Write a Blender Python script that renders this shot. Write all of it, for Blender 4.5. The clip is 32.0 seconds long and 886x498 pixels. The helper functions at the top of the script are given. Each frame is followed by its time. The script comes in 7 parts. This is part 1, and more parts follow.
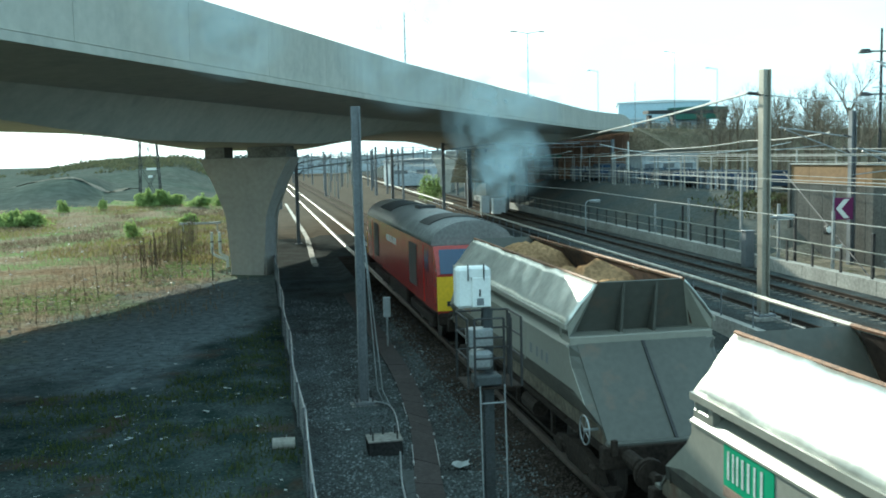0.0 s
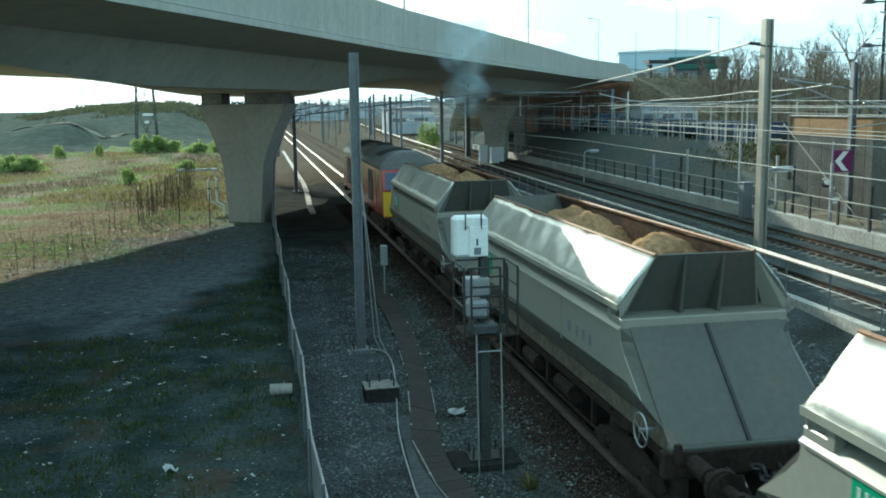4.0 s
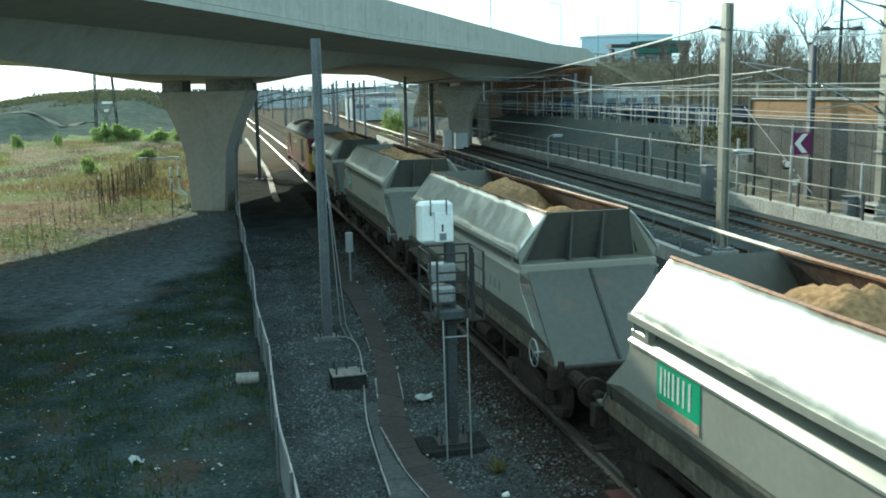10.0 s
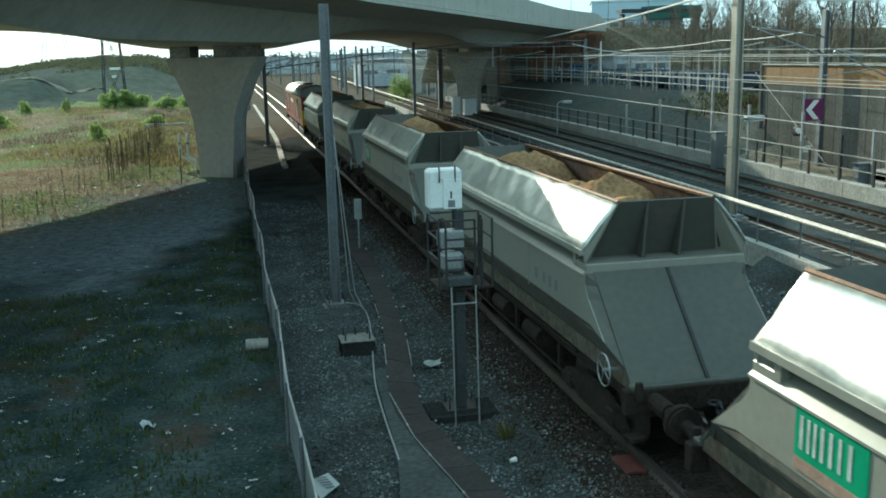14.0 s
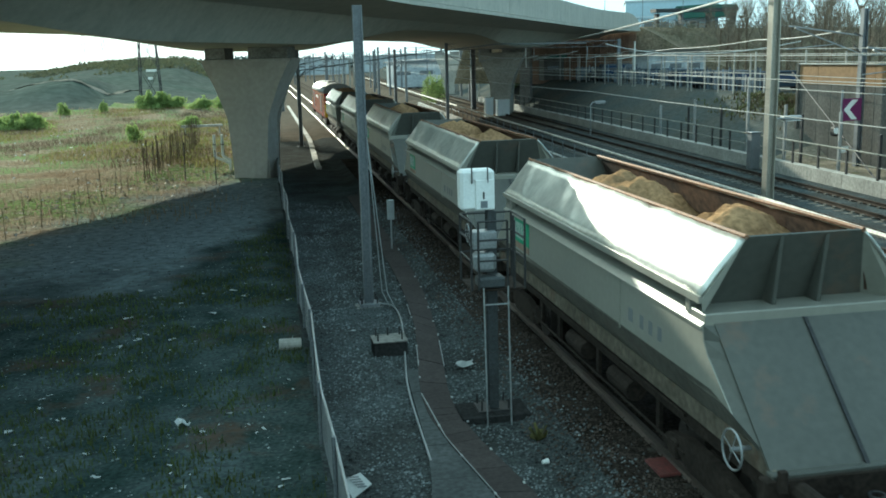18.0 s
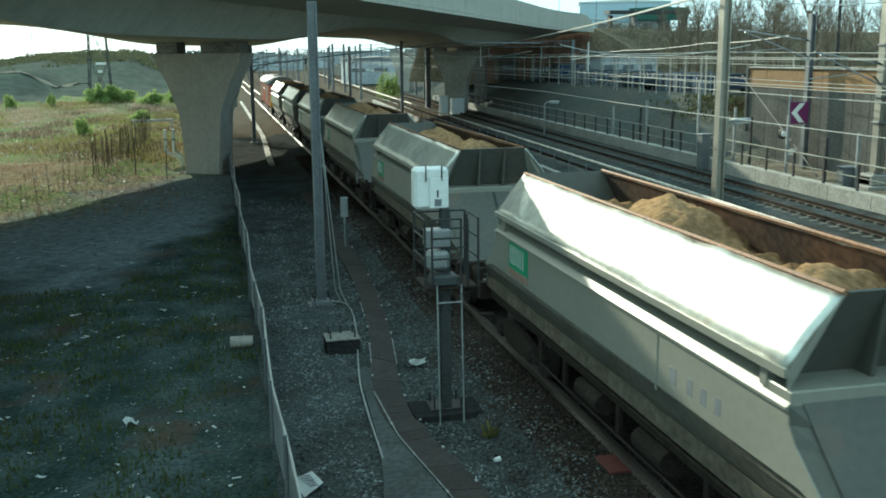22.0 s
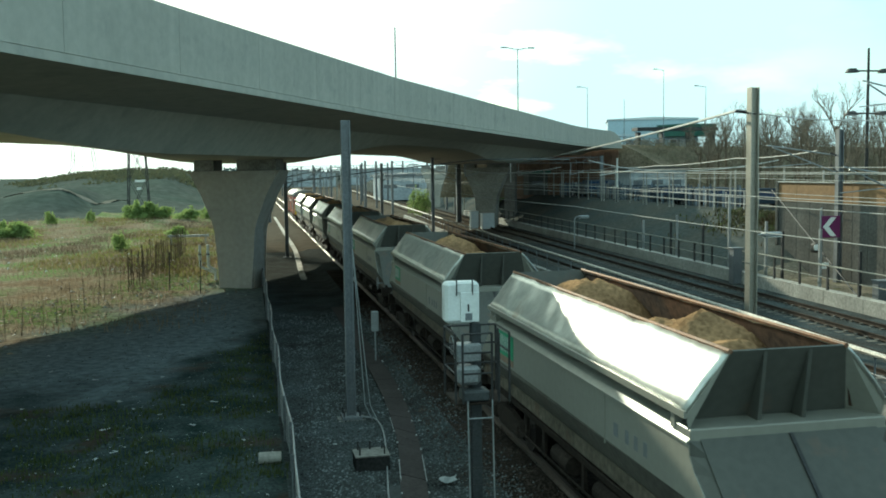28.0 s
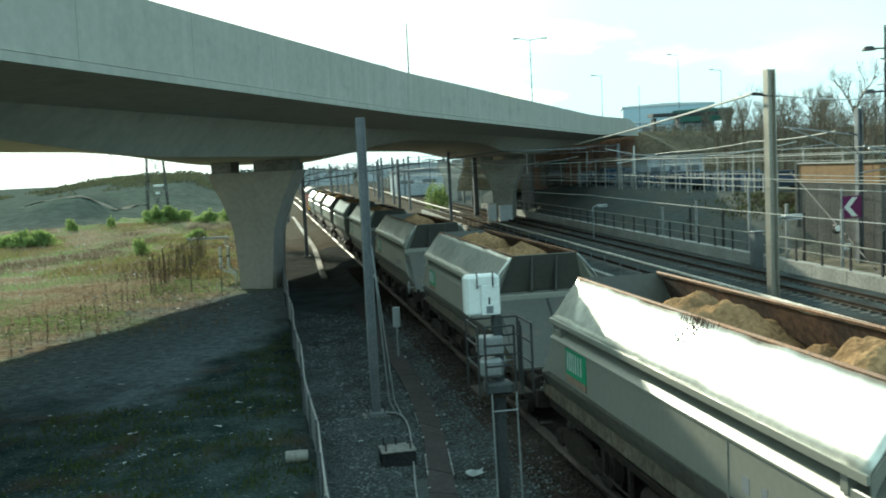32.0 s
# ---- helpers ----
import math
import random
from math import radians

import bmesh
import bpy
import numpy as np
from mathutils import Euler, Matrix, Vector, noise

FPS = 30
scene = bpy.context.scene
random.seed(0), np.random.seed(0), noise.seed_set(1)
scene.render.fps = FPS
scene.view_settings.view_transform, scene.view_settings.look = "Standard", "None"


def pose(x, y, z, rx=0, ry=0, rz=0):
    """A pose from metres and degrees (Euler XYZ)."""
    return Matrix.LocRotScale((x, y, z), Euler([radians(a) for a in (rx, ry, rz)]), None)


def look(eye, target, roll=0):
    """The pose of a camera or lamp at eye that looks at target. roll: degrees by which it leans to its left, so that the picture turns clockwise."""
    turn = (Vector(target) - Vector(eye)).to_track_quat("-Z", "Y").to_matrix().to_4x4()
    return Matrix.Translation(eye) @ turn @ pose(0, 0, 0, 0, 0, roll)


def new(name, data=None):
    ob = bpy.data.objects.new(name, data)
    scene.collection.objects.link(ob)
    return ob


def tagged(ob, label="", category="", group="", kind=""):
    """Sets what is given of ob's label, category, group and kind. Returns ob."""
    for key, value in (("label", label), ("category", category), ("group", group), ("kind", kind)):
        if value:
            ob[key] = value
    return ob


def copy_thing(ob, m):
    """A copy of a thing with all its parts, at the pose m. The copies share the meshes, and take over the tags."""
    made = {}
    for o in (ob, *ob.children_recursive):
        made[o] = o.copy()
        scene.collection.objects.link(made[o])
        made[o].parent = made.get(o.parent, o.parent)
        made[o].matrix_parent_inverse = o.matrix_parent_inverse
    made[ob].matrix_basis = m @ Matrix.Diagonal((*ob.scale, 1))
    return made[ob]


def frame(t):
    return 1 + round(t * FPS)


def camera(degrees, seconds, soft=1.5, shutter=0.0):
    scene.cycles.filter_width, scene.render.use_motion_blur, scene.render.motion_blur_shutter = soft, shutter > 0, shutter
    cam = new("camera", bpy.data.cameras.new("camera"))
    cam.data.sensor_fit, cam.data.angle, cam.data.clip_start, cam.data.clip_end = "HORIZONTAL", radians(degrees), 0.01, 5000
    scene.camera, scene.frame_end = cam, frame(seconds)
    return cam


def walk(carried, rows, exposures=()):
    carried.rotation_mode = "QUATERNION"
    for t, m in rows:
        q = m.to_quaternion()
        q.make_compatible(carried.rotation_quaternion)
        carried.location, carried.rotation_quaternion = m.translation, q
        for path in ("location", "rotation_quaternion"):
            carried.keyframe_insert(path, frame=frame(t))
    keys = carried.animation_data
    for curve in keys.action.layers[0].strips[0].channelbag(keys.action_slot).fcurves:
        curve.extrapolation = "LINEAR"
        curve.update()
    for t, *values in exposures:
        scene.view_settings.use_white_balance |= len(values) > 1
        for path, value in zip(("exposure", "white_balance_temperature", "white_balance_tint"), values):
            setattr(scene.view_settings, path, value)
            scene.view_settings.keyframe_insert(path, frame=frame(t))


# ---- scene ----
# camera: hand-held on a footbridge above the cess
CAM_Z = 5.9
cam = camera(49.52, 32.0, soft=1.8, shutter=0.4)
PATH = [
    (0.0, 84.512, 1.323, -10.855),
    (0.5, 84.529, 1.026, -9.439),
    (1.0, 83.421, -0.896, -9.450),
    (1.5, 81.502, -2.460, -9.907),
    (2.0, 82.139, -2.676, -11.879),
    (2.5, 81.910, -2.002, -13.838),
    (3.0, 82.503, 0.650, -11.361),
    (3.5, 82.039, 0.757, -11.075),
    (5.5, 80.720, 0.690, -9.980),
    (6.0, 81.231, -0.247, -9.380),
    (6.5, 81.269, -1.038, -9.038),
    (7.0, 80.500, -0.833, -9.999),
    (7.5, 78.504, -2.791, -10.998),
    (8.0, 78.099, -2.917, -12.794),
    (8.5, 77.755, -2.036, -13.642),
    (9.0, 79.237, -0.667, -14.443),
    (9.5, 80.296, -0.436, -13.610),
    (10.0, 80.593, 1.202, -13.090),
    (10.5, 80.569, 1.409, -12.148),
    (11.0, 80.035, 0.673, -11.847),
    (11.5, 79.124, 0.836, -11.688),
    (12.0, 78.623, 0.691, -11.136),
    (12.5, 78.469, 0.625, -11.598),
    (13.0, 78.504, 1.290, -11.993),
    (13.5, 78.603, 1.281, -12.647),
    (15.5, 78.659, 1.013, -12.148),
    (16.0, 78.390, 1.423, -12.141),
    (16.5, 78.112, 1.556, -11.712),
    (17.0, 77.887, 1.573, -11.353),
    (17.5, 78.476, 1.129, -11.766),
    (18.0, 78.714, 1.463, -10.651),
    (18.5, 78.151, 1.444, -11.012),
    (19.0, 78.241, 1.286, -10.988),
    (19.5, 77.939, 0.526, -11.573),
    (20.0, 78.047, 1.082, -11.932),
    (20.5, 78.501, 1.264, -11.493),
    (21.0, 78.504, 1.233, -11.876),
    (21.5, 78.887, 0.798, -12.805),
    (22.0, 78.556, 0.531, -13.286),
    (22.5, 79.174, -0.392, -15.601),
    (23.0, 78.467, -1.416, -16.706),
    (23.5, 79.127, -0.493, -15.167),
    (24.0, 78.981, -0.656, -16.108),
    (24.5, 78.914, -0.807, -14.348),
    (25.0, 80.725, -0.629, -15.012),
    (25.5, 81.890, 0.846, -14.584),
    (27.5, 84.799, 0.761, -12.443),
    (28.0, 85.374, 0.793, -11.477),
    (28.5, 85.423, 0.709, -11.310),
    (29.0, 85.621, 0.970, -11.400),
    (29.5, 85.979, 0.546, -11.711),
    (30.0, 85.679, 0.599, -11.680),
    (30.5, 85.225, 1.195, -11.675),
    (31.0, 85.268, 1.576, -12.292),
    (31.5, 85.128, 1.617, -12.366),
    (32.0, 85.050, 2.840, -10.511),
]

EXPO = [(0.0, 0.81, 5700, -5), (2.0, 0.73, 5700, -5), (3.5, 0.61, 5700, -5), (6.0, 0.93, 5850, -5), (7.0, 0.75, 5850, -5), (8.0, 0.43, 5850, -5), (9.0, 0.77, 5850, -5), (10.0, 0.85, 5850, -5), (11.0, 0.71, 5850, -5), (12.0, 0.47, 5850, -5), (13.0, 0.35, 5850, -5), (16.0, 0.93, 5850, -5), (17.0, 0.65, 5850, -5), (18.0, 0.71, 5850, -5), (19.0, 0.91, 5850, -5), (20.0, 1.03, 5850, -5), (21.0, 0.93, 5850, -5), (22.0, 0.65, 6050, -7), (23.0, 0.33, 6050, -7), (24.0, 0.83, 6050, -7), (25.5, 0.88, 6050, -7), (28.0, 0.36, 6200, -7), (29.0, 0.47, 6200, -7), (32.0, 0.56, 6150, -7)]
walk(cam, [(t, pose(0, 0, CAM_Z, a, b, c)) for t, a, b, c in PATH], EXPO)

# ---- world and sun ----
SUN_DIR = Vector((-0.233, 0.92, 0.378)).normalized()   # towards the sun
world = bpy.data.worlds.new("sky")
scene.world = world
world.use_nodes = True
wn, wl = world.node_tree.nodes, world.node_tree.links
wn.clear()
w_out = wn.new("ShaderNodeOutputWorld")
w_bg = wn.new("ShaderNodeBackground")
w_bg.inputs["Strength"].default_value = 0.10
w_sky = wn.new("ShaderNodeTexSky")
w_sky.sky_type = "NISHITA"
w_sky.sun_disc = False
w_sky.sun_elevation = math.asin(SUN_DIR.z)
w_sky.sun_rotation = math.atan2(SUN_DIR.x, SUN_DIR.y)
w_sky.dust_density = 2.0
w_tc = wn.new("ShaderNodeTexCoord")
w_map = wn.new("ShaderNodeMapping")
w_map.inputs["Scale"].default_value = (1.0, 1.0, 3.2)
w_noise = wn.new("ShaderNodeTexNoise")
w_noise.inputs["Scale"].default_value = 3.6
w_noise.inputs["Detail"].default_value = 7.0
w_noise.inputs["Roughness"].default_value = 0.55
w_ramp = wn.new("ShaderNodeValToRGB")
w_ramp.color_ramp.elements[0].position = 0.335
w_ramp.color_ramp.elements[1].position = 0.445
w_mix = wn.new("ShaderNodeMixRGB")
w_mix.inputs["Color2"].default_value = (6.8, 9.0, 9.4, 1)
wl.new(w_tc.outputs["Generated"], w_map.inputs["Vector"])
wl.new(w_map.outputs["Vector"], w_noise.inputs["Vector"])
w_sep = wn.new("ShaderNodeSeparateXYZ")
w_bias = wn.new("ShaderNodeMath")
w_bias.operation = "MULTIPLY_ADD"
w_bias.inputs[1].default_value = -0.20
wl.new(w_tc.outputs["Generated"], w_sep.inputs["Vector"])
wl.new(w_sep.outputs["X"], w_bias.inputs[0])
wl.new(w_noise.outputs["Fac"], w_bias.inputs[2])
wl.new(w_bias.outputs[0], w_ramp.inputs["Fac"])
wl.new(w_ramp.outputs["Color"], w_mix.inputs["Fac"])
w_gain = wn.new("ShaderNodeMixRGB")
w_gain.blend_type = "MULTIPLY"
w_gain.inputs["Fac"].default_value = 1.0
w_gain.inputs["Color2"].default_value = (1.22, 1.55, 1.6, 1)
wl.new(w_sky.outputs["Color"], w_gain.inputs["Color1"])
wl.new(w_gain.outputs["Color"], w_mix.inputs["Color1"])
# white glow of the thin cloud round the sun
w_dot = wn.new("ShaderNodeVectorMath")
w_dot.operation = "DOT_PRODUCT"
w_dot.inputs[1].default_value = tuple(SUN_DIR)
wl.new(w_tc.outputs["Generated"], w_dot.inputs[0])
w_near = wn.new("ShaderNodeMapRange")
w_near.interpolation_type = "SMOOTHSTEP"
w_near.inputs["From Min"].default_value, w_near.inputs["From Max"].default_value = 0.80, 0.985
wl.new(w_dot.outputs["Value"], w_near.inputs["Value"])
w_glow = wn.new("ShaderNodeMixRGB")
w_glow.inputs["Color2"].default_value = (13.5, 13.6, 12.0, 1)
wl.new(w_near.outputs["Result"], w_glow.inputs["Fac"])
wl.new(w_mix.outputs["Color"], w_glow.inputs["Color1"])
wl.new(w_glow.outputs["Color"], w_bg.inputs["Color"])
wl.new(w_bg.outputs["Background"], w_out.inputs["Surface"])

sun = new("sun", bpy.data.lights.new("sun", "SUN"))
sun.data.energy = 5.0
sun.data.angle = radians(0.6)
sun.data.color = (1.0, 0.90, 0.73)
sun.matrix_world = look((0, 0, 60), Vector((0, 0, 60)) - SUN_DIR)


# ---- materials ----
def mat(name, col, rough=0.7, metal=0.0, var=0.25, scale=2.0, fine=30.0, bump=0.15, col2=None, spots=None, per_object=0.0, coords="Object", bump_dist=0.02):
    """A surface with variation at two scales, optional second colour in patches and fine relief."""
    m = bpy.data.materials.new(name)
    m.use_nodes = True
    nt = m.node_tree
    n, l = nt.nodes, nt.links
    b = n["Principled BSDF"]
    tc = n.new("ShaderNodeTexCoord")
    big = n.new("ShaderNodeTexNoise")
    big.inputs["Scale"].default_value = scale
    big.inputs["Detail"].default_value = 6
    small = n.new("ShaderNodeTexNoise")
    small.inputs["Scale"].default_value = fine
    small.inputs["Detail"].default_value = 4
    if coords == "World":
        geo = n.new("ShaderNodeNewGeometry")
        src = geo.outputs["Position"]
    else:
        src = tc.outputs["Object"]
    l.new(src, big.inputs["Vector"])
    l.new(src, small.inputs["Vector"])
    ramp = n.new("ShaderNodeValToRGB")
    c2 = col2 if col2 else tuple(c * (1 - var) for c in col)
    ramp.color_ramp.elements[0].position, ramp.color_ramp.elements[1].position = 0.36, 0.64
    ramp.color_ramp.elements[0].color = (*c2, 1)
    ramp.color_ramp.elements[1].color = (*col, 1)
    l.new(big.outputs["Fac"], ramp.inputs["Fac"])
    mx = n.new("ShaderNodeMixRGB")
    mx.blend_type = "MULTIPLY"
    mx.inputs["Fac"].default_value = min(1.0, var * 2.2)
    fr = n.new("ShaderNodeValToRGB")
    fr.color_ramp.elements[0].position, fr.color_ramp.elements[1].position = 0.3, 0.7
    fr.color_ramp.elements[0].color = (0.45, 0.45, 0.45, 1)
    fr.color_ramp.elements[1].color = (1.25, 1.25, 1.25, 1)
    l.new(small.outputs["Fac"], fr.inputs["Fac"])
    l.new(ramp.outputs["Color"], mx.inputs["Color1"])
    l.new(fr.outputs["Color"], mx.inputs["Color2"])
    last = mx.outputs["Color"]
    if spots:
        sc, lo, hi, scol = spots
        sp = n.new("ShaderNodeTexNoise")
        sp.inputs["Scale"].default_value = sc
        sp.inputs["Detail"].default_value = 8
        sp.inputs["Roughness"].default_value = 0.65
        if per_object:
            so = n.new("ShaderNodeObjectInfo")
            sv = n.new("ShaderNodeVectorMath")
            sv.operation = "MULTIPLY_ADD"
            sv.inputs[1].default_value = (37.0, 53.0, 71.0)
            l.new(so.outputs["Random"], sv.inputs[0])
            l.new(src, sv.inputs[2])
            l.new(sv.outputs["Vector"], sp.inputs["Vector"])
        else:
            l.new(src, sp.inputs["Vector"])
        sr = n.new("ShaderNodeValToRGB")
        sr.color_ramp.elements[0].position, sr.color_ramp.elements[1].position = lo, hi
        l.new(sp.outputs["Fac"], sr.inputs["Fac"])
        sm = n.new("ShaderNodeMixRGB")
        sm.inputs["Color2"].default_value = (*scol, 1)
        l.new(sr.outputs["Color"], sm.inputs["Fac"])
        l.new(last, sm.inputs["Color1"])
        last = sm.outputs["Color"]
    if per_object:
        oi = n.new("ShaderNodeObjectInfo")
        mr = n.new("ShaderNodeMapRange")
        mr.inputs["To Min"].default_value, mr.inputs["To Max"].default_value = 1 - per_object, 1 + per_object
        l.new(oi.outputs["Random"], mr.inputs["Value"])
        hs = n.new("ShaderNodeHueSaturation")
        l.new(mr.outputs["Result"], hs.inputs["Value"])
        l.new(last, hs.inputs["Color"])
        last = hs.outputs["Color"]
    l.new(last, b.inputs["Base Color"])
    b.inputs["Roughness"].default_value = rough
    b.inputs["Metallic"].default_value = metal
    if rough > 0.75:
        b.inputs["Specular IOR Level"].default_value = 0.0 if rough > 0.88 else 0.15
    rr = n.new("ShaderNodeMapRange")
    rr.inputs["To Min"].default_value, rr.inputs["To Max"].default_value = max(0.03, rough - 0.12), min(1.0, rough + 0.12)
    l.new(big.outputs["Fac"], rr.inputs["Value"])
    l.new(rr.outputs["Result"], b.inputs["Roughness"])
    if bump:
        bp = n.new("ShaderNodeBump")
        bp.inputs["Strength"].default_value = bump
        bp.inputs["Distance"].default_value = bump_dist
        l.new(small.outputs["Fac"], bp.inputs["Height"])
        l.new(bp.outputs["Normal"], b.inputs["Normal"])
    return m


def leafy(m, share=0.45):
    """Lets light through thin leaves and stalks."""
    n, l = m.node_tree.nodes, m.node_tree.links
    b = n["Principled BSDF"]
    tr = n.new("ShaderNodeBsdfTranslucent")
    src = b.inputs["Base Color"].links[0].from_socket
    l.new(src, tr.inputs["Color"])
    mx = n.new("ShaderNodeMixShader")
    mx.inputs["Fac"].default_value = share
    l.new(b.outputs["BSDF"], mx.inputs[1])
    l.new(tr.outputs["BSDF"], mx.inputs[2])
    l.new(mx.outputs["Shader"], n["Material Output"].inputs["Surface"])
    b.inputs["Specular IOR Level"].default_value = 0.1
    return m


def streaks(m, dark, share):
    """Rain streaks that run down a wall, under the other stains."""
    n, l = m.node_tree.nodes, m.node_tree.links
    b = n["Principled BSDF"]
    old = b.inputs["Base Color"].links[0].from_socket
    geo = n.new("ShaderNodeNewGeometry")
    mp = n.new("ShaderNodeMapping")
    mp.inputs["Scale"].default_value = (1.6, 1.6, 0.10)
    nz = n.new("ShaderNodeTexNoise")
    nz.inputs["Scale"].default_value = 1.0
    nz.inputs["Detail"].default_value = 5
    l.new(geo.outputs["Position"], mp.inputs["Vector"])
    l.new(mp.outputs["Vector"], nz.inputs["Vector"])
    r = n.new("ShaderNodeValToRGB")
    r.color_ramp.elements[0].position, r.color_ramp.elements[1].position = 0.38, 0.62
    r.color_ramp.elements[0].color = (dark, dark, dark, 1)
    l.new(nz.outputs["Fac"], r.inputs["Fac"])
    mx = n.new("ShaderNodeMixRGB")
    mx.blend_type = "MULTIPLY"
    mx.inputs["Fac"].default_value = share
    l.new(old, mx.inputs["Color1"])
    l.new(r.outputs["Color"], mx.inputs["Color2"])
    l.new(mx.outputs["Color"], b.inputs["Base Color"])
    return m


CONCRETE = mat("concrete", (0.50, 0.485, 0.425), 0.85, 0, 0.07, 0.35, 4, 0.06, spots=(0.9, 0.56, 0.75, (0.36, 0.35, 0.315)))
streaks(CONCRETE, 0.78, 0.4)
# concrete darkened for the shade under the deck, with stains on top
CONCRETE_SHADED = mat("shaded_stained_concrete", (0.40, 0.385, 0.345), 0.88, 0, 0.25, 0.4, 7, 0.2, spots=(0.8, 0.5, 0.7, (0.22, 0.205, 0.18)))
CONCRETE_DARK = mat("weathered_concrete", (0.27, 0.26, 0.24), 0.9, 0, 0.3, 0.5, 9, 0.2)
KERB = mat("pale_concrete", (0.36, 0.35, 0.32), 0.85, 0, 0.25, 0.6, 8, 0.2)
BALLAST = mat("ballast", (0.080, 0.093, 0.095), 0.95, 0, 0.5, 0.5, 16, 0.9, col2=(0.050, 0.052, 0.050), coords="World", bump_dist=0.06)
# dark and bluish, so part of the flyover's shade is in the dirt's colour
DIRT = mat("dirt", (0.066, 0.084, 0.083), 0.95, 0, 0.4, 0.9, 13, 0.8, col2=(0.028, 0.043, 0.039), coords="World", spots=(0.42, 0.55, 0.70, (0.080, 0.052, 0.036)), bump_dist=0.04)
HILL = mat("hillside", (0.076, 0.094, 0.080), 0.95, 0, 0.25, 0.05, 0.6, 0.2, col2=(0.09, 0.10, 0.088), coords="World", bump_dist=0.5)
PALE_BALLAST = mat("pale_ballast", (0.128, 0.108, 0.086), 0.95, 0, 0.22, 0.7, 14, 0.2, col2=(0.10, 0.085, 0.068), coords="World", bump_dist=0.05)
FAR_BALLAST = mat("dark_far_ballast", (0.075, 0.080, 0.078), 0.95, 0, 0.3, 1.2, 16, 0.2, col2=(0.055, 0.056, 0.053), coords="World")
TROUGH = mat("trough_lid_concrete", (0.40, 0.375, 0.335), 0.85, 0, 0.25, 0.8, 9, 0.2, per_object=0.25)
PIER = mat("pier_concrete", (0.43, 0.395, 0.35), 0.86, 0, 0.10, 0.35, 4, 0.06, spots=(0.9, 0.56, 0.75, (0.32, 0.295, 0.26)))
streaks(PIER, 0.82, 0.4)
RAIL_PAINT = mat("cream_rail_paint", (0.34, 0.33, 0.29), 0.9, 0, 0.25, 1.5, 18, 0.1)
# bank colour lowered to stand for the flyover's shadow across it
BANK = mat("flyover_shaded_bank", (0.072, 0.082, 0.080), 0.95, 0, 0.25, 0.25, 4, 0.3, col2=(0.095, 0.092, 0.080), coords="World", bump_dist=0.1)
RAIL_STEEL = mat("rail_steel", (0.24, 0.21, 0.19), 0.40, 0.85, 0.15, 1, 20, 0.05)
OILY = mat("oily_ballast", (0.052, 0.043, 0.037), 0.95, 0, 0.45, 0.8, 16, 0.9, col2=(0.032, 0.026, 0.022), coords="World", bump_dist=0.06)
WHEEL = mat("grimy_wheel_steel", (0.05, 0.04, 0.034), 0.7, 0.2, 0.3, 3, 25, 0.3)
RUST_EDGE = mat("rusty_edge", (0.26, 0.13, 0.07), 0.75, 0.2, 0.4, 2, 18, 0.3)
GALV = mat("galvanised_steel", (0.36, 0.38, 0.39), 0.5, 0.6, 0.2, 2, 25, 0.1)
GALV_DARK = mat("dull_galvanised_steel", (0.20, 0.215, 0.23), 0.55, 0.5, 0.25, 1.5, 22, 0.15)
MAST_STONE = mat("weathered_mast_steel", (0.38, 0.36, 0.31), 0.45, 0.6, 0.12, 1.2, 14, 0.15)
DARK_STEEL = mat("dark_steel", (0.05, 0.05, 0.052), 0.6, 0.4, 0.3, 3, 25, 0.2)
UNDERFRAME = mat("grimy_underframe", (0.040, 0.031, 0.025), 0.85, 0.1, 0.4, 2, 14, 0.4)
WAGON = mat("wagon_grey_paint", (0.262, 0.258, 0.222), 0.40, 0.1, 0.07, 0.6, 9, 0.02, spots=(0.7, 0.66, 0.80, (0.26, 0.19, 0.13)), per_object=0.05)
# side grey darkened to hold the shade of ends and recess, plus rust spots
WAGON_SHADED = mat("shaded_wagon_grey_paint", (0.080, 0.081, 0.070), 0.55, 0.05, 0.12, 0.6, 9, 0.02, spots=(1.1, 0.57, 0.74, (0.13, 0.085, 0.06)), per_object=0.06)
WAGON_LOW = mat("grimy_lower_paint", (0.125, 0.117, 0.096), 0.65, 0.05, 0.3, 0.7, 8, 0.05, spots=(1.4, 0.55, 0.72, (0.085, 0.06, 0.045)), per_object=0.08)
def dents(m, scale, dist):
    """Adds broad dents under the fine relief of a sheet."""
    n, l = m.node_tree.nodes, m.node_tree.links
    tc = n.new("ShaderNodeTexCoord")
    mp = n.new("ShaderNodeMapping")
    mp.inputs["Scale"].default_value = (0.5, 1.0, 0.5)
    nz = n.new("ShaderNodeTexNoise")
    nz.inputs["Scale"].default_value = scale
    nz.inputs["Detail"].default_value = 2
    bp = n.new("ShaderNodeBump")
    bp.inputs["Strength"].default_value = 0.7
    bp.inputs["Distance"].default_value = dist
    l.new(tc.outputs["Object"], mp.inputs["Vector"])
    l.new(mp.outputs["Vector"], nz.inputs["Vector"])
    l.new(nz.outputs["Fac"], bp.inputs["Height"])
    b = n["Principled BSDF"]
    if b.inputs["Normal"].links:
        l.new(bp.outputs["Normal"], b.inputs["Normal"].links[0].from_node.inputs["Normal"])
    else:
        l.new(bp.outputs["Normal"], b.inputs["Normal"])
    return m


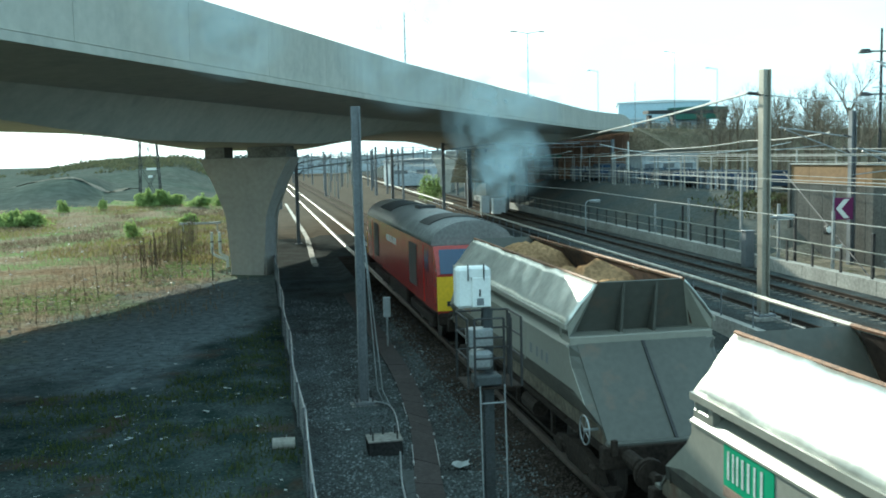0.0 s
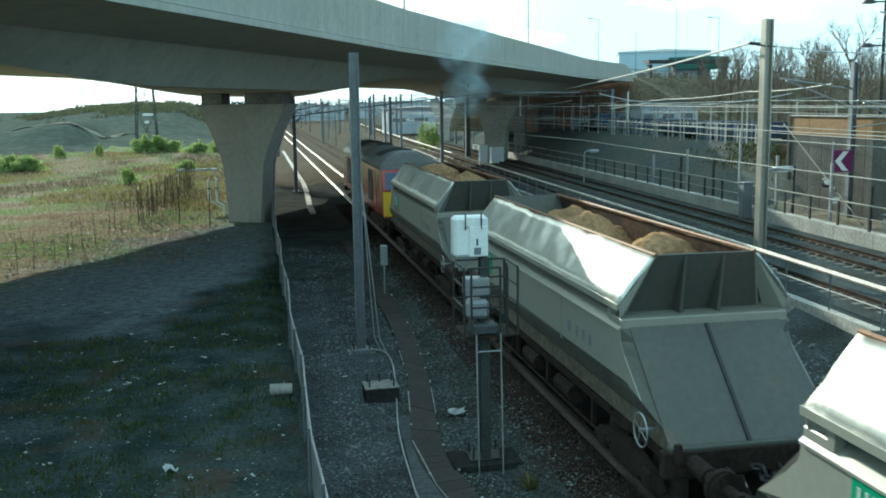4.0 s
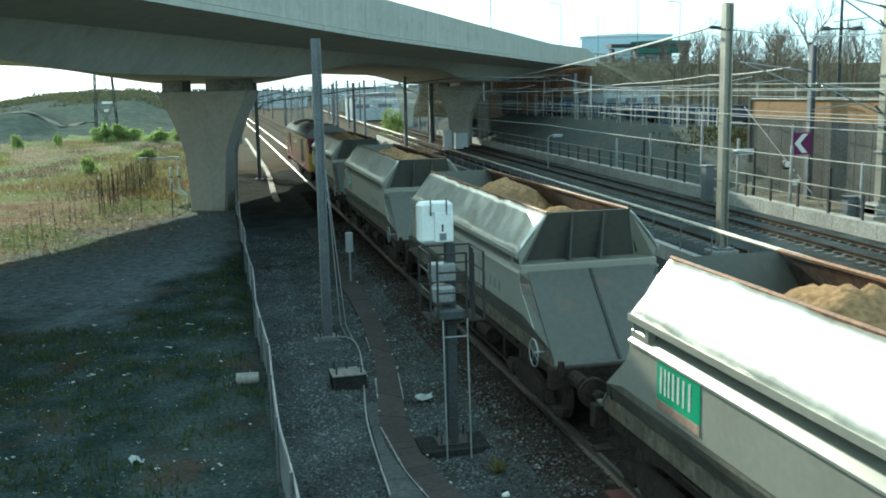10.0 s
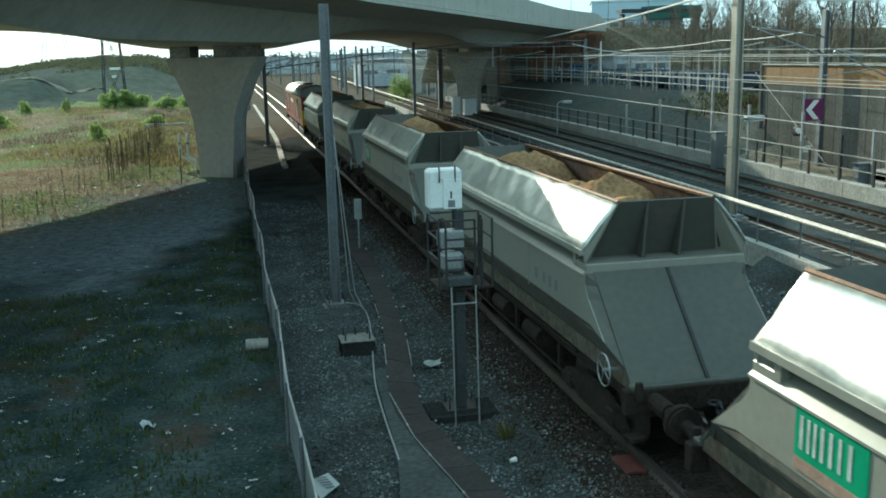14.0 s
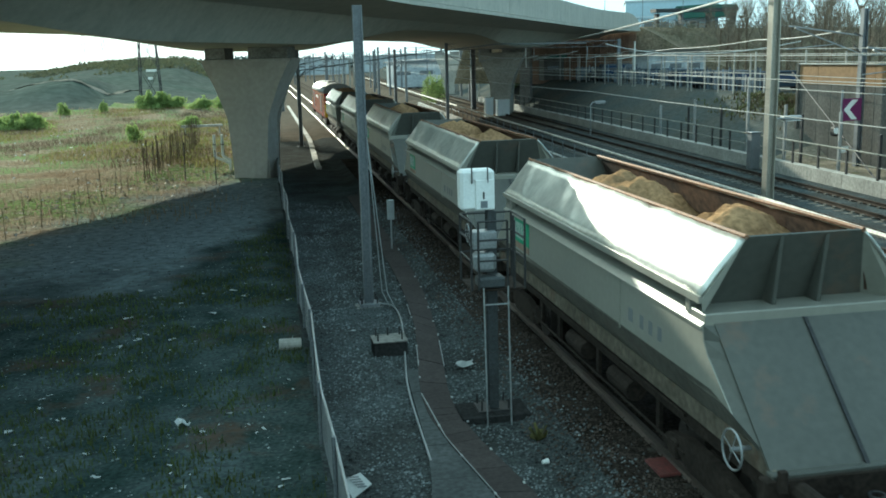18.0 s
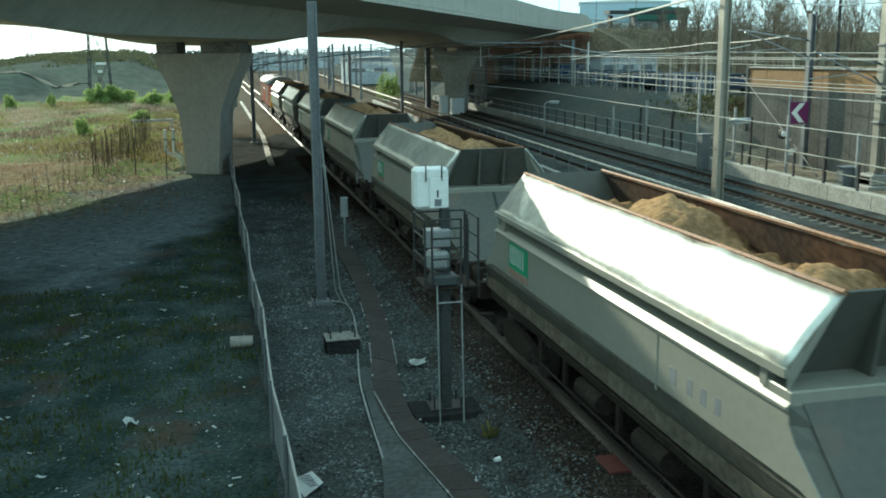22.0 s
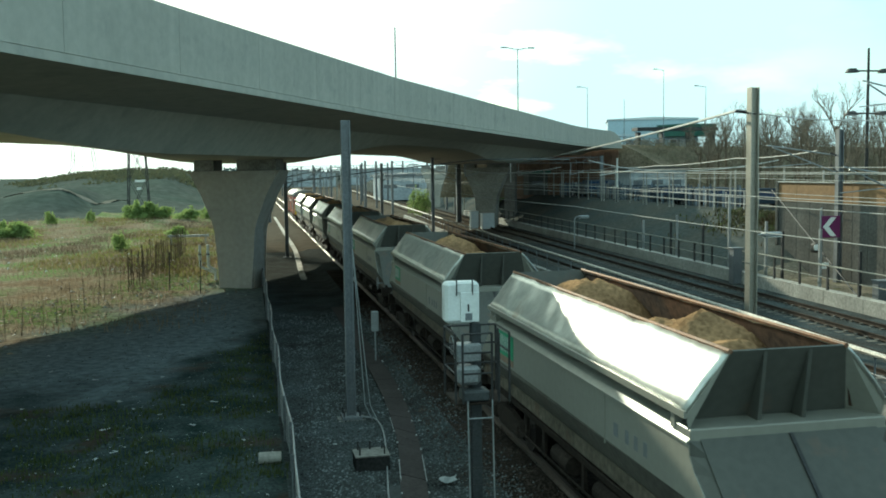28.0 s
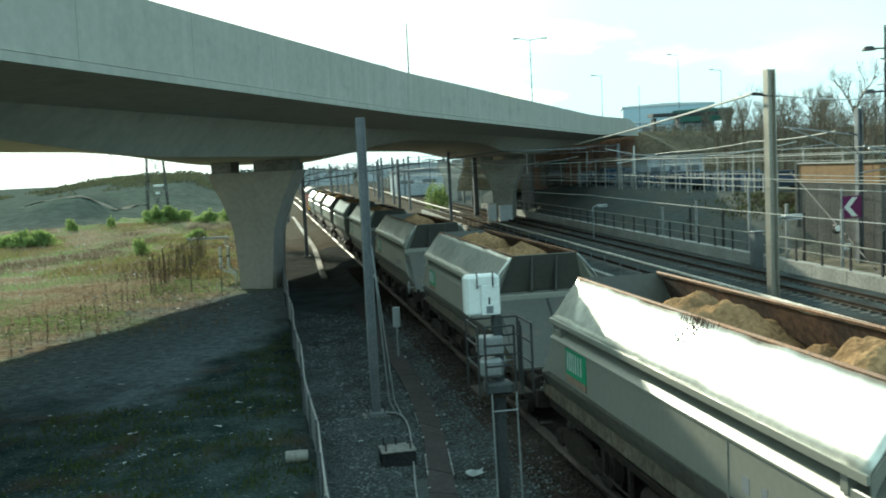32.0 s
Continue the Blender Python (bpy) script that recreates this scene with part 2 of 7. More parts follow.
WAGON_DIRTY = mat("grimy_wagon_sill", (0.15, 0.13, 0.10), 0.8, 0, 0.35, 1.2, 9, 0.1, spots=(1.5, 0.55, 0.7, (0.10, 0.06, 0.04)))
HOOD = mat("hood_bare_metal", (0.61, 0.62, 0.575), 0.36, 0.75, 0.16, 0.7, 6, 0.10, per_object=0.04, bump_dist=0.03, spots=(0.9, 0.62, 0.80, (0.36, 0.27, 0.19)))
dents(HOOD, 0.9, 0.05)
WAGON_IN = mat("hopper_inside", (0.125, 0.073, 0.047), 0.85, 0.1, 0.4, 1, 8, 0.3, col2=(0.065, 0.049, 0.041))
SAND = mat("sand_load", (0.345, 0.215, 0.115), 0.95, 0, 0.35, 0.9, 12, 0.8, col2=(0.215, 0.135, 0.075), bump_dist=0.05)
GREEN_PLATE = mat("green_plate", (0.01, 0.27, 0.13), 0.5, 0, 0.08, 2, 20, 0.02)
FADED_WHITE = mat("faded_white_paint", (0.52, 0.56, 0.54), 0.6, 0, 0.25, 6, 30, 0.02)
WHITE = mat("white_paint", (0.72, 0.74, 0.73), 0.5, 0, 0.08, 2, 20, 0.03)
GREY_BLUE = mat("faded_grey_blue_paint", (0.165, 0.18, 0.195), 0.6, 0, 0.15, 4, 20, 0.02)
LOCO_RED = mat("loco_red", (0.36, 0.04, 0.035), 0.17, 0, 0.15, 0.8, 10, 0.0)
LOCO_ROOF = mat("loco_roof_grey", (0.22, 0.22, 0.215), 0.45, 0.3, 0.25, 0.8, 10, 0.1)
LOCO_YELLOW = mat("loco_yellow", (0.75, 0.48, 0.02), 0.45, 0, 0.1, 0.8, 10, 0.03)
BLACK = mat("black_rubber", (0.02, 0.02, 0.02), 0.7, 0, 0.2, 3, 25, 0.1)
GLASS_DARK = mat("dark_glass", (0.03, 0.06, 0.12), 0.08, 0, 0.05, 1, 10, 0.0)
SIGNAL_STEEL = mat("grimy_signal_steel", (0.06, 0.068, 0.072), 0.65, 0.2, 0.3, 2, 20, 0.15)
BLOCK = mat("dark_footing_concrete", (0.04, 0.04, 0.04), 0.9, 0, 0.3, 2, 14, 0.3)
RAIL_DULL = mat("dull_rail_steel", (0.13, 0.105, 0.09), 0.92, 0.1, 0.3, 1, 20, 0.1)
# colour of the orange reflection under the name plate
SALMON = mat("orange_reflection", (0.33, 0.22, 0.165), 0.7, 0, 0.25, 4, 25, 0.1)
TIMBER = mat("weathered_boards", (0.056, 0.049, 0.048), 0.85, 0, 0.25, 1.5, 14, 0.3, per_object=0.10)
WALK_GREY = mat("grey_walkway", (0.088, 0.095, 0.096), 0.9, 0, 0.25, 1, 12, 0.3)
PAPER = mat("paper", (0.38, 0.40, 0.40), 0.7, 0, 0.1, 5, 30, 0.1, per_object=0.15)
TRUNK = mat("bark", (0.17, 0.135, 0.10), 0.9, 0, 0.3, 4, 30, 0.4)
DRY = mat("dry_stalks", (0.25, 0.205, 0.15), 0.9, 0, 0.3, 1.5, 9, 0.2)
# render darkened in place of the shadow that lies on the boundary wall
ORANGE_WALL = mat("orange_render", (0.29, 0.18, 0.097), 0.85, 0, 0.15, 0.5, 6, 0.1, spots=(0.5, 0.58, 0.72, (0.17, 0.11, 0.07)))
# bark lightened to carry the veil of glare over the crowns
TWIG = mat("hazed_twig_bark", (0.22, 0.185, 0.145), 0.9, 0, 0.3, 4, 30, 0.2)
# panel grey lowered for that same wall shadow, with rain streaks
WALL_GREY = mat("grey_panel_wall", (0.150, 0.145, 0.134), 0.92, 0, 0.2, 0.5, 8, 0.2)
streaks(WALL_GREY, 0.75, 0.6)
MAGENTA = mat("purple_sign", (0.13, 0.016, 0.09), 0.45, 0, 0.05, 2, 20, 0.01)
BLUE_SHED = mat("blue_cladding", (0.42, 0.55, 0.63), 0.45, 0.1, 0.1, 0.1, 2, 0.02)
GREEN_SHED = mat("green_cladding", (0.03, 0.12, 0.09), 0.5, 0.1, 0.1, 0.1, 2, 0.02)
SHED_WHITE = mat("white_cladding", (0.62, 0.64, 0.66), 0.5, 0.1, 0.1, 0.1, 2, 0.02)
ABUTMENT = mat("brown_boards", (0.24, 0.155, 0.115), 0.85, 0, 0.25, 1.0, 9, 0.2, per_object=0.2)
VERGE = mat("trodden_verge", (0.23, 0.20, 0.16), 0.95, 0, 0.35, 0.6, 7, 0.5, col2=(0.12, 0.105, 0.08), coords="World", spots=(1.3, 0.56, 0.68, (0.09, 0.10, 0.05)), bump_dist=0.04)
SLEEPER_PALE = mat("concrete_sleeper", (0.19, 0.182, 0.165), 0.92, 0, 0.3, 1.5, 12, 0.3, per_object=0.2)
RAIL_DARK = mat("brown_rail_steel", (0.075, 0.062, 0.053), 0.92, 0.0, 0.3, 1, 20, 0.1)
WORN_RAIL = mat("worn_cream_rail", (0.60, 0.56, 0.49), 0.6, 0.1, 0.35, 2.5, 14, 0.3, spots=(5.0, 0.56, 0.66, (0.20, 0.14, 0.10)))
TEAL = mat("teal_grey_paint", (0.085, 0.15, 0.16), 0.55, 0.1, 0.12, 1.5, 14, 0.05)
CATENARY = mat("bright_tube", (0.62, 0.62, 0.60), 0.4, 0.6, 0.1, 2, 20, 0.02)



def field_blend(m):
    """Turns the bare dirt into dry meadow beyond the pier, with a ragged edge. The colour step repeats the flyover's
    shadow edge.
    """
    n, l = m.node_tree.nodes, m.node_tree.links
    b = n["Principled BSDF"]
    old = b.inputs["Base Color"].links[0].from_socket
    geo = n.new("ShaderNodeNewGeometry")
    sp = n.new("ShaderNodeSeparateXYZ")
    l.new(geo.outputs["Position"], sp.inputs["Vector"])
    wob = n.new("ShaderNodeTexNoise")
    wob.inputs["Scale"].default_value = 0.35
    wob.inputs["Detail"].default_value = 6
    l.new(geo.outputs["Position"], wob.inputs["Vector"])
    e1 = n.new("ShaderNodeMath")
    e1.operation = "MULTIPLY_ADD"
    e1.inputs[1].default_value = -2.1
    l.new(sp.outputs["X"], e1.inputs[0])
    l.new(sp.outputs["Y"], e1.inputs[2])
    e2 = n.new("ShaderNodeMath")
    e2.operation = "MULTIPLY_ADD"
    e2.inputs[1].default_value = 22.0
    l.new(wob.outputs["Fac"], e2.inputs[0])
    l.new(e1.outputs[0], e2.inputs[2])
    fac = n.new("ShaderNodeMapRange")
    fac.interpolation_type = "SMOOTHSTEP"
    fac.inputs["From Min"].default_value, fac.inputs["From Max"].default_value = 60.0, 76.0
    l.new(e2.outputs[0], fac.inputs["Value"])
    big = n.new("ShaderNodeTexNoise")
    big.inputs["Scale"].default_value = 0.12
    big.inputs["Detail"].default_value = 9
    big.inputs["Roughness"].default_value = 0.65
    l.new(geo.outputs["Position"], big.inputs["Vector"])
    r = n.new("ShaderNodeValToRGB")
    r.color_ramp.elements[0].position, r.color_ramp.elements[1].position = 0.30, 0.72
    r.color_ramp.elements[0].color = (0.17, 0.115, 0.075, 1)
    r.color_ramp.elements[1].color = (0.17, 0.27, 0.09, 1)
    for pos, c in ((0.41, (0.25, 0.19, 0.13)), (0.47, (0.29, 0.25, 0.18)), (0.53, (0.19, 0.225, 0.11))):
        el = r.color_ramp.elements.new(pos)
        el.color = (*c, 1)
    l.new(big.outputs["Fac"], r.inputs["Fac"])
    fine = n.new("ShaderNodeTexNoise")
    fine.inputs["Scale"].default_value = 3.5
    fine.inputs["Detail"].default_value = 6
    l.new(geo.outputs["Position"], fine.inputs["Vector"])
    fr = n.new("ShaderNodeMapRange")
    fr.inputs["From Min"].default_value, fr.inputs["From Max"].default_value = 0.3, 0.7
    fr.inputs["To Min"].default_value, fr.inputs["To Max"].default_value = 0.42, 1.15
    l.new(fine.outputs["Fac"], fr.inputs["Value"])
    mu = n.new("ShaderNodeMixRGB")
    mu.blend_type = "MULTIPLY"
    mu.inputs["Fac"].default_value = 1.0
    l.new(r.outputs["Color"], mu.inputs["Color1"])
    l.new(fr.outputs["Result"], mu.inputs["Color2"])
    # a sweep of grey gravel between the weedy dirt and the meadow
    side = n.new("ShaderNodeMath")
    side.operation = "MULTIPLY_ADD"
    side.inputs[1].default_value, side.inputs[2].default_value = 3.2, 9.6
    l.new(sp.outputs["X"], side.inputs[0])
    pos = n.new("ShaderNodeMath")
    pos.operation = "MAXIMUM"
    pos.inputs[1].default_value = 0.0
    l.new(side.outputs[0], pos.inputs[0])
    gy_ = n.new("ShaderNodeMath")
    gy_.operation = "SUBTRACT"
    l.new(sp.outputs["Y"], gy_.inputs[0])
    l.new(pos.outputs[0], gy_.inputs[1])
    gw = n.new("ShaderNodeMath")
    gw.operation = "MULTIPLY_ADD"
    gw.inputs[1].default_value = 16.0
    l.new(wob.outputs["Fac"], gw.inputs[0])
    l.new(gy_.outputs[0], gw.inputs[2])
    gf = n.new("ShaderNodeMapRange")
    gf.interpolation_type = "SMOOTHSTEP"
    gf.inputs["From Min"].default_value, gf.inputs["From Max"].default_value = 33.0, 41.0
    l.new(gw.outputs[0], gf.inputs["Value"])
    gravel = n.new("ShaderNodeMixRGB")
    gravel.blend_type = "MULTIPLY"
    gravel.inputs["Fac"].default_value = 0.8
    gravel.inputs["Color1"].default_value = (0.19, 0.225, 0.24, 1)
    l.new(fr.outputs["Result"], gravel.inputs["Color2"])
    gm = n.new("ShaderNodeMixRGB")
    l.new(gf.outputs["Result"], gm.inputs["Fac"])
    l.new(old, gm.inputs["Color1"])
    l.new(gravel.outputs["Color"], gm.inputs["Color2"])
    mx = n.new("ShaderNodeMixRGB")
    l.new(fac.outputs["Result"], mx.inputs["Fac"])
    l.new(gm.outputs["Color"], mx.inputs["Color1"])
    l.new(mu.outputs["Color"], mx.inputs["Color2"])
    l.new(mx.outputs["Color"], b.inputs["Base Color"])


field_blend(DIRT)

# ---- building helpers ----
def part(name, bm, material, parent=None, label=""):
    me = bpy.data.meshes.new(name)
    bmesh.ops.recalc_face_normals(bm, faces=bm.faces)
    bm.to_mesh(me)
    bm.free()
    me.materials.append(material)
    ob = new(name, me)
    if parent is not None:
        ob.parent = parent
    if label:
        ob["label"] = label
    return ob


def thing(name, x, y, z, label, category, group="", kind="", rz=0):
    ob = new(name)
    ob.empty_display_size = 0.2
    ob.matrix_basis = pose(x, y, z, 0, 0, rz)
    return tagged(ob, label, category, group, kind)


def box(bm, x0, x1, y0, y1, z0, z1):
    v = [bm.verts.new(p) for p in ((x0, y0, z0), (x1, y0, z0), (x1, y1, z0), (x0, y1, z0), (x0, y0, z1), (x1, y0, z1), (x1, y1, z1), (x0, y1, z1))]
    for f in ((3, 2, 1, 0), (4, 5, 6, 7), (0, 1, 5, 4), (1, 2, 6, 5), (2, 3, 7, 6), (3, 0, 4, 7)):
        bm.faces.new([v[i] for i in f])
    return bm


def cbox(x0, x1, y0, y1, z0, z1, bev=0.0):
    bm = box(bmesh.new(), x0, x1, y0, y1, z0, z1)
    if bev:
        bmesh.ops.bevel(bm, geom=bm.edges[:], offset=bev, segments=1, affect="EDGES")
    return bm


def tube(bm, p, q, r, r2=None, seg=8):
    """A round bar from p to q."""
    p, q = Vector(p), Vector(q)
    d = (q - p).normalized()
    a = d.orthogonal().normalized()
    b = d.cross(a)
    r2 = r if r2 is None else r2
    A = [bm.verts.new(p + (a * math.cos(2 * math.pi * i / seg) + b * math.sin(2 * math.pi * i / seg)) * r) for i in range(seg)]
    B = [bm.verts.new(q + (a * math.cos(2 * math.pi * i / seg) + b * math.sin(2 * math.pi * i / seg)) * r2) for i in range(seg)]
    for i in range(seg):
        bm.faces.new((A[i], A[(i + 1) % seg], B[(i + 1) % seg], B[i]))
    bm.faces.new(A[::-1])
    bm.faces.new(B)
    return bm


def slab(bm, quad, t):
    """A plate on four corners, thickened by t along its normal."""
    q = [Vector(p) for p in quad]
    n = (q[1] - q[0]).cross(q[2] - q[0]).normalized() * t
    a = [bm.verts.new(p) for p in q]
    b = [bm.verts.new(p + n) for p in q]
    k = len(q)
    bm.faces.new(a[::-1])
    bm.faces.new(b)
    for i in range(k):
        bm.faces.new((a[i], a[(i + 1) % k], b[(i + 1) % k], b[i]))
    return bm


def extrude(bm, prof, y0, y1, axis="y"):
    """A closed outline in two axes, drawn out along the third."""
    def at(p, v):
        return (p[0], v, p[1]) if axis == "y" else (v, p[0], p[1]) if axis == "x" else (p[0], p[1], v)
    a = [bm.verts.new(at(p, y0)) for p in prof]
    b = [bm.verts.new(at(p, y1)) for p in prof]
    k = len(prof)
    bm.faces.new(a)
    bm.faces.new(b[::-1])
    for i in range(k):
        bm.faces.new((a[i], b[i], b[(i + 1) % k], a[(i + 1) % k]))
    return bm


def loft(bm, rings, closed=True, caps=True):
    vs = [[bm.verts.new(p) for p in r] for r in rings]
    k = len(rings[0])
    for a, b in zip(vs, vs[1:]):
        for i in range(k if closed else k - 1):
            bm.faces.new((a[i], a[(i + 1) % k], b[(i + 1) % k], b[i]))
    if caps and closed:
        bm.faces.new(vs[0][::-1])
        bm.faces.new(vs[-1])
    return bm


def ring(bm, c, r, tr, axis="x", seg=20, ts=6):
    """A torus round an axis."""
    rings = []
    for i in range(seg):
        a = 2 * math.pi * i / seg
        row = []
        for j in range(ts):
            b = 2 * math.pi * j / ts
            rad, off = r + tr * math.cos(b), tr * math.sin(b)
            p = (off, rad * math.cos(a), rad * math.sin(a)) if axis == "x" else (rad * math.cos(a), off, rad * math.sin(a)) if axis == "y" else (rad * math.cos(a), rad * math.sin(a), off)
            row.append(bm.verts.new((c[0] + p[0], c[1] + p[1], c[2] + p[2])))
        rings.append(row)
    for i in range(seg):
        for j in range(ts):
            bm.faces.new((rings[i][j], rings[(i + 1) % seg][j], rings[(i + 1) % seg][(j + 1) % ts], rings[i][(j + 1) % ts]))
    return bm


TX = 6.49          # centre line of the train's track
Z_G = -0.35        # level of the cess beside it


# ---- ground: one sheet to the horizon ----
def right_x(x0, y):
    """The right-hand corridor runs three degrees off the goods line."""
    return x0 + 0.05 * (y - 20)


def ease(k):
    k = min(1.0, max(0.0, k))
    return k * k * (3 - 2 * k)


def knoll(x, y):
    """A bare bank in front of the hill."""
    top = 4.3 * ease((-21.5 - x) / 8) - 1.7 * ease((-30 - x) / 11)
    return top * ease((y - 138) / 26) * (1 - 0.6 * ease((y - 172) / 50))


def ground_z(x, y):
    n = noise.noise((x * 0.25, y * 0.25, 0.3)) * 0.06 + noise.noise((x * 0.9, y * 0.9, 4.3)) * 0.03
    if x > 0.6 and y > 46:
        n *= max(0.0, 1 - (y - 46) / 10)
    z = Z_G
    if x < 0.6:
        z += n * 1.5
    elif x < 4.6:
        z += n * 0.4 + 0.19 * max(0.0, (x - 4.1) / 0.5)
    elif x < 8.6:
        z += 0.19 + n * 0.3
    else:
        w = right_x(15.3, y)
        if x < w:
            z = -0.75
        else:
            k = right_x(23.6, y)
            z = -0.2
            if x > k + 1.6 and y < 400:
                up = min(1.0, max(0.0, (x - k - 1.6) / 5.5)) * min(1.0, max(0.0, (y - 46.5) / 3))
                z = 0.0 + 2.8 * up + n
    if x < -4 and y > 120:
        f = min(1.0, (y - 120) / 160)
        r = math.exp(-((x + 30 + 0.12 * (y - 300)) / 42) ** 2) * 7.2 + math.exp(-((x + 105) / 60) ** 2) * 0.8
        z += f * f * (3 - 2 * f) * r * min(1.0, (-4 - x) / 14) * max(0.0, 1 - max(0, y - 420) / 500)
        z = max(z, Z_G + knoll(x, y)) + n * 4
    return z


def axis_steps(segs):
    out = []
    for a, b, st in segs:
        v = a
        while v < b - 1e-6:
            out.append(v)
            v += st
    out.append(segs[-1][1])
    return out


gx = axis_steps([(-1600, -200, 100), (-200, -80, 8), (-80, -40, 3), (-40, -12, 1.4), (-12, 0.6, 0.7), (0.6, 4.6, 0.5), (4.6, 8.6, 1.0), (8.6, 14, 0.9), (14, 38, 0.8), (38, 120, 6), (120, 1600, 80)])
gy = axis_steps([(-60, 4, 8), (4, 60, 0.8), (60, 120, 2.5), (120, 220, 2.8), (220, 460, 8), (460, 3000, 130)])
verts, faces, fm = [], [], []
for y in gy:
    for x in gx:
        verts.append((x, y, ground_z(x, y)))
nx = len(gx)
for j in range(len(gy) - 1):
    for i in range(nx - 1):
        faces.append((j * nx + i, j * nx + i + 1, (j + 1) * nx + i + 1, (j + 1) * nx + i))
        cx, cy = (gx[i] + gx[i + 1]) / 2, (gy[j] + gy[j + 1]) / 2
        wob = noise.noise((cx * 0.3, cy * 0.3, 9)) * 1.5
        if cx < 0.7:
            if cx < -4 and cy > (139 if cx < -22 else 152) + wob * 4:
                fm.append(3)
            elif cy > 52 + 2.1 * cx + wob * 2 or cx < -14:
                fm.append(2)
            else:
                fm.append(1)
        # ballast changes from dark grey to paler brown at y 77.4
        elif cy > 77.4 and cx < right_x(23, cy) and cy < 500:
            fm.append(6)
        elif 4.7 < cx < 12.5 and cy < 60:
            fm.append(4)
        elif cx < right_x(24.4, cy):
            fm.append(8 if cy > 50 else 0)
        else:
            fm.append(5 if cy > 48 else 7)
me = bpy.data.meshes.new("ground")
me.from_pydata(verts, [], faces)
for m in (BALLAST, DIRT, DIRT, HILL, OILY, BANK, PALE_BALLAST, VERGE, FAR_BALLAST):
    me.materials.append(m)
me.polygons.foreach_set("material_index", fm)
me.polygons.foreach_set("use_smooth", [True] * len(faces))
tagged(new("ground", me), "rough dirt, grey ballast, dry meadow and a grassy hill", "ground", kind="structure")


# ---- tracks ----
RAIL_PROF = [(-0.07, -0.16), (0.07, -0.16), (0.07, -0.145), (0.012, -0.12), (0.012, -0.05), (0.036, -0.035), (0.036, 0.0), (-0.036, 0.0), (-0.036, -0.035), (-0.012, -0.05), (-0.012, -0.12), (-0.07, -0.145)]
sleeper_meshes = {}
SLEEPER = mat("grimy_sleeper", (0.085, 0.075, 0.065), 0.92, 0, 0.3, 1.5, 12, 0.3, per_object=0.2)


def track(xs, z, y0, y1, name, label, sleepers_to=80, steel=RAIL_STEEL, timber=SLEEPER):
    """A railway track along a line of x positions: two rails, sleepers."""
    root = thing(name, 0, 0, 0, label, "railway track", kind="structure")
    for s in (-0.7535, 0.7535):
        bm = bmesh.new()
        rings = []
        for y in (y0, (y0 + y1) * 0.25, (y0 + y1) * 0.5, y1):
            rings.append([(xs(y) + s + p[0], y, z + p[1]) for p in RAIL_PROF])
        part("rail", loft(bm, rings), steel, root)
    if timber not in sleeper_meshes:
        b = bmesh.new()
        extrude(b, [(-1.25, -0.30), (1.25, -0.30), (1.25, -0.165), (0.45, -0.19), (-0.45, -0.19), (-1.25, -0.165)], -0.13, 0.13)
        for s in (-0.7535, 0.7535):
            for d in (-0.13, 0.13):
                box(b, s + d - 0.05, s + d + 0.05, -0.07, 0.07, -0.17, -0.115)
        me = bpy.data.meshes.new("sleeper")
        b.to_mesh(me)
        b.free()
        me.materials.append(timber)
        sleeper_meshes[timber] = me
    y = max(y0, 6.0)
    while y < sleepers_to:
        s = new("sleeper", sleeper_meshes[timber])
        s.parent = root
        s.location = (xs(y), y, z - 0.015)
        y += 0.65


track(lambda y: TX, 0, -30, 900, "goods_track", "polished rails of the goods line on dirty ballast", 14)
track(lambda y: 10.9, -0.25, -30, 900, "second_track", "rusty siding rails on dark ballast", 40, RAIL_DULL)
track(lambda y: right_x(18.4, y), 0, -20, 700, "electric_track", "electrified line on grey ballast", 85, RAIL_DARK, SLEEPER_PALE)
track(lambda y: right_x(21.7, y), 0, -20, 700, "electric_track", "second electrified line on grey ballast", 85, RAIL_DARK, SLEEPER_PALE)

# ---- flyover ----
FU = Vector((0.47, 0.883, 0)).normalized()       # along the road
FN = Vector((FU.y, -FU.x, 0))                    # towards the near side
FU_NEAR = Vector((0.425, 0.905, 0)).normalized()
F0 = Vector((6.9, 44.8, 0))                      # a point below the near parapet


def road_line():
    """The near parapet's line, metre by metre from station 0: straight, then a steady bend to the right."""
    p, h = Vector((F0.x, F0.y)), math.atan2(FU.x, FU.y)
    line = [(p.copy(), h)]
    for i in range(170):
        h += 1 / 95 if i >= 52 else 0.0
        p = p + Vector((math.sin(h), math.cos(h)))
        line.append((p.copy(), h))
    return line


ROAD = road_line()


def fly_point(s, n, z):
    """Station s along the near parapet, n metres in from it."""
    if s < 0:
        p = F0 + FU_NEAR * s - FN * n
        return (p.x, p.y, z)
    i = min(int(s), len(ROAD) - 2)
    (p, h), (q, g) = ROAD[i], ROAD[i + 1]
    k = s - i
    p, h = p.lerp(q, k), h + (g - h) * k
    return (p.x - math.cos(h) * n, p.y + math.sin(h) * n, z)


def girder(s, n):
    """Underside of the girder: it deepens over each row of piers, and the rows lie along the railway."""
    p = fly_point(s, n, 0)
    d = min(abs(p[0] + 0.3), abs(p[0] - 25.6), abs(p[0] - 54))
    k = min(1.0, max(0.0, (d - 2.6) / 7.5))
    return (p[0], p[1], 6.68 + 0.95 * k * k * (3 - 2 * k))


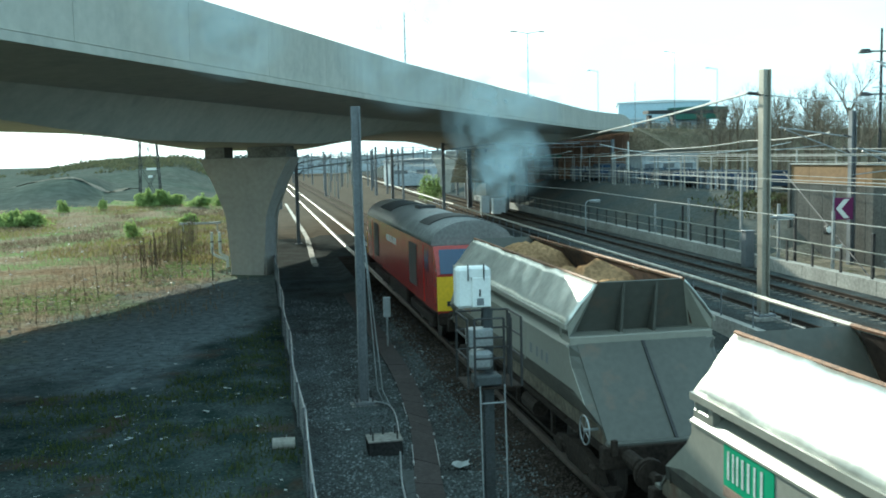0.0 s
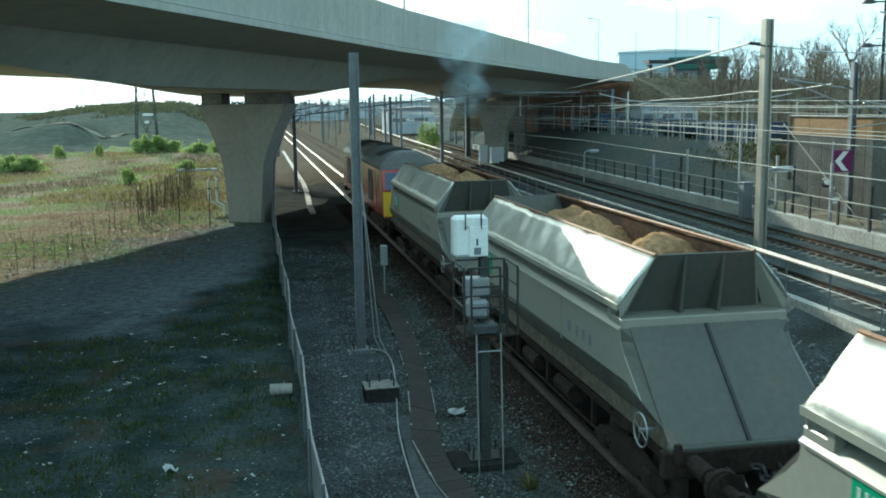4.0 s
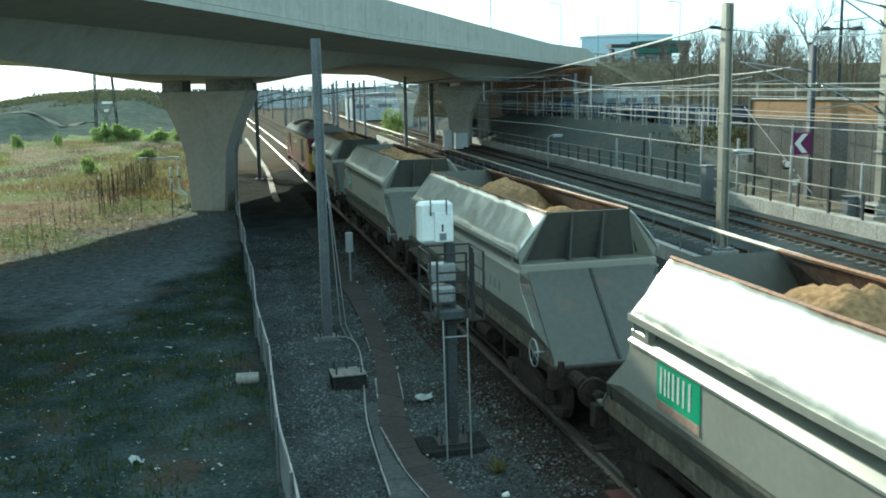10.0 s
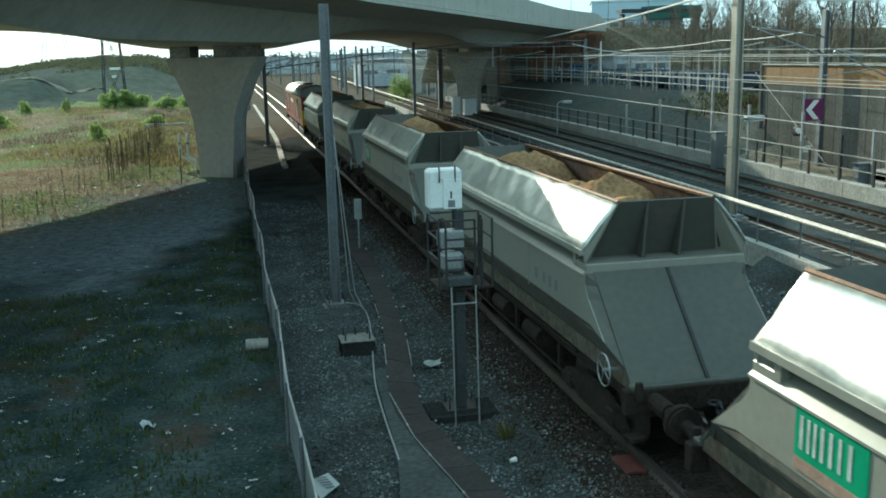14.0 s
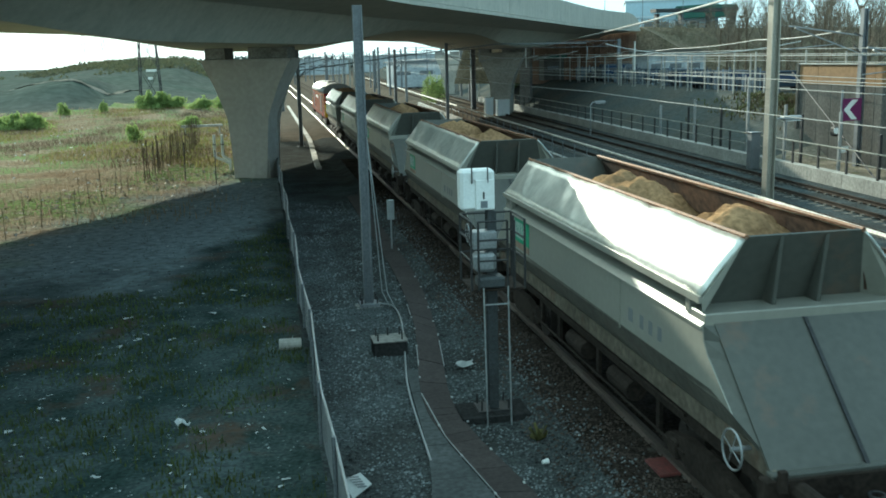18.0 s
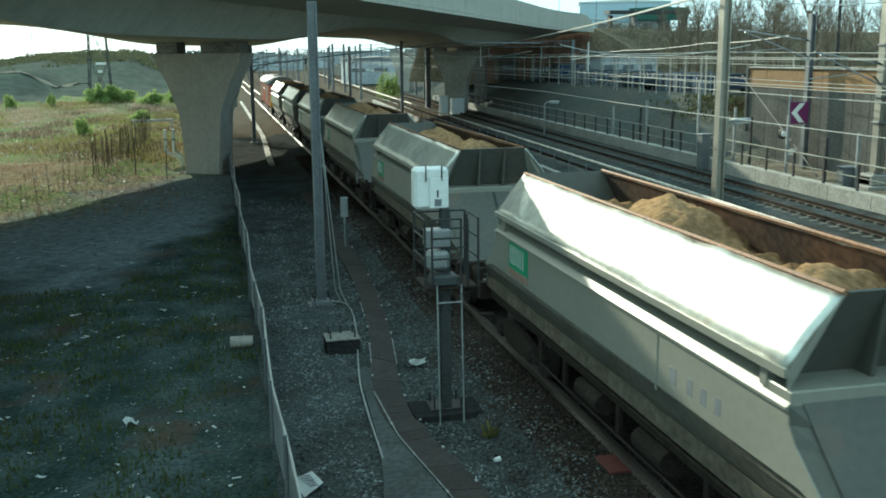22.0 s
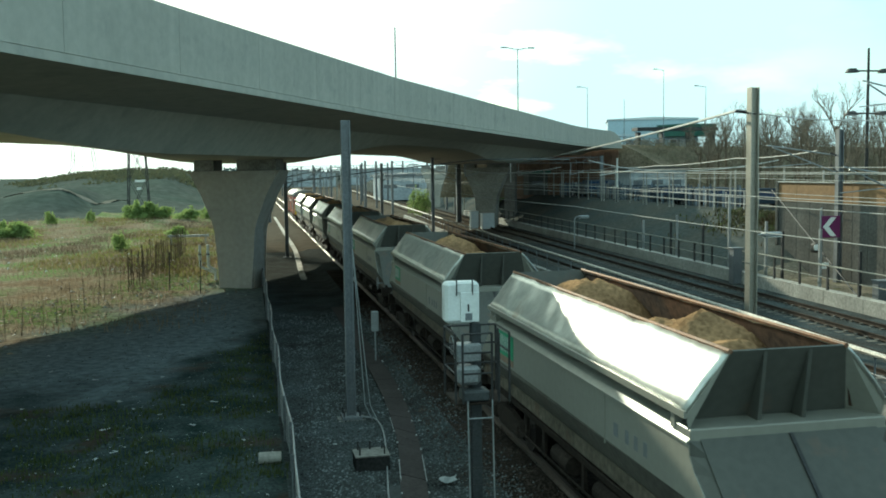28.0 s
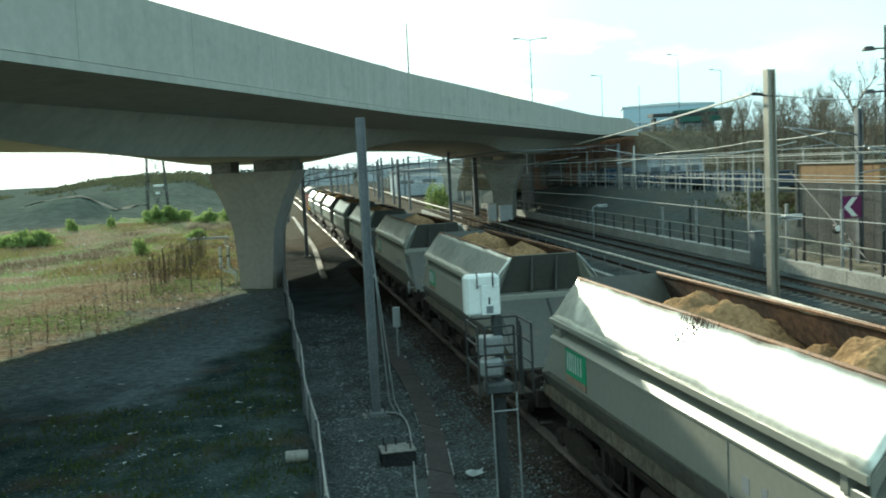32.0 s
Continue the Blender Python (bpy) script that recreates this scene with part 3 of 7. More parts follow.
fly = thing("flyover", 0, 0, 0, "long grey concrete road flyover with haunched box girders", "flyover", kind="structure")
ST = [-70 + 2 * i for i in range(73)]
W_DECK = 25.5
st = -70.0
while st < 70:
    e = st + 4.985
    bm = bmesh.new()
    loft(bm, [[fly_point(q, 0.07, 8.565), fly_point(q, 0.05, 10.3), fly_point(q, 0.42, 10.3), fly_point(q, 0.5, 8.565)] for q in (st, (st + e) / 2, e)])
    part("parapet_panel", bm, CONCRETE, fly)
    st += 5.0
bm = bmesh.new()
loft(bm, [[fly_point(s, -0.03, 8.33), fly_point(s, -0.03, 8.53), fly_point(s, 0.52, 8.53), fly_point(s, 0.55, 8.33)] for s in ST])
part("edge_beam", bm, CONCRETE, fly, "plain concrete edge beam below the parapet")
bm = bmesh.new()
loft(bm, [[fly_point(q, 0.07, 8.565), fly_point(q, 0.05, zt), fly_point(q, 0.42, zt), fly_point(q, 0.5, 8.565)] for q, zt in ((70, 10.3), (71.5, 10.15), (73.2, 9.7), (73.9, 9.3), (74.0, 8.6))])
part("parapet_end", bm, CONCRETE, fly)
bm = bmesh.new()
loft(bm, [[fly_point(s, W_DECK, 8.33), fly_point(s, W_DECK, 10.3), fly_point(s, W_DECK - 0.42, 10.3), fly_point(s, W_DECK - 0.5, 8.33)] for s in ST])
part("parapet", bm, CONCRETE, fly, "plain pale concrete parapet")
bm = bmesh.new()
loft(bm, [[fly_point(s, 0.56, 8.36), fly_point(s, 4.0, 8.05), *[girder(s, 5.2 + 15.1 * i / 9) for i in range(10)], fly_point(s, W_DECK - 4.0, 8.05), fly_point(s, W_DECK - 0.52, 8.36), fly_point(s, W_DECK - 0.52, 9.1), fly_point(s, 0.52, 9.1)] for s in ST])
part("box_girder", bm, CONCRETE, fly, "haunched concrete box girder, stained below")


def pier(x, y, rz, z_top, label, mtl=PIER):
    root = thing("flyover_pier", x, y, Z_G - 0.3, label, "bridge pier", "piers of the flyover", "structure", rz)
    h = z_top - Z_G + 0.3
    prof = [(-1.08, 0), (1.08, 0), (1.08, h * 0.52), (1.24, h * 0.6), (1.95, h * 0.8), (2.45, h * 0.93), (2.72, h), (-2.72, h), (-2.45, h * 0.93), (-1.95, h * 0.8), (-1.24, h * 0.6), (-1.08, h * 0.52)]
    bm = bmesh.new()
    extrude(bm, prof, -0.75, 0.75)
    bmesh.ops.bevel(bm, geom=[e for e in bm.edges if abs(e.verts[0].co.y - e.verts[1].co.y) < 0.01], offset=0.14, segments=2, affect="EDGES")
    part("column", bm, mtl, root, "flared concrete column")
    for xa, xb in ((-2.5, -1.25), (0.1, 2.45)):
        part("bearing", cbox(xa, xb, -0.5, 0.5, h, h + 0.6, 0.03), CONCRETE_DARK, root)
    return root


pier(-0.45, 54.2, -27, 6.08, "flared grey concrete pier beside the fence")
pier(25.6, 102, -27, 6.25, "flared concrete pier beyond the tracks, stained and darkened for shade", CONCRETE_SHADED)
pier(31.5, 161, -35, 6.25, "distant flared concrete pier, stained and darkened for shade", CONCRETE_SHADED)
sc = thing("support_column", 30.6, 110.5, -0.3, "plain dark concrete column under the flyover", "column", kind="structure", rz=-30)
part("shaft", cbox(-0.65, 0.65, -0.5, 0.5, 0, 7.1, 0.05), CONCRETE_DARK, sc)
part("head", cbox(-0.85, 0.85, -0.6, 0.6, 7.1, 7.5, 0.03), CONCRETE_DARK, sc)
ab = thing("abutment_wall", 0, 0, 0, "brown boarded abutment under the far end of the flyover", "wall", kind="structure")
for i in range(16):
    p, q = fly_point(74.5, 0.6 + i * 0.9, 0), fly_point(74.5, 1.46 + i * 0.9, 0)
    bm = bmesh.new()
    slab(bm, [(p[0], p[1], 2.3), (p[0], p[1], 8.2), (q[0], q[1], 8.2), (q[0], q[1], 2.3)], 0.12)
    part("board", bm, ABUTMENT, ab)

# the road runs on to the right along a scrubby embankment
emb_v, emb_f = [], []
EMB_CUT = ((26.0, 2.4), (24.0, 8.3), (1.5, 8.9), (0.2, 8.75), (-1.5, 8.0), (-4.0, 6.6), (-7.0, 5.2), (-10.0, 4.0), (-14.0, 2.4))
for i in range(43):
    for n, z in EMB_CUT:
        x, yy, z = fly_point(75.0 + i * 2.2, n, z)
        emb_v.append((x, yy, z + (0.35 * noise.noise((x * 0.3, yy * 0.3, 2.0)) if 2.5 < z < 8.5 else 0)))
EN = len(EMB_CUT)
for i in range(42):
    for j in range(EN - 1):
        a = i * EN + j
        emb_f.append((a, a + 1, a + EN + 1, a + EN))
for a in (0, 42 * EN):
    emb_f.append(tuple(range(a, a + EN)))
me = bpy.data.meshes.new("road_embankment")
me.from_pydata(emb_v, [], emb_f)
me.materials.append(mat("dry_brown_bank", (0.25, 0.205, 0.15), 0.95, 0, 0.35, 0.3, 4, 0.5, col2=(0.17, 0.145, 0.10), coords="World", bump_dist=0.1))
tagged(new("road_embankment", me), "brown scrubby embankment that carries the road on", "embankment", kind="structure")
er = thing("embankment_railing", 0, 0, 0, "thin grey railing along the top of the road embankment", "railing", kind="structure")
for i in range(40):
    x, yy, z = fly_point(75 + i * 2.0, 0.9, 8.8)
    part("post", cbox(x - 0.05, x + 0.05, yy - 0.05, yy + 0.05, z - 0.2, z + 1.0), GALV_DARK, er)
for dz in (0.5, 1.0):
    bm = bmesh.new()
    loft(bm, [[fly_point(75 + i * 2.0, 0.9 + d, 8.8 + dz + h) for d, h in ((-0.04, -0.04), (0.04, -0.04), (0.04, 0.04), (-0.04, 0.04))] for i in range(40)])
    part("rail", bm, GALV_DARK, er)

# ---- retaining wall, handrail and kerbs of the electric lines ----
wall = thing("retaining_wall", 0, 0, 0, "low concrete retaining wall between the lines", "wall", kind="structure")
y = 4.0
while y < 130:
    bm = bmesh.new()
    a, b = right_x(15.3, y), right_x(15.3, y + 5.97)
    slab(bm, [(a, y, -1.4), (b, y + 5.97, -1.4), (b, y + 5.97, 0.02), (a, y, 0.02)], 0.3)
    part("wall_panel", bm, KERB, wall)
    y += 6.0
hand = thing("handrail", 0, 0, 0, "white-topped tubular steel handrail on the retaining wall", "railing", kind="structure")
bm = bmesh.new()
tube(bm, (right_x(15.45, 4), 4, 1.1), (right_x(15.45, 260), 260, 1.1), 0.075)
part("top_rail", bm, WORN_RAIL, hand, "worn cream-painted top rail")
bm = bmesh.new()
tube(bm, (right_x(15.45, 4), 4, 0.58), (right_x(15.45, 120), 120, 0.58), 0.022)
part("mid_rail", bm, GALV_DARK, hand)
y = 4.0
while y < 110:
    bm = bmesh.new()
    tube(bm, (right_x(15.45, y), y, 0), (right_x(15.45, y), y, 1.1), 0.028, seg=6)
    part("post", bm, GALV_DARK, hand)
    y += 2.5

kerb = thing("kerb_wall", 0, 0, 0, "pale concrete kerb wall along the electric lines", "kerb", kind="structure")
y = 14.0
while y < 130:
    bm = bmesh.new()
    a, b = right_x(23.9, y), right_x(23.9, y + 2.97)
    slab(bm, [(a, y, -0.3), (b, y + 2.97, -0.3), (b, y + 2.97, 0.42), (a, y, 0.42)], 0.5)
    part("kerb_block", bm, KERB, kerb)
    y += 3.0
kr = thing("trackside_railing", 0, 0, 0, "grey steel railing on the pale kerb wall", "railing", kind="structure")
for z, r in ((1.5, 0.04), (0.95, 0.025)):
    bm = bmesh.new()
    tube(bm, (right_x(24.1, 14), 14, z), (right_x(24.1, 120), 120, z), r, seg=6)
    part("rail", bm, RAIL_PAINT, kr)
y = 14.0
while y < 120:
    bm = bmesh.new()
    box(bm, right_x(24.1, y) - 0.04, right_x(24.1, y) + 0.04, y - 0.05, y + 0.05, 0.3, 1.5)
    part("post", bm, DARK_STEEL, kr)
    y += 2.4


# ---- the train ----
W2, HW, WZ1, WZ2, WL = 1.35, 0.79, 2.98, 3.66, 9.70
PITCH, SPEED, S19 = 14.64, 2.95, 13.53
moving = []


def bogie(root, yc):
    b = part("bogie", cbox(-0.95, 0.95, yc - 0.16, yc + 0.16, 0.48, 0.72, 0.03), UNDERFRAME, root)
    for s in (-1, 1):
        bm = bmesh.new()
        prof = [(yc - 1.35, 0.42), (yc - 1.1, 0.62), (yc - 0.5, 0.74), (yc + 0.5, 0.74), (yc + 1.1, 0.62), (yc + 1.35, 0.42), (yc + 1.1, 0.36), (yc + 0.7, 0.42), (yc + 0.45, 0.3), (yc - 0.45, 0.3), (yc - 0.7, 0.42), (yc - 1.1, 0.36)]
        extrude(bm, prof, s * 0.98, s * 1.1, "x")
        part("side_frame", bm, UNDERFRAME, b)
        for a in (-0.9, 0.9):
            part("axlebox", cbox(s * 1.04 - 0.1, s * 1.04 + 0.1, yc + a - 0.15, yc + a + 0.15, 0.32, 0.6, 0.03), UNDERFRAME, b)
    for a in (-0.9, 0.9):
        bm = bmesh.new()
        tube(bm, (-0.95, 0, 0), (0.95, 0, 0), 0.07, seg=8)
        for s in (-1, 1):
            tube(bm, (s * 0.69, 0, 0), (s * 0.83, 0, 0), 0.45, seg=20)
            tube(bm, (s * 0.66, 0, 0), (s * 0.69, 0, 0), 0.475, seg=20)
            for k in range(6):
                c, d = math.cos(k * math.pi / 3), math.sin(k * math.pi / 3)
                tube(bm, (s * 0.83, c * 0.26, d * 0.26), (s * 0.85, c * 0.26, d * 0.26), 0.05, seg=6)
        w = part("wheelset", bm, WHEEL, b)
        w.location = (0, yc + a, 0.46)
    return b


def buffers(root, y, d):
    for s in (-1, 1):
        bm = bmesh.new()
        tube(bm, (s * 0.87, y, 1.05), (s * 0.87, y + d * 0.5, 1.05), 0.13, seg=12)
        tube(bm, (s * 0.87, y + d * 0.5, 1.05), (s * 0.87, y + d * 0.8, 1.05), 0.09, seg=12)
        tube(bm, (s * 0.87, y + d * 0.8, 1.05), (s * 0.87, y + d * 0.85, 1.05), 0.25, 0.23, seg=16)
        part("buffer", bm, UNDERFRAME, root)
    bm = bmesh.new()
    for k in range(6):
        ring(bm, (0, y + d * (0.12 + 0.15 * k), 0.98 - 0.06 * math.sin(k)), 0.09, 0.022, "x" if k % 2 else "z", 10, 5)
    part("coupling", bm, DARK_STEEL, root)


def build_wagon():
    root = thing("hopper_wagon", 0, 0, 0, "grey-green bogie hopper wagon with a shiny sloped hood", "wagon", "wagons of the train")
    for s in (-1, 1):
        # sloping hood sheet
        bm = bmesh.new()
        nseg = 72
        top, low = [], []
        rows = []
        for i in range(nseg + 1):
            y = WL * i / nseg
            row = []
            for j in range(7):
                k = j / 6
                dent = (noise.noise((y * 1.3 + 0.5 * k, k * 0.7, 3.1 * s)) * 0.05 + noise.noise((y * 2.9 - 2.2 * k, k * 0.6, 9.1 * s)) * 0.022 + noise.noise((y * 6.5 - 3.0 * k, k, 5.3 * s)) * 0.006) * math.sin(math.pi * (0.12 + 0.76 * k))
                row.append(Vector((s * (W2 + 0.02 + (HW - W2) * k + dent * 0.77), y, WZ1 - 0.02 + (WZ2 - WZ1 + 0.02) * k + dent)))
            rows.append(row)
        outer = [[bm.verts.new(p) for p in r] for r in rows]
        inner = [[bm.verts.new(p - Vector((s * 0.02, 0, 0.025))) for p in r] for r in rows]
        for i in range(nseg):
            for j in range(6):
                bm.faces.new((outer[i][j], outer[i + 1][j], outer[i + 1][j + 1], outer[i][j + 1]))
                bm.faces.new((inner[i][j], inner[i][j + 1], inner[i + 1][j + 1], inner[i + 1][j]))
        for i in range(nseg):
            bm.faces.new((outer[i][0], inner[i][0], inner[i + 1][0], outer[i + 1][0]))
            bm.faces.new((outer[i][6], outer[i + 1][6], inner[i + 1][6], inner[i][6]))
        for i in (0, nseg):
            for j in range(6):
                bm.faces.new((outer[i][j], outer[i][j + 1], inner[i][j + 1], inner[i][j]))
        h = part("hood_sheet", bm, HOOD, root, "dented shiny bare-metal hood sheet")
        for p in h.data.polygons:
            p.use_smooth = True
        bm = bmesh.new()
        box(bm, s * (W2 + 0.03) - 0.02, s * (W2 + 0.03) + 0.02, -0.02, WL + 0.02, WZ1 - 0.11, WZ1 - 0.02)
        part("hood_lip", bm, WAGON, root)
        bm = bmesh.new()
        tube(bm, (s * HW, -0.01, WZ2), (s * HW, WL + 0.01, WZ2), 0.035, seg=6)
        part("top_rail", bm, RUST_EDGE, root, "rusty top edge")
        # recessed strip between hood and side, its shade put into a darker grey
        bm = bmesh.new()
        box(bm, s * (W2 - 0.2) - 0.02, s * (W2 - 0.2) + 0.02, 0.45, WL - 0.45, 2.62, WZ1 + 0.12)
        part("recess", bm, WAGON_SHADED, root)
        for y in (0.42, WL - 0.42):
            part("post", cbox(s * (W2 - 0.06) - 0.05, s * (W2 - 0.06) + 0.05, y - 0.06, y + 0.06, 2.66, WZ1 - 0.03), WAGON, root)
        bm = bmesh.new()
        extrude(bm, [(s * (W2 - 0.22), 2.74), (s * (W2 - 0.06), 2.665), (s * (W2 + 0.03), 2.59), (s * (W2 + 0.03), 2.56), (s * (W2 - 0.22), 2.56)], -0.05, WL + 0.05)
        part("side_ledge", bm, WAGON, root, "pale ledge along the top of the side")
        # side sheet with curved ends that run out to the headstocks
        bm = bmesh.new()
        prof = [(-0.05, 2.6), (WL + 0.05, 2.6), (WL + 0.07, 2.42), (WL + 0.2, 2.25), (WL + 0.85, 1.75), (WL + 0.3, 1.87), (-0.3, 1.87), (-0.85, 1.75), (-0.2, 2.25), (-0.07, 2.42)]
        extrude(bm, prof, s * W2, s * (W2 - 0.05), "x")
        part("side_sheet", bm, WAGON, root)
        # the side leans in below the waist, then drops to a sill
        bm = bmesh.new()
        extrude(bm, [(-0.85, 1.75), (-0.3, 1.87), (WL + 0.3, 1.87), (WL + 0.85, 1.75), (WL + 1.28, 1.42), (-1.28, 1.42)], s * (W2 - 0.012), s * (W2 - 0.05), "x")
        for v in bm.verts:
            if v.co.z < 1.6:
                v.co.x -= s * 0.20
        part("waist_sheet", bm, WAGON_LOW, root, "grimy lower side sheet")
        bm = bmesh.new()
        extrude(bm, [(-1.27, 1.42), (WL + 1.27, 1.42), (WL + 1.5, 1.25), (WL + 1.5, 1.16), (-1.5, 1.16), (-1.5, 1.25)], s * (W2 - 0.2), s * (W2 - 0.25), "x")
        part("sill", bm, WAGON_DIRTY, root, "grimy brown sill")
        part("solebar", cbox(s * 1.02 - 0.05, s * 1.02 + 0.05, -1.48, WL + 1.48, 0.92, 1.2), UNDERFRAME, root)
        # handbrake wheel
        bm = bmesh.new()
        ring(bm, (s * 1.38, -0.95, 1.36), 0.24, 0.013, "x", 24, 6)
        for k in range(4):
            a = k * math.pi / 2 + 0.4
            tube(bm, (s * 1.38, -0.95, 1.36), (s * 1.38, -0.95 + 0.24 * math.cos(a), 1.36 + 0.24 * math.sin(a)), 0.007, seg=5)
        tube(bm, (s * 1.1, -0.95, 1.36), (s * 1.4, -0.95, 1.36), 0.03, seg=6)
        part("handbrake_wheel", bm, GALV, root, "pale steel handbrake wheel")
        # green name plate with pale strokes
        yp = WL - 1.35
        pl = part("name_plate", cbox(s * (W2 + 0.006) - 0.005, s * (W2 + 0.006) + 0.005, yp - 0.55, yp + 0.55, 2.06, 2.56), GREEN_PLATE, root, "green plate with pale strokes")
        xx = s * (W2 + 0.014)

        def bar(y0, y1, z0, z1):
            part("stroke", cbox(xx - 0.004, xx + 0.004, yp + min(y0, y1), yp + max(y0, y1), z0, z1), FADED_WHITE, pl)
        for a, b, c, d in ((0.46, 0.41, 2.15, 2.48), (0.34, 0.30, 2.15, 2.48), (0.24, 0.20, 2.15, 2.48), (0.13, 0.08, 2.15, 2.48), (0.0, -0.05, 2.15, 2.48), (-0.14, -0.18, 2.15, 2.48), (-0.28, -0.33, 2.15, 2.48)):
            bar(a, b, c, d)
        # reflection below the plate, drawn as a thin orange strip
        part("lower_panel", cbox(s * (W2 + 0.008) - 0.008, s * (W2 + 0.008) + 0.006, yp - 0.55, yp + 0.55, 1.93, 2.055), SALMON, root, "orange reflection painted as a strip below the plate")
        part("weld_seam", cbox(s * W2 - 0.01, s * W2 + 0.012, 2.72, 2.75, 1.8, 2.59), WAGON, root)
        for y, w in ((2.3, 0.17), (1.88, 0.13), (1.56, 0.13), (1.24, 0.13)):
            part("letter_bar", cbox(xx - s * 0.014 - 0.003, xx - s * 0.014 + 0.003 + 0.001, y - w / 2, y + w / 2, 2.02, 2.22), GREY_BLUE, root, "faded blue-grey bar of lettering")
    for e in (0, 1):
        def Y(v):
            return v if e == 0 else WL - v
        # recessed end panel with ribs, in the shade-darkened grey, closed by a plate at each side
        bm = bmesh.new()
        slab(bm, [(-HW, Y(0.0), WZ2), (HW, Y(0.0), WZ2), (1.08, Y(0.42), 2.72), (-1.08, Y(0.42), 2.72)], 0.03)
        ep = part("end_panel", bm, WAGON_SHADED, root)
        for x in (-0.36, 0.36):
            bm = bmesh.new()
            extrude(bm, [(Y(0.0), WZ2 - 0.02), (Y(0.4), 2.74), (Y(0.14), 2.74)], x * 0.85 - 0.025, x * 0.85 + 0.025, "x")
            part("rib", bm, WAGON_SHADED, ep)
        for sg in (-1, 1):
            bm = bmesh.new()
            slab(bm, [(sg * HW, Y(0.0), WZ2), (sg * (W2 + 0.01), Y(0.0), WZ1 - 0.06), (sg * (W2 - 0.02), Y(0.02), 2.72), (sg * 1.08, Y(0.42), 2.72)], 0.02)
            part("end_cheek", bm, WAGON, root)
            # cheek between side and slope sheet
            bm = bmesh.new()
            rows = []
            for xo, yo, zo in ((W2 - 0.01, -0.06, 2.6), (W2 - 0.01, -0.08, 2.42), (W2 - 0.01, -0.21, 2.24), (W2 - 0.01, -0.86, 1.74), (W2 - 0.2, -1.28, 1.42), (W2 - 0.21, -1.5, 1.24)):
                k = (2.6 - zo) / 1.36
                yi = -0.02 - 1.44 * k
                rows.append([(sg * xo, Y(yo), zo), (sg * 1.14, Y(yi - 0.03), 2.6 - 1.38 * k), (sg * 1.14, Y(yi + 0.10), 2.6 - 1.38 * k - 0.04), (sg * (xo - 0.03), Y(yo + 0.06), zo - 0.04)])
            loft(bm, rows)
            part("slope_cheek", bm, WAGON_SHADED, root)
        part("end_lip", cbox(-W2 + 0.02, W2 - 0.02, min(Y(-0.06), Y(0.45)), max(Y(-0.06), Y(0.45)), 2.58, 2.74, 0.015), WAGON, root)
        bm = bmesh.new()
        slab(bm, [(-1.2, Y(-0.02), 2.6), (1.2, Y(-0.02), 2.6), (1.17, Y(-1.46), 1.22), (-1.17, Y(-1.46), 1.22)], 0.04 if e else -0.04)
        sh = part("slope_sheet", bm, WAGON_SHADED, root, "sloped end sheet with a central rib and rust at the foot")
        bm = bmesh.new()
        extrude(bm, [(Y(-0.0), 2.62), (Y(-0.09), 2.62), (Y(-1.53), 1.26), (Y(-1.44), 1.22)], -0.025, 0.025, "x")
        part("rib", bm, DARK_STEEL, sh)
        part("foot_flange", cbox(-1.2, 1.2, min(Y(-1.56), Y(-1.4)), max(Y(-1.56), Y(-1.4)), 1.2, 1.28, 0.015), WAGON_SHADED, root)
        part("headstock", cbox(-1.3, 1.3, min(Y(-1.58), Y(-1.4)), max(Y(-1.58), Y(-1.4)), 0.86, 1.23, 0.02), UNDERFRAME, root)
        buffers(root, Y(-1.58), -1 if e == 0 else 1)
        dr = -1 if e == 0 else 1
        for x in (-0.38, 0.38):
            bm = bmesh.new()
            tube(bm, (x, Y(-1.58), 0.95), (x, Y(-1.58) + dr * 0.16, 0.92), 0.028, seg=7)
            tube(bm, (x, Y(-1.58) + dr * 0.16, 0.93), (x * 0.8, Y(-1.58) + dr * 0.3, 0.6), 0.026, seg=7)
            part("brake_hose", bm, BLACK, root)
        for x in (-1.12, 1.12):
            part("corner_step", cbox(x - 0.14, x + 0.14, min(Y(-1.62), Y(-1.4)), max(Y(-1.62), Y(-1.4)), 0.5, 0.53), UNDERFRAME, root)
            part("lamp_bracket", cbox(x - 0.05, x + 0.05, min(Y(-1.66), Y(-1.58)), max(Y(-1.66), Y(-1.58)), 1.1, 1.36, 0.01), UNDERFRAME, root)
        bm = bmesh.new()
        slab(bm, [(-W2 + 0.2, Y(0.55), 2.6), (W2 - 0.2, Y(0.55), 2.6), (0.8, Y(2.4), 1.3), (-0.8, Y(2.4), 1.3)], 0.03)
        part("inner_slope", bm, WAGON_IN, root)
        bogie(root, Y(0.35))
    for s in (-1, 1):
        bm = bmesh.new()
        slab(bm, [(s * (W2 - 0.1), 0.5, 2.58), (s * (W2 - 0.1), WL - 0.5, 2.58), (s * 0.8, WL - 1.5, 1.3), (s * 0.8, 1.5, 1.3)], 0.02)
        part("hopper_side", bm, WAGON_IN, root)
        bm = bmesh.new()
        slab(bm, [(s * (HW + 0.02), 0.15, WZ2 - 0.05), (s * (HW + 0.02), WL - 0.15, WZ2 - 0.05), (s * (W2 - 0.25), WL - 0.3, 2.8), (s * (W2 - 0.25), 0.3, 2.8)], 0.015)
        part("hood_lining", bm, WAGON_IN, root, "rust-brown inside of the hood")
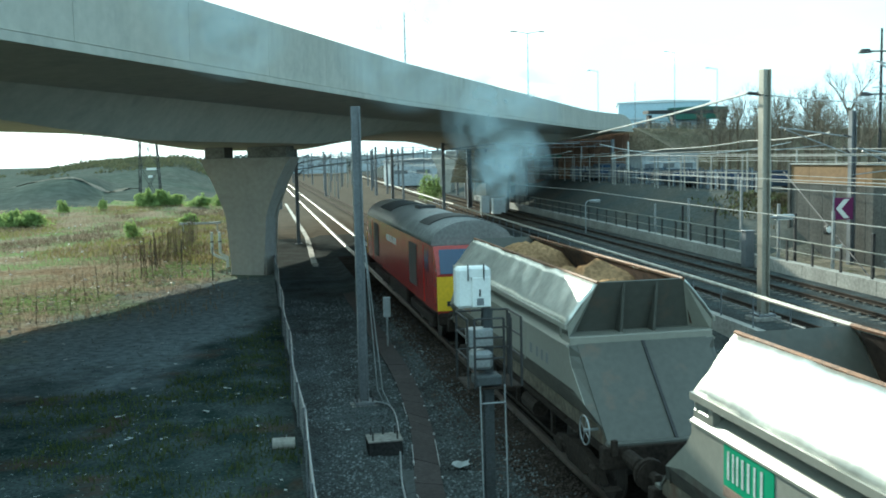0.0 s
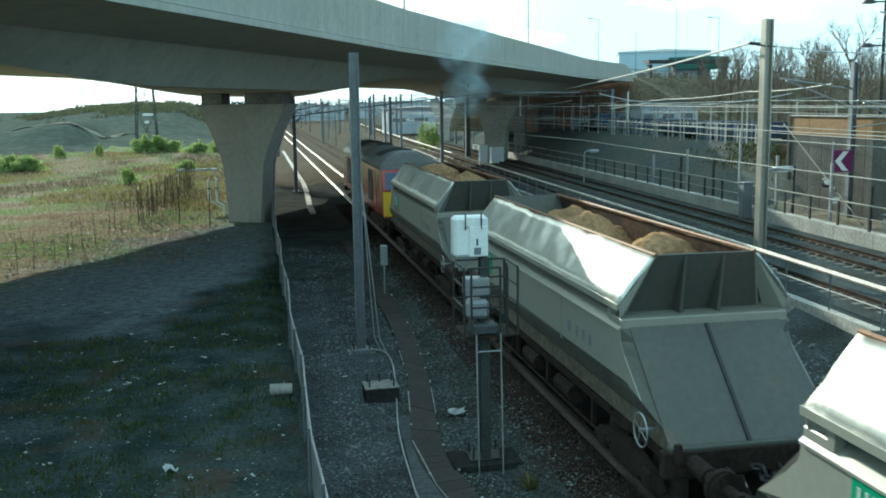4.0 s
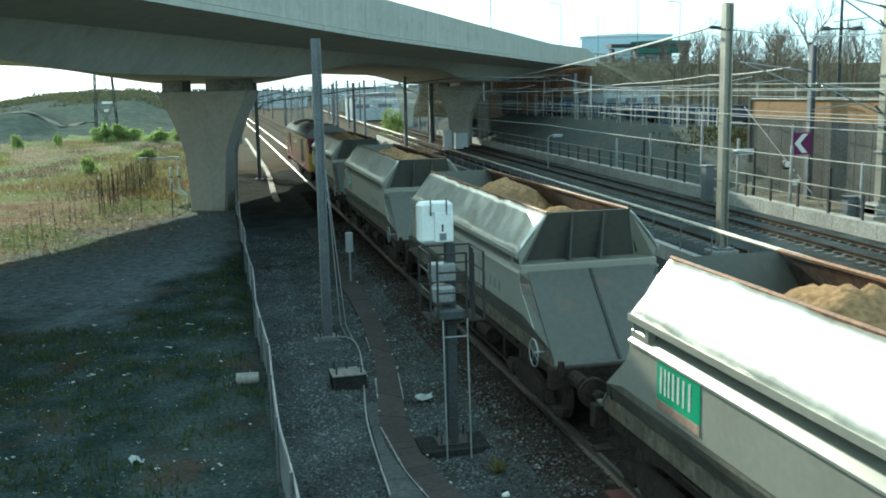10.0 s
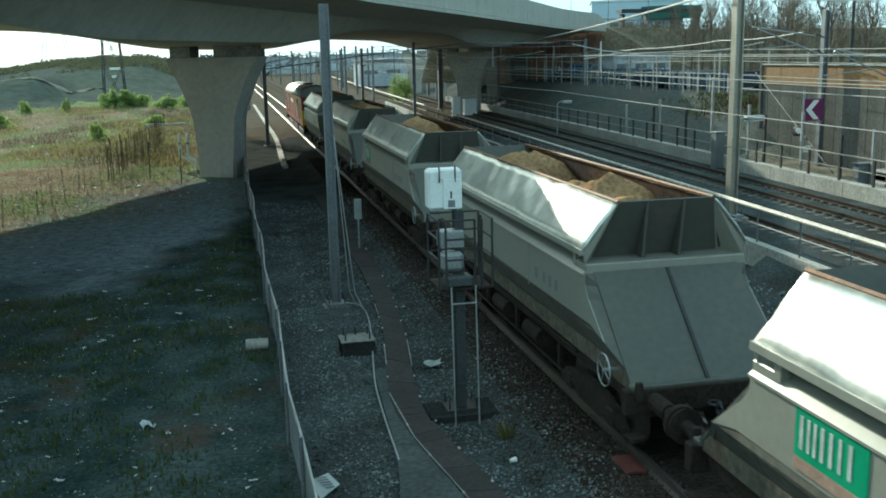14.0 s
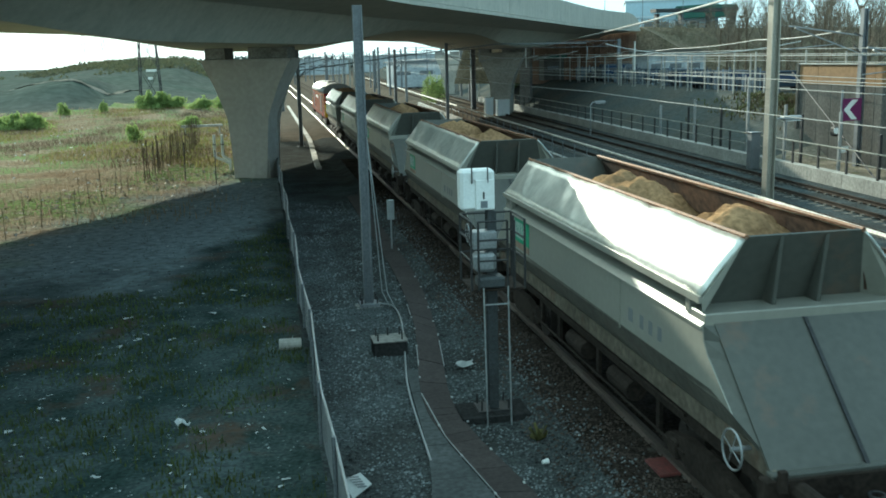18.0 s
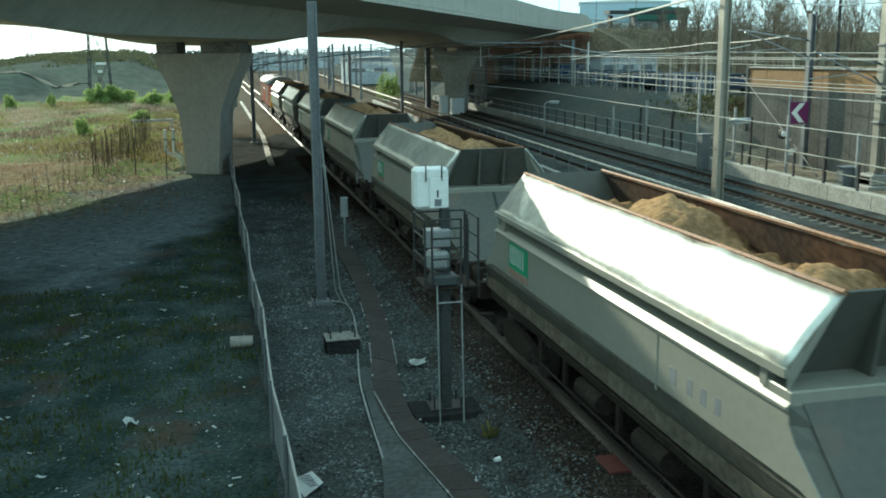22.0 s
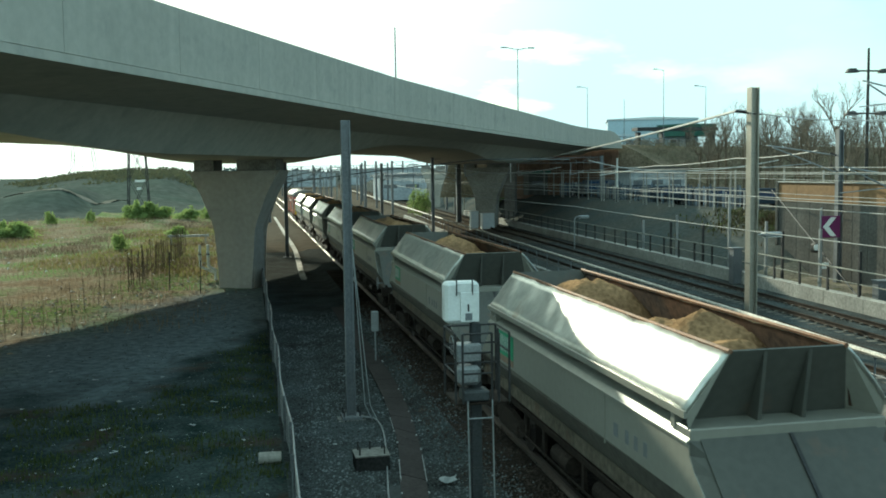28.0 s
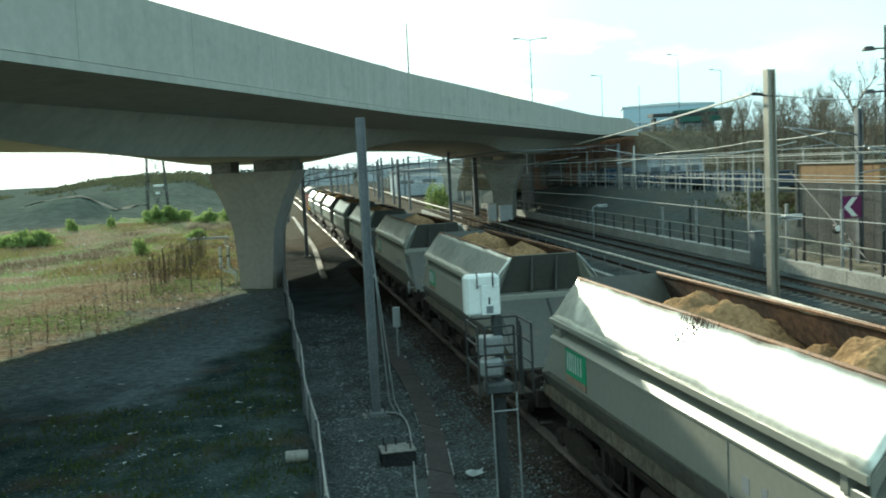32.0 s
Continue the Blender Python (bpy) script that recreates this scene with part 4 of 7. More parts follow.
    for s in (-1, 1):
        for yc in (3.4, 5.6):
            bm = bmesh.new()
            tube(bm, (s * 0.98, yc - 0.45, 0.68), (s * 0.98, yc + 0.45, 0.68), 0.17, seg=12)
            part("air_reservoir", bm, UNDERFRAME, root)
        for z, r in ((1.06, 0.03), (0.5, 0.022)):
            bm = bmesh.new()
            tube(bm, (s * 1.1, 0.9, z), (s * 1.1, WL - 0.9, z), r, seg=6)
            part("brake_rod", bm, UNDERFRAME, root)
        for yc in (1.9, 4.5, 6.7, 7.9):
            part("hanger", cbox(s * 1.04 - 0.03, s * 1.04 + 0.03, yc - 0.06, yc + 0.06, 0.42, 0.95), UNDERFRAME, root)
    for yc in (2.6, 4.4, 6.2, 8.0):
        bm = bmesh.new()
        loft(bm, [[(-0.85, yc - 0.8, 1.3), (0.85, yc - 0.8, 1.3), (0.85, yc + 0.8, 1.3), (-0.85, yc + 0.8, 1.3)], [(-0.4, yc - 0.3, 0.35), (0.4, yc - 0.3, 0.35), (0.4, yc + 0.3, 0.35), (-0.4, yc + 0.3, 0.35)]])
        part("discharge_chute", bm, UNDERFRAME, root)
    return root


def build_load(seed):
    bm = bmesh.new()
    nxx, nyy = 20, 90
    grid = []
    for j in range(nyy + 1):
        y = 0.55 + (WL - 1.1) * j / nyy
        row = []
        for i in range(nxx + 1):
            u = i / nxx * 2 - 1
            x = u * 1.12
            heap = 0.5 + 0.5 * math.cos((y - 0.4) / (WL - 0.8) * 2 * math.pi * 2 + math.pi + seed)
            z = 2.92 + 0.7 * heap * (1 - u * u * 0.8) + 0.42 * noise.noise((x * 1.1, y * 1.1, seed * 7.0)) + 0.2 * abs(noise.noise((x * 2.6, y * 2.6, seed + 3))) + 0.07 * noise.noise((x * 7, y * 7, seed))
            edge = min(1.0, min(y - 0.55, WL - 0.55 - y) / 0.9)
            z = 2.5 + (z - 2.5) * (0.3 + 0.7 * edge)
            z = min(z, 3.86 - abs(u) * 0.55 - max(0, abs(u) - 0.6) * 0.9)
            row.append(bm.verts.new((x, y, z)))
        grid.append(row)
    for j in range(nyy):
        for i in range(nxx):
            bm.faces.new((grid[j][i], grid[j][i + 1], grid[j + 1][i + 1], grid[j + 1][i]))
    low = [bm.verts.new((v.co.x, v.co.y, 2.2)) for v in (grid[0][0], grid[0][-1], grid[-1][-1], grid[-1][0])]
    bm.faces.new(low)
    me = part("sand_load", bm, SAND)
    for p in me.data.polygons:
        p.use_smooth = True
    return tagged(me, "heaped yellow-brown sand filling an open hopper wagon", "sand", "loads in the wagons")


wagon = build_wagon()
loads = [build_load(s) for s in (0.0, 1.3, 2.6)]
for k in range(-4, 6):
    base = S19 - 19 * SPEED - k * PITCH
    if k == -4:
        w = wagon
        w.matrix_basis = pose(TX, base, 0)
    else:
        w = copy_thing(wagon, pose(TX, base, 0))
    moving.append((w, base))
    src = loads[(k + 4) % 3]
    if k + 4 < 3:
        ld = src
        ld.matrix_basis = pose(TX, base, 0)
    else:
        ld = copy_thing(src, pose(TX, base, 0))
    moving.append((ld, base))

# one wagon carries a splash of dried mud on its hood
mud_root = moving[2 * 7][0]
mv, mf = [], []
mr = random.Random(31)
for i in range(300):
    k = 0.97 - 0.72 * mr.random() ** 1.3
    y = 4.75 - 0.8 * (k - 0.5) + mr.gauss(0, 0.10 + 0.16 * k)
    x, z = -(W2 + 0.02 + (HW - W2) * k), WZ1 - 0.02 + (WZ2 - WZ1 + 0.02) * k
    x, z = x - 0.035, z + 0.045
    a, w = mr.uniform(0.014, 0.05) * (0.45 + 0.85 * k), mr.uniform(0.007, 0.018) * (0.55 + 0.85 * k)
    b = len(mv)
    for u, v in ((-a, 0), (-0.2 * a, -w), (a, 0), (0.1 * a, w)):
        mv.append((x + 0.62 * u, y + v + 0.6 * u, z + 0.78 * u))
    mf.append((b, b + 1, b + 2, b + 3))
me = bpy.data.meshes.new("mud_splash")
me.from_pydata(mv, [], mf)
me.materials.append(mat("dried_mud", (0.075, 0.06, 0.045), 0.9, 0, 0.3, 4, 20, 0.1))
mud = new("mud_splash", me)
mud.parent = mud_root
mud["label"] = "splash of dried brown mud"

# locomotive
LOCO_Y = S19 - 19 * SPEED + 4 * PITCH + 12.40       # rear buffer faces


def build_loco():
    root = thing("diesel_locomotive", TX, LOCO_Y, 0, "red six-axle diesel locomotive with a grey roof and yellow end", "locomotive")
    hw, ln = 1.32, 20.1
    prof = [(-hw, 1.15), (hw, 1.15), (hw, 3.0), (hw - 0.12, 3.3), (hw - 0.12, 3.3)]
    bm = bmesh.new()
    extrude(bm, [(-hw, 1.15), (hw, 1.15), (hw, 3.15), (-hw, 3.15)], 1.6, ln - 1.6)
    part("body_side", bm, LOCO_RED, root, "red bodyside")
    arc = [(math.cos(a) * hw * 1.0, 3.15 + math.sin(a) * 0.75) for a in [math.pi * i / 14 for i in range(15)]]
    bm = bmesh.new()
    extrude(bm, arc, 1.2, ln - 1.2)
    rf = part("roof", bm, LOCO_ROOF, root, "rounded grey roof")
    for p in rf.data.polygons:
        p.use_smooth = len(p.vertices) == 4
    for e in (0, 1):
        def Y(v):
            return v if e == 0 else ln - v
        bm = bmesh.new()
        rings = []
        for v, z_top, inset in ((1.6, 3.15, 0), (0.9, 3.15, 0.02), (0.45, 2.3, 0.05), (0.42, 1.15, 0.05)):
            rings.append([(-hw + inset, Y(v), 1.15 if v > 0.43 else 1.1), (hw - inset, Y(v), 1.15 if v > 0.43 else 1.1), (hw - inset, Y(v), z_top), (-hw + inset, Y(v), z_top)])
        loft(bm, rings)
        part("cab", bm, LOCO_RED, root, "red cab end")
        bm = bmesh.new()
        slab(bm, [(-hw + 0.03, Y(0.40), 1.2), (hw - 0.03, Y(0.40), 1.2), (hw - 0.03, Y(0.42), 2.25), (-hw + 0.03, Y(0.42), 2.25)], 0.02 if e else -0.02)
        part("cab_front", bm, LOCO_YELLOW, root, "yellow warning panel")
        for s in (-1, 1):
            bm = bmesh.new()
            slab(bm, [(s * 0.1, Y(0.42), 2.34), (s * 1.18, Y(0.42), 2.34), (s * 1.14, Y(0.84), 3.05), (s * 0.1, Y(0.84), 3.05)], 0.03 if (e == 1) == (s > 0) else -0.03)
            part("windscreen", bm, GLASS_DARK, root, "dark blue-tinted windscreen")
            part("side_window", cbox(s * hw - 0.012, s * hw + 0.012, min(Y(1.75), Y(2.45)), max(Y(1.75), Y(2.45)), 2.3, 2.95), GLASS_DARK, root)
            part("cab_door", cbox(s * hw - 0.015, s * hw + 0.015, min(Y(2.6), Y(3.25)), max(Y(2.6), Y(3.25)), 1.2, 3.05), LOCO_RED, root)
            part("side_grille", cbox(s * hw - 0.02, s * hw + 0.02, min(Y(4.0), Y(5.6)), max(Y(4.0), Y(5.6)), 1.5, 2.95), BLACK, root, "black side grille")
            part("tail_lamp", cbox(s * 0.9 - 0.09, s * 0.9 + 0.09, min(Y(0.36), Y(0.42)), max(Y(0.36), Y(0.42)), 1.35, 1.5), BLACK, root)
        part("headstock", cbox(-1.25, 1.25, min(Y(0.4), Y(0.8)), max(Y(0.4), Y(0.8)), 0.75, 1.15, 0.03), UNDERFRAME, root)
        buffers(root, Y(0.5), -1 if e == 0 else 1)
        b = part("bogie", cbox(-1.0, 1.0, min(Y(2.2), Y(6.8)), max(Y(2.2), Y(6.8)), 0.5, 0.85, 0.05), UNDERFRAME, root)
        for s in (-1, 1):
            part("side_frame", cbox(s * 1.05 - 0.07, s * 1.05 + 0.07, min(Y(2.1), Y(6.9)), max(Y(2.1), Y(6.9)), 0.4, 0.75, 0.05), UNDERFRAME, b)
        for v in (2.7, 4.5, 6.3):
            bm = bmesh.new()
            for s in (-1, 1):
                tube(bm, (s * 0.68, 0, 0), (s * 0.82, 0, 0), 0.55, seg=20)
            tube(bm, (-0.9, 0, 0), (0.9, 0, 0), 0.09, seg=8)
            w = part("wheelset", bm, WHEEL, b)
            w.location = (0, Y(v), 0.56)
    part("fuel_tank", cbox(-1.15, 1.15, 7.6, 12.5, 0.35, 1.1, 0.08), UNDERFRAME, root)
    for y0, y1, mtl in ((3.2, 5.0, BLACK), (12.5, 16.0, BLACK)):
        bm = bmesh.new()
        for i in range(9):
            a0, a1 = math.pi * (0.22 + 0.56 * i / 9), math.pi * (0.22 + 0.56 * (i + 1) / 9)
            q = []
            for a, yy in ((a0, y0), (a1, y0), (a1, y1), (a0, y1)):
                q.append((math.cos(a) * hw * 1.01, yy, 3.16 + math.sin(a) * 0.76))
            slab(bm, q, -0.02)
        part("roof_grille", bm, mtl, root, "black radiator grille on the roof")
    part("exhaust", cbox(-0.35, 0.35, 9.2, 10.2, 3.85, 4.0, 0.03), DARK_STEEL, root)
    for s in (-1, 1):
        for i, w in enumerate((0.5, 0.3, 0.4, 0.5, 0.35)):
            y0 = 9 + i * 0.62
            part("letter_bar", cbox(s * (hw + 0.004) - 0.004, s * (hw + 0.004) + 0.004, y0, y0 + w, 2.5, 2.75), WHITE, root, "white bar of lettering")
    return root


loco = build_loco()
moving.append((loco, LOCO_Y))


# ---- trackside: mesh fence, mast, block, walkway, signal, marker ----
rng = random.Random(7)
fence = thing("mesh_fence", 0, 0, 0, "low galvanised mesh fence, slightly bent, along the cess", "fence", kind="structure")
y = 8.0
while y < 55:
    x0, x1 = 0.72 + 0.05 * math.sin(y * 0.7), 0.72 + 0.05 * math.sin((y + 2.4) * 0.7)
    bm = bmesh.new()
    for i in range(80):
        k = i / 80
        xx, yy = x0 + (x1 - x0) * k, y + 2.4 * k
        box(bm, xx - 0.004, xx + 0.004, yy - 0.012, yy + 0.012, -0.36, 0.62 + 0.03 * math.sin(yy * 1.9))
    tagged(part("mesh_panel", bm, GALV, fence), kind="stuff")
    bm = bmesh.new()
    tube(bm, (x0, y, 0.63 + 0.03 * math.sin(y * 1.9)), (x1, y + 2.4, 0.63 + 0.03 * math.sin((y + 2.4) * 1.9)), 0.02, seg=6)
    part("top_wire", bm, GALV, fence)
    bm = bmesh.new()
    tube(bm, (x0 - 0.04, y, -0.4), (x0 - 0.04, y, 0.72), 0.03, seg=7)
    part("post", bm, GALV_DARK, fence)
    y += 2.4


def h_section(bm, w, d, t, z0, z1):
    h, e, k = w / 2, d / 2, t / 2
    return extrude(bm, [(-h, -e), (h, -e), (h, -e + t), (k, -e + t), (k, e - t), (h, e - t), (h, e), (-h, e), (-h, e - t), (-k, e - t), (-k, -e + t), (-h, -e + t)], z0, z1, "z")


def insulator(bm, p, q, r=0.06):
    p, q = Vector(p), Vector(q)
    d = (q - p).normalized()
    a = d.orthogonal().normalized()
    b = d.cross(a)
    rings = []
    for i in range(13):
        rad = r if i % 2 else r * 0.45
        c = p.lerp(q, i / 12)
        rings.append([tuple(c + (a * math.cos(t * math.pi / 4) + b * math.sin(t * math.pi / 4)) * rad) for t in range(8)])
    loft(bm, rings)


def cantilever(root, z, reach, s=1):
    """Bracket arm that carries the contact wire."""
    bm = bmesh.new()
    tube(bm, (0, 0, z), (s * reach, 0, z + 0.55), 0.035, seg=6)
    part("stay_tube", bm, GALV, root)
    bm = bmesh.new()
    tube(bm, (0, 0, z - 0.9), (s * reach * 0.92, 0, z + 0.45), 0.035, seg=6)
    part("bracket_tube", bm, GALV, root)
    bm = bmesh.new()
    tube(bm, (s * reach * 0.35, 0, z - 0.35), (s * reach * 1.05, 0, z - 0.55), 0.025, seg=6)
    part("registration_arm", bm, GALV, root)
    bm = bmesh.new()
    insulator(bm, (s * 0.15, 0, z + 0.02), (s * 0.55, 0, z + 0.14))
    part("insulator", bm, DARK_STEEL, root)
    bm = bmesh.new()
    insulator(bm, (s * 0.15, 0, z - 0.8), (s * 0.5, 0, z - 0.45))
    part("insulator", bm, DARK_STEEL, root)


def mast(x, y, zb, zt, w, label, mtl=GALV_DARK, arm=0.0, arm_z=5.2, base=True):
    root = thing("overhead_line_mast", x, y, zb, label, "mast", "overhead line masts")
    col = part("column", h_section(bmesh.new(), w, w * 0.9, 0.022 + w * 0.04, 0.0, zt - zb), mtl, root)
    col.rotation_euler.z = math.pi / 2
    if base:
        part("base_plate", cbox(-w, w, -w, w, -0.05, 0.04, 0.01), GALV_DARK, root)
        part("footing", cbox(-w * 1.5, w * 1.5, -w * 1.2, w * 1.2, -0.5, -0.05, 0.03), CONCRETE_DARK, root)
        for sx in (-0.8, 0.8):
            for sy in (-0.8, 0.8):
                bm = bmesh.new()
                tube(bm, (sx * w, sy * w, 0.0), (sx * w, sy * w, 0.2), 0.02, seg=6)
                part("bolt", bm, DARK_STEEL, root)
    if arm:
        cantilever(root, arm_z - zb, abs(arm), 1 if arm > 0 else -1)
    return root


m0 = mast(2.42, 24.1, -0.3, 7.2, 0.25, "tall grey steel mast bolted to a concrete footing")
for dx, dy in ((0.22, -0.3), (0.34, -0.5)):
    bm = bmesh.new()
    tube(bm, (0.1, -0.15, 4.3), (0.1 + dx, -0.12 + dy * 0.5, 0.35), 0.012, seg=5)
    tube(bm, (0.1 + dx, -0.12 + dy * 0.5, 0.35), (0.3 + dx, dy, -0.1), 0.012, seg=5)
    part("stay_cable", bm, GALV, m0)

blk = thing("foundation_block", 2.40, 19.92, Z_G - 0.04, "concrete mast foundation block with bare bolts", "concrete block")
part("block", cbox(-0.36, 0.36, -0.3, 0.3, -0.1, 0.34, 0.02), BLOCK, blk)
part("cap", cbox(-0.37, 0.37, -0.31, 0.31, 0.34, 0.37, 0.008), CONCRETE_DARK, blk, "pale cap")
for sx, sy in ((-0.26, -0.2), (0.26, -0.2), (-0.26, 0.2), (0.26, 0.2), (0, 0.2)):
    bm = bmesh.new()
    tube(bm, (sx, sy, 0.36), (sx, sy, 0.55), 0.018, seg=6)
    part("bolt", bm, DARK_STEEL, blk)


def spline(pts, k):
    """Point at parameter k (0..1) of a smooth line through pts."""
    n = len(pts) - 1
    f = min(max(k, 0), 1) * n
    i = min(int(f), n - 1)
    t = f - i
    p0, p1, p2, p3 = pts[max(i - 1, 0)], pts[i], pts[i + 1], pts[min(i + 2, n)]
    return tuple(0.5 * (2 * b + (c - a) * t + (2 * a - 5 * b + 4 * c - d) * t * t + (3 * b - a - 3 * c + d) * t ** 3) for a, b, c, d in zip(p0, p1, p2, p3))


walkway = thing("board_walkway", 0, 0, 0, "winding walkway of weathered brown boards across the ballast", "walkway", kind="structure")
LEFT = [(3.2, 8.0), (3.0, 12.2), (2.66, 14.65), (2.61, 16.9), (3.19, 21.4), (3.46, 25.4), (3.56, 30.1), (3.6, 44)]
RIGHT = [(3.8, 8.0), (3.55, 12.1), (3.17, 14.77), (3.12, 16.75), (3.6, 20.6), (3.99, 25.2), (4.12, 30), (4.15, 44)]
NB = 44
for i in range(NB):
    a, b = spline(LEFT, i / NB), spline(RIGHT, i / NB)
    c, d = spline(RIGHT, (i + 0.985) / NB), spline(LEFT, (i + 0.985) / NB)
    z = Z_G + 0.055 + rng.uniform(-0.006, 0.006)
    bm = bmesh.new()
    slab(bm, [(a[0], a[1], z), (b[0], b[1], z), (c[0], c[1], z), (d[0], d[1], z)], 0.035)
    part("board", bm, TIMBER, walkway)
def path_x(pts, y):
    """Where a line of points that runs away from the camera lies at y."""
    for (xa, ya), (xb, yb) in zip(pts, pts[1:]):
        if min(ya, yb) <= y <= max(ya, yb):
            return xa + (xb - xa) * (y - ya) / (yb - ya)
    return pts[-1][0]


for side in (LEFT, RIGHT):
    y = 9.0
    while y < 27:
        x = path_x(side, y)
        part("edge_clip", cbox(x - 0.018, x + 0.018, y - 0.035, y + 0.035, Z_G + 0.08, Z_G + 0.105, 0.006), PAPER, walkway, "small white edge clip")
        y += rng.uniform(0.9, 1.5)
for side, y0, y1 in ((LEFT, 11.5, 16.9), (LEFT, 18.6, 19.9), (RIGHT, 18.4, 20.2), (LEFT, 22.5, 23.4)):
    n = max(2, int((y1 - y0) / 0.5))
    bm = bmesh.new()
    for i in range(n):
        ya, yb = y0 + (y1 - y0) * i / n, y0 + (y1 - y0) * (i + 1) / n
        tube(bm, (path_x(side, ya), ya, Z_G + 0.095), (path_x(side, yb), yb, Z_G + 0.095), 0.011, seg=5)
    part("edge_strip", bm, GALV, walkway, "worn pale edge strip")
CP = [(2.6, 24.0), (2.96, 23.6), (3.0, 22.4), (2.77, 20.2), (2.42, 17.3), (2.26, 13.9)]
ramp = thing("grey_walkway", 0, 0, 0, "flat grey walkway beside the brown boards", "walkway", kind="structure")
GREY_LEFT = [(1.2, 8.0), (1.95, 12.2), (2.24, 13.9), (2.44, 17.4), (2.52, 18.6)]
for k in range(8):
    y0, y1 = 8.0 + k * 1.3, 8.0 + (k + 0.99) * 1.3
    z = Z_G + 0.035 + rng.uniform(0, 0.006)
    bm = bmesh.new()
    slab(bm, [(path_x(GREY_LEFT, y0) + 0.03, y0, z), (path_x(LEFT, y0) - 0.01, y0, z), (path_x(LEFT, y1) - 0.01, y1, z), (path_x(GREY_LEFT, y1) + 0.03, y1, z)], 0.035)
    part("slab", bm, WALK_GREY, ramp)
cab = thing("trackside_cable", 0, 0, 0, "pale cable snaking over the ballast", "cable")
bm = bmesh.new()
for i in range(60):
    a, b = spline(CP, i / 60), spline(CP, (i + 1) / 60)
    tube(bm, (*a, Z_G + 0.07), (*b, Z_G + 0.07), 0.020, seg=6)
part("sheath", bm, GALV, cab)

# signal, seen from behind
sig = thing("railway_signal", 3.70, 15.68, Z_G - 0.06, "white-backed railway signal on a post with ladder and caged platform", "railway signal")
part("footing", cbox(-0.62, 0.6, -0.34, 0.42, -0.1, 0.2, 0.02), BLOCK, sig)
part("base_plate", cbox(-0.3, 0.3, -0.2, 0.3, 0.2, 0.24, 0.01), DARK_STEEL, sig)
part("post", h_section(bmesh.new(), 0.16, 0.18, 0.02, 0.15, 3.75), SIGNAL_STEEL, sig)
for sx, sy in ((-0.24, -0.14), (0.24, -0.14), (-0.24, 0.24), (0.24, 0.24)):
    bm = bmesh.new()
    tube(bm, (sx, sy, 0.19), (sx, sy, 0.42), 0.018, seg=6)
    part("bolt", bm, DARK_STEEL, sig)
hd = part("signal_head", cbox(-0.55, 0.04, -0.2, 0.12, 3.78, 4.47, 0.05), WHITE, sig, "white signal housing")
part("access_door", cbox(-0.3, 0.02, -0.235, -0.2, 3.8, 4.3, 0.01), WHITE, hd)
part("hinge_plate", cbox(-0.37, -0.1, -0.222, -0.2, 4.3, 4.45, 0.006), WHITE, hd)
for bx in (-0.36, -0.09):
    part("strap", cbox(bx - 0.008, bx + 0.008, -0.24, -0.2, 4.25, 4.52), DARK_STEEL, hd)
part("label_mark", cbox(-0.22, -0.1, -0.24, -0.235, 3.83, 3.95), GREY_BLUE, hd)
part("label_mark", cbox(-0.18, -0.15, -0.24, -0.235, 3.98, 4.1), DARK_STEEL, hd)
part("relay_case", cbox(-0.36, 0.06, -0.2, 0.1, 3.12, 3.42, 0.02), GALV, sig)
part("relay_case", cbox(-0.34, 0.05, -0.22, 0.1, 2.72, 3.05, 0.06), GALV, sig)
part("platform", cbox(-0.42, 0.5, -0.35, 0.55, 2.42, 2.46, 0.01), UNDERFRAME, sig)
part("toe_box", cbox(-0.3, 0.16, -0.38, 0.0, 2.48, 2.66, 0.03), SIGNAL_STEEL, sig)
for (x, yy) in ((-0.42, -0.35), (0.5, -0.35), (-0.42, 0.55), (0.5, 0.55), (0.2, -0.35), (-0.3, -0.36), (0.32, -0.35), (0.42, 0.1)):
    bm = bmesh.new()
    tube(bm, (x, yy, 2.45), (x, yy, 3.62), 0.02, seg=6)
    part("guard_post", bm, DARK_STEEL, sig)
for z in (2.95, 3.3, 3.62):
    for p, q in (((0.5, -0.35), (0.5, 0.55)), ((-0.42, 0.55), (0.5, 0.55)), ((-0.42, -0.35), (-0.42, 0.55)), ((-0.3, -0.36), (0.2, -0.36))):
        bm = bmesh.new()
        tube(bm, (*p, z), (*q, z), 0.018, seg=6)
        part("guard_rail", bm, DARK_STEEL, sig)
for sx in (-0.22, 0.2):
    bm = bmesh.new()
    tube(bm, (sx, -0.5, 0.0), (sx, -0.36, 2.5), 0.014, seg=6)
    part("ladder_stile", bm, GALV, sig)
for i in range(8):
    z = 0.25 + i * 0.28
    bm = bmesh.new()
    tube(bm, (-0.22, -0.5 + 0.14 * z / 2.5, z), (0.2, -0.5 + 0.14 * z / 2.5, z), 0.008, seg=5)
    part("rung", bm, DARK_STEEL, sig)

bm = bmesh.new()
tube(bm, (-0.22, -0.39, 2.2), (0.2, -0.39, 2.2), 0.014, seg=6)
part("ladder_bar", bm, GALV, sig)

mk = thing("marker_post", 3.95, 31.0, Z_G, "slim grey marker post with a flat plate", "marker post")
bm = bmesh.new()
tube(bm, (0, 0, 0), (0, 0, 1.1), 0.03, seg=7)
part("stem", bm, GALV, mk)
part("plate", cbox(-0.12, 0.12, -0.04, 0.04, 1.05, 1.72, 0.02), GALV, mk)
part("foot", cbox(-0.25, 0.25, -0.12, 0.12, 0.0, 0.06, 0.01), GALV, mk)

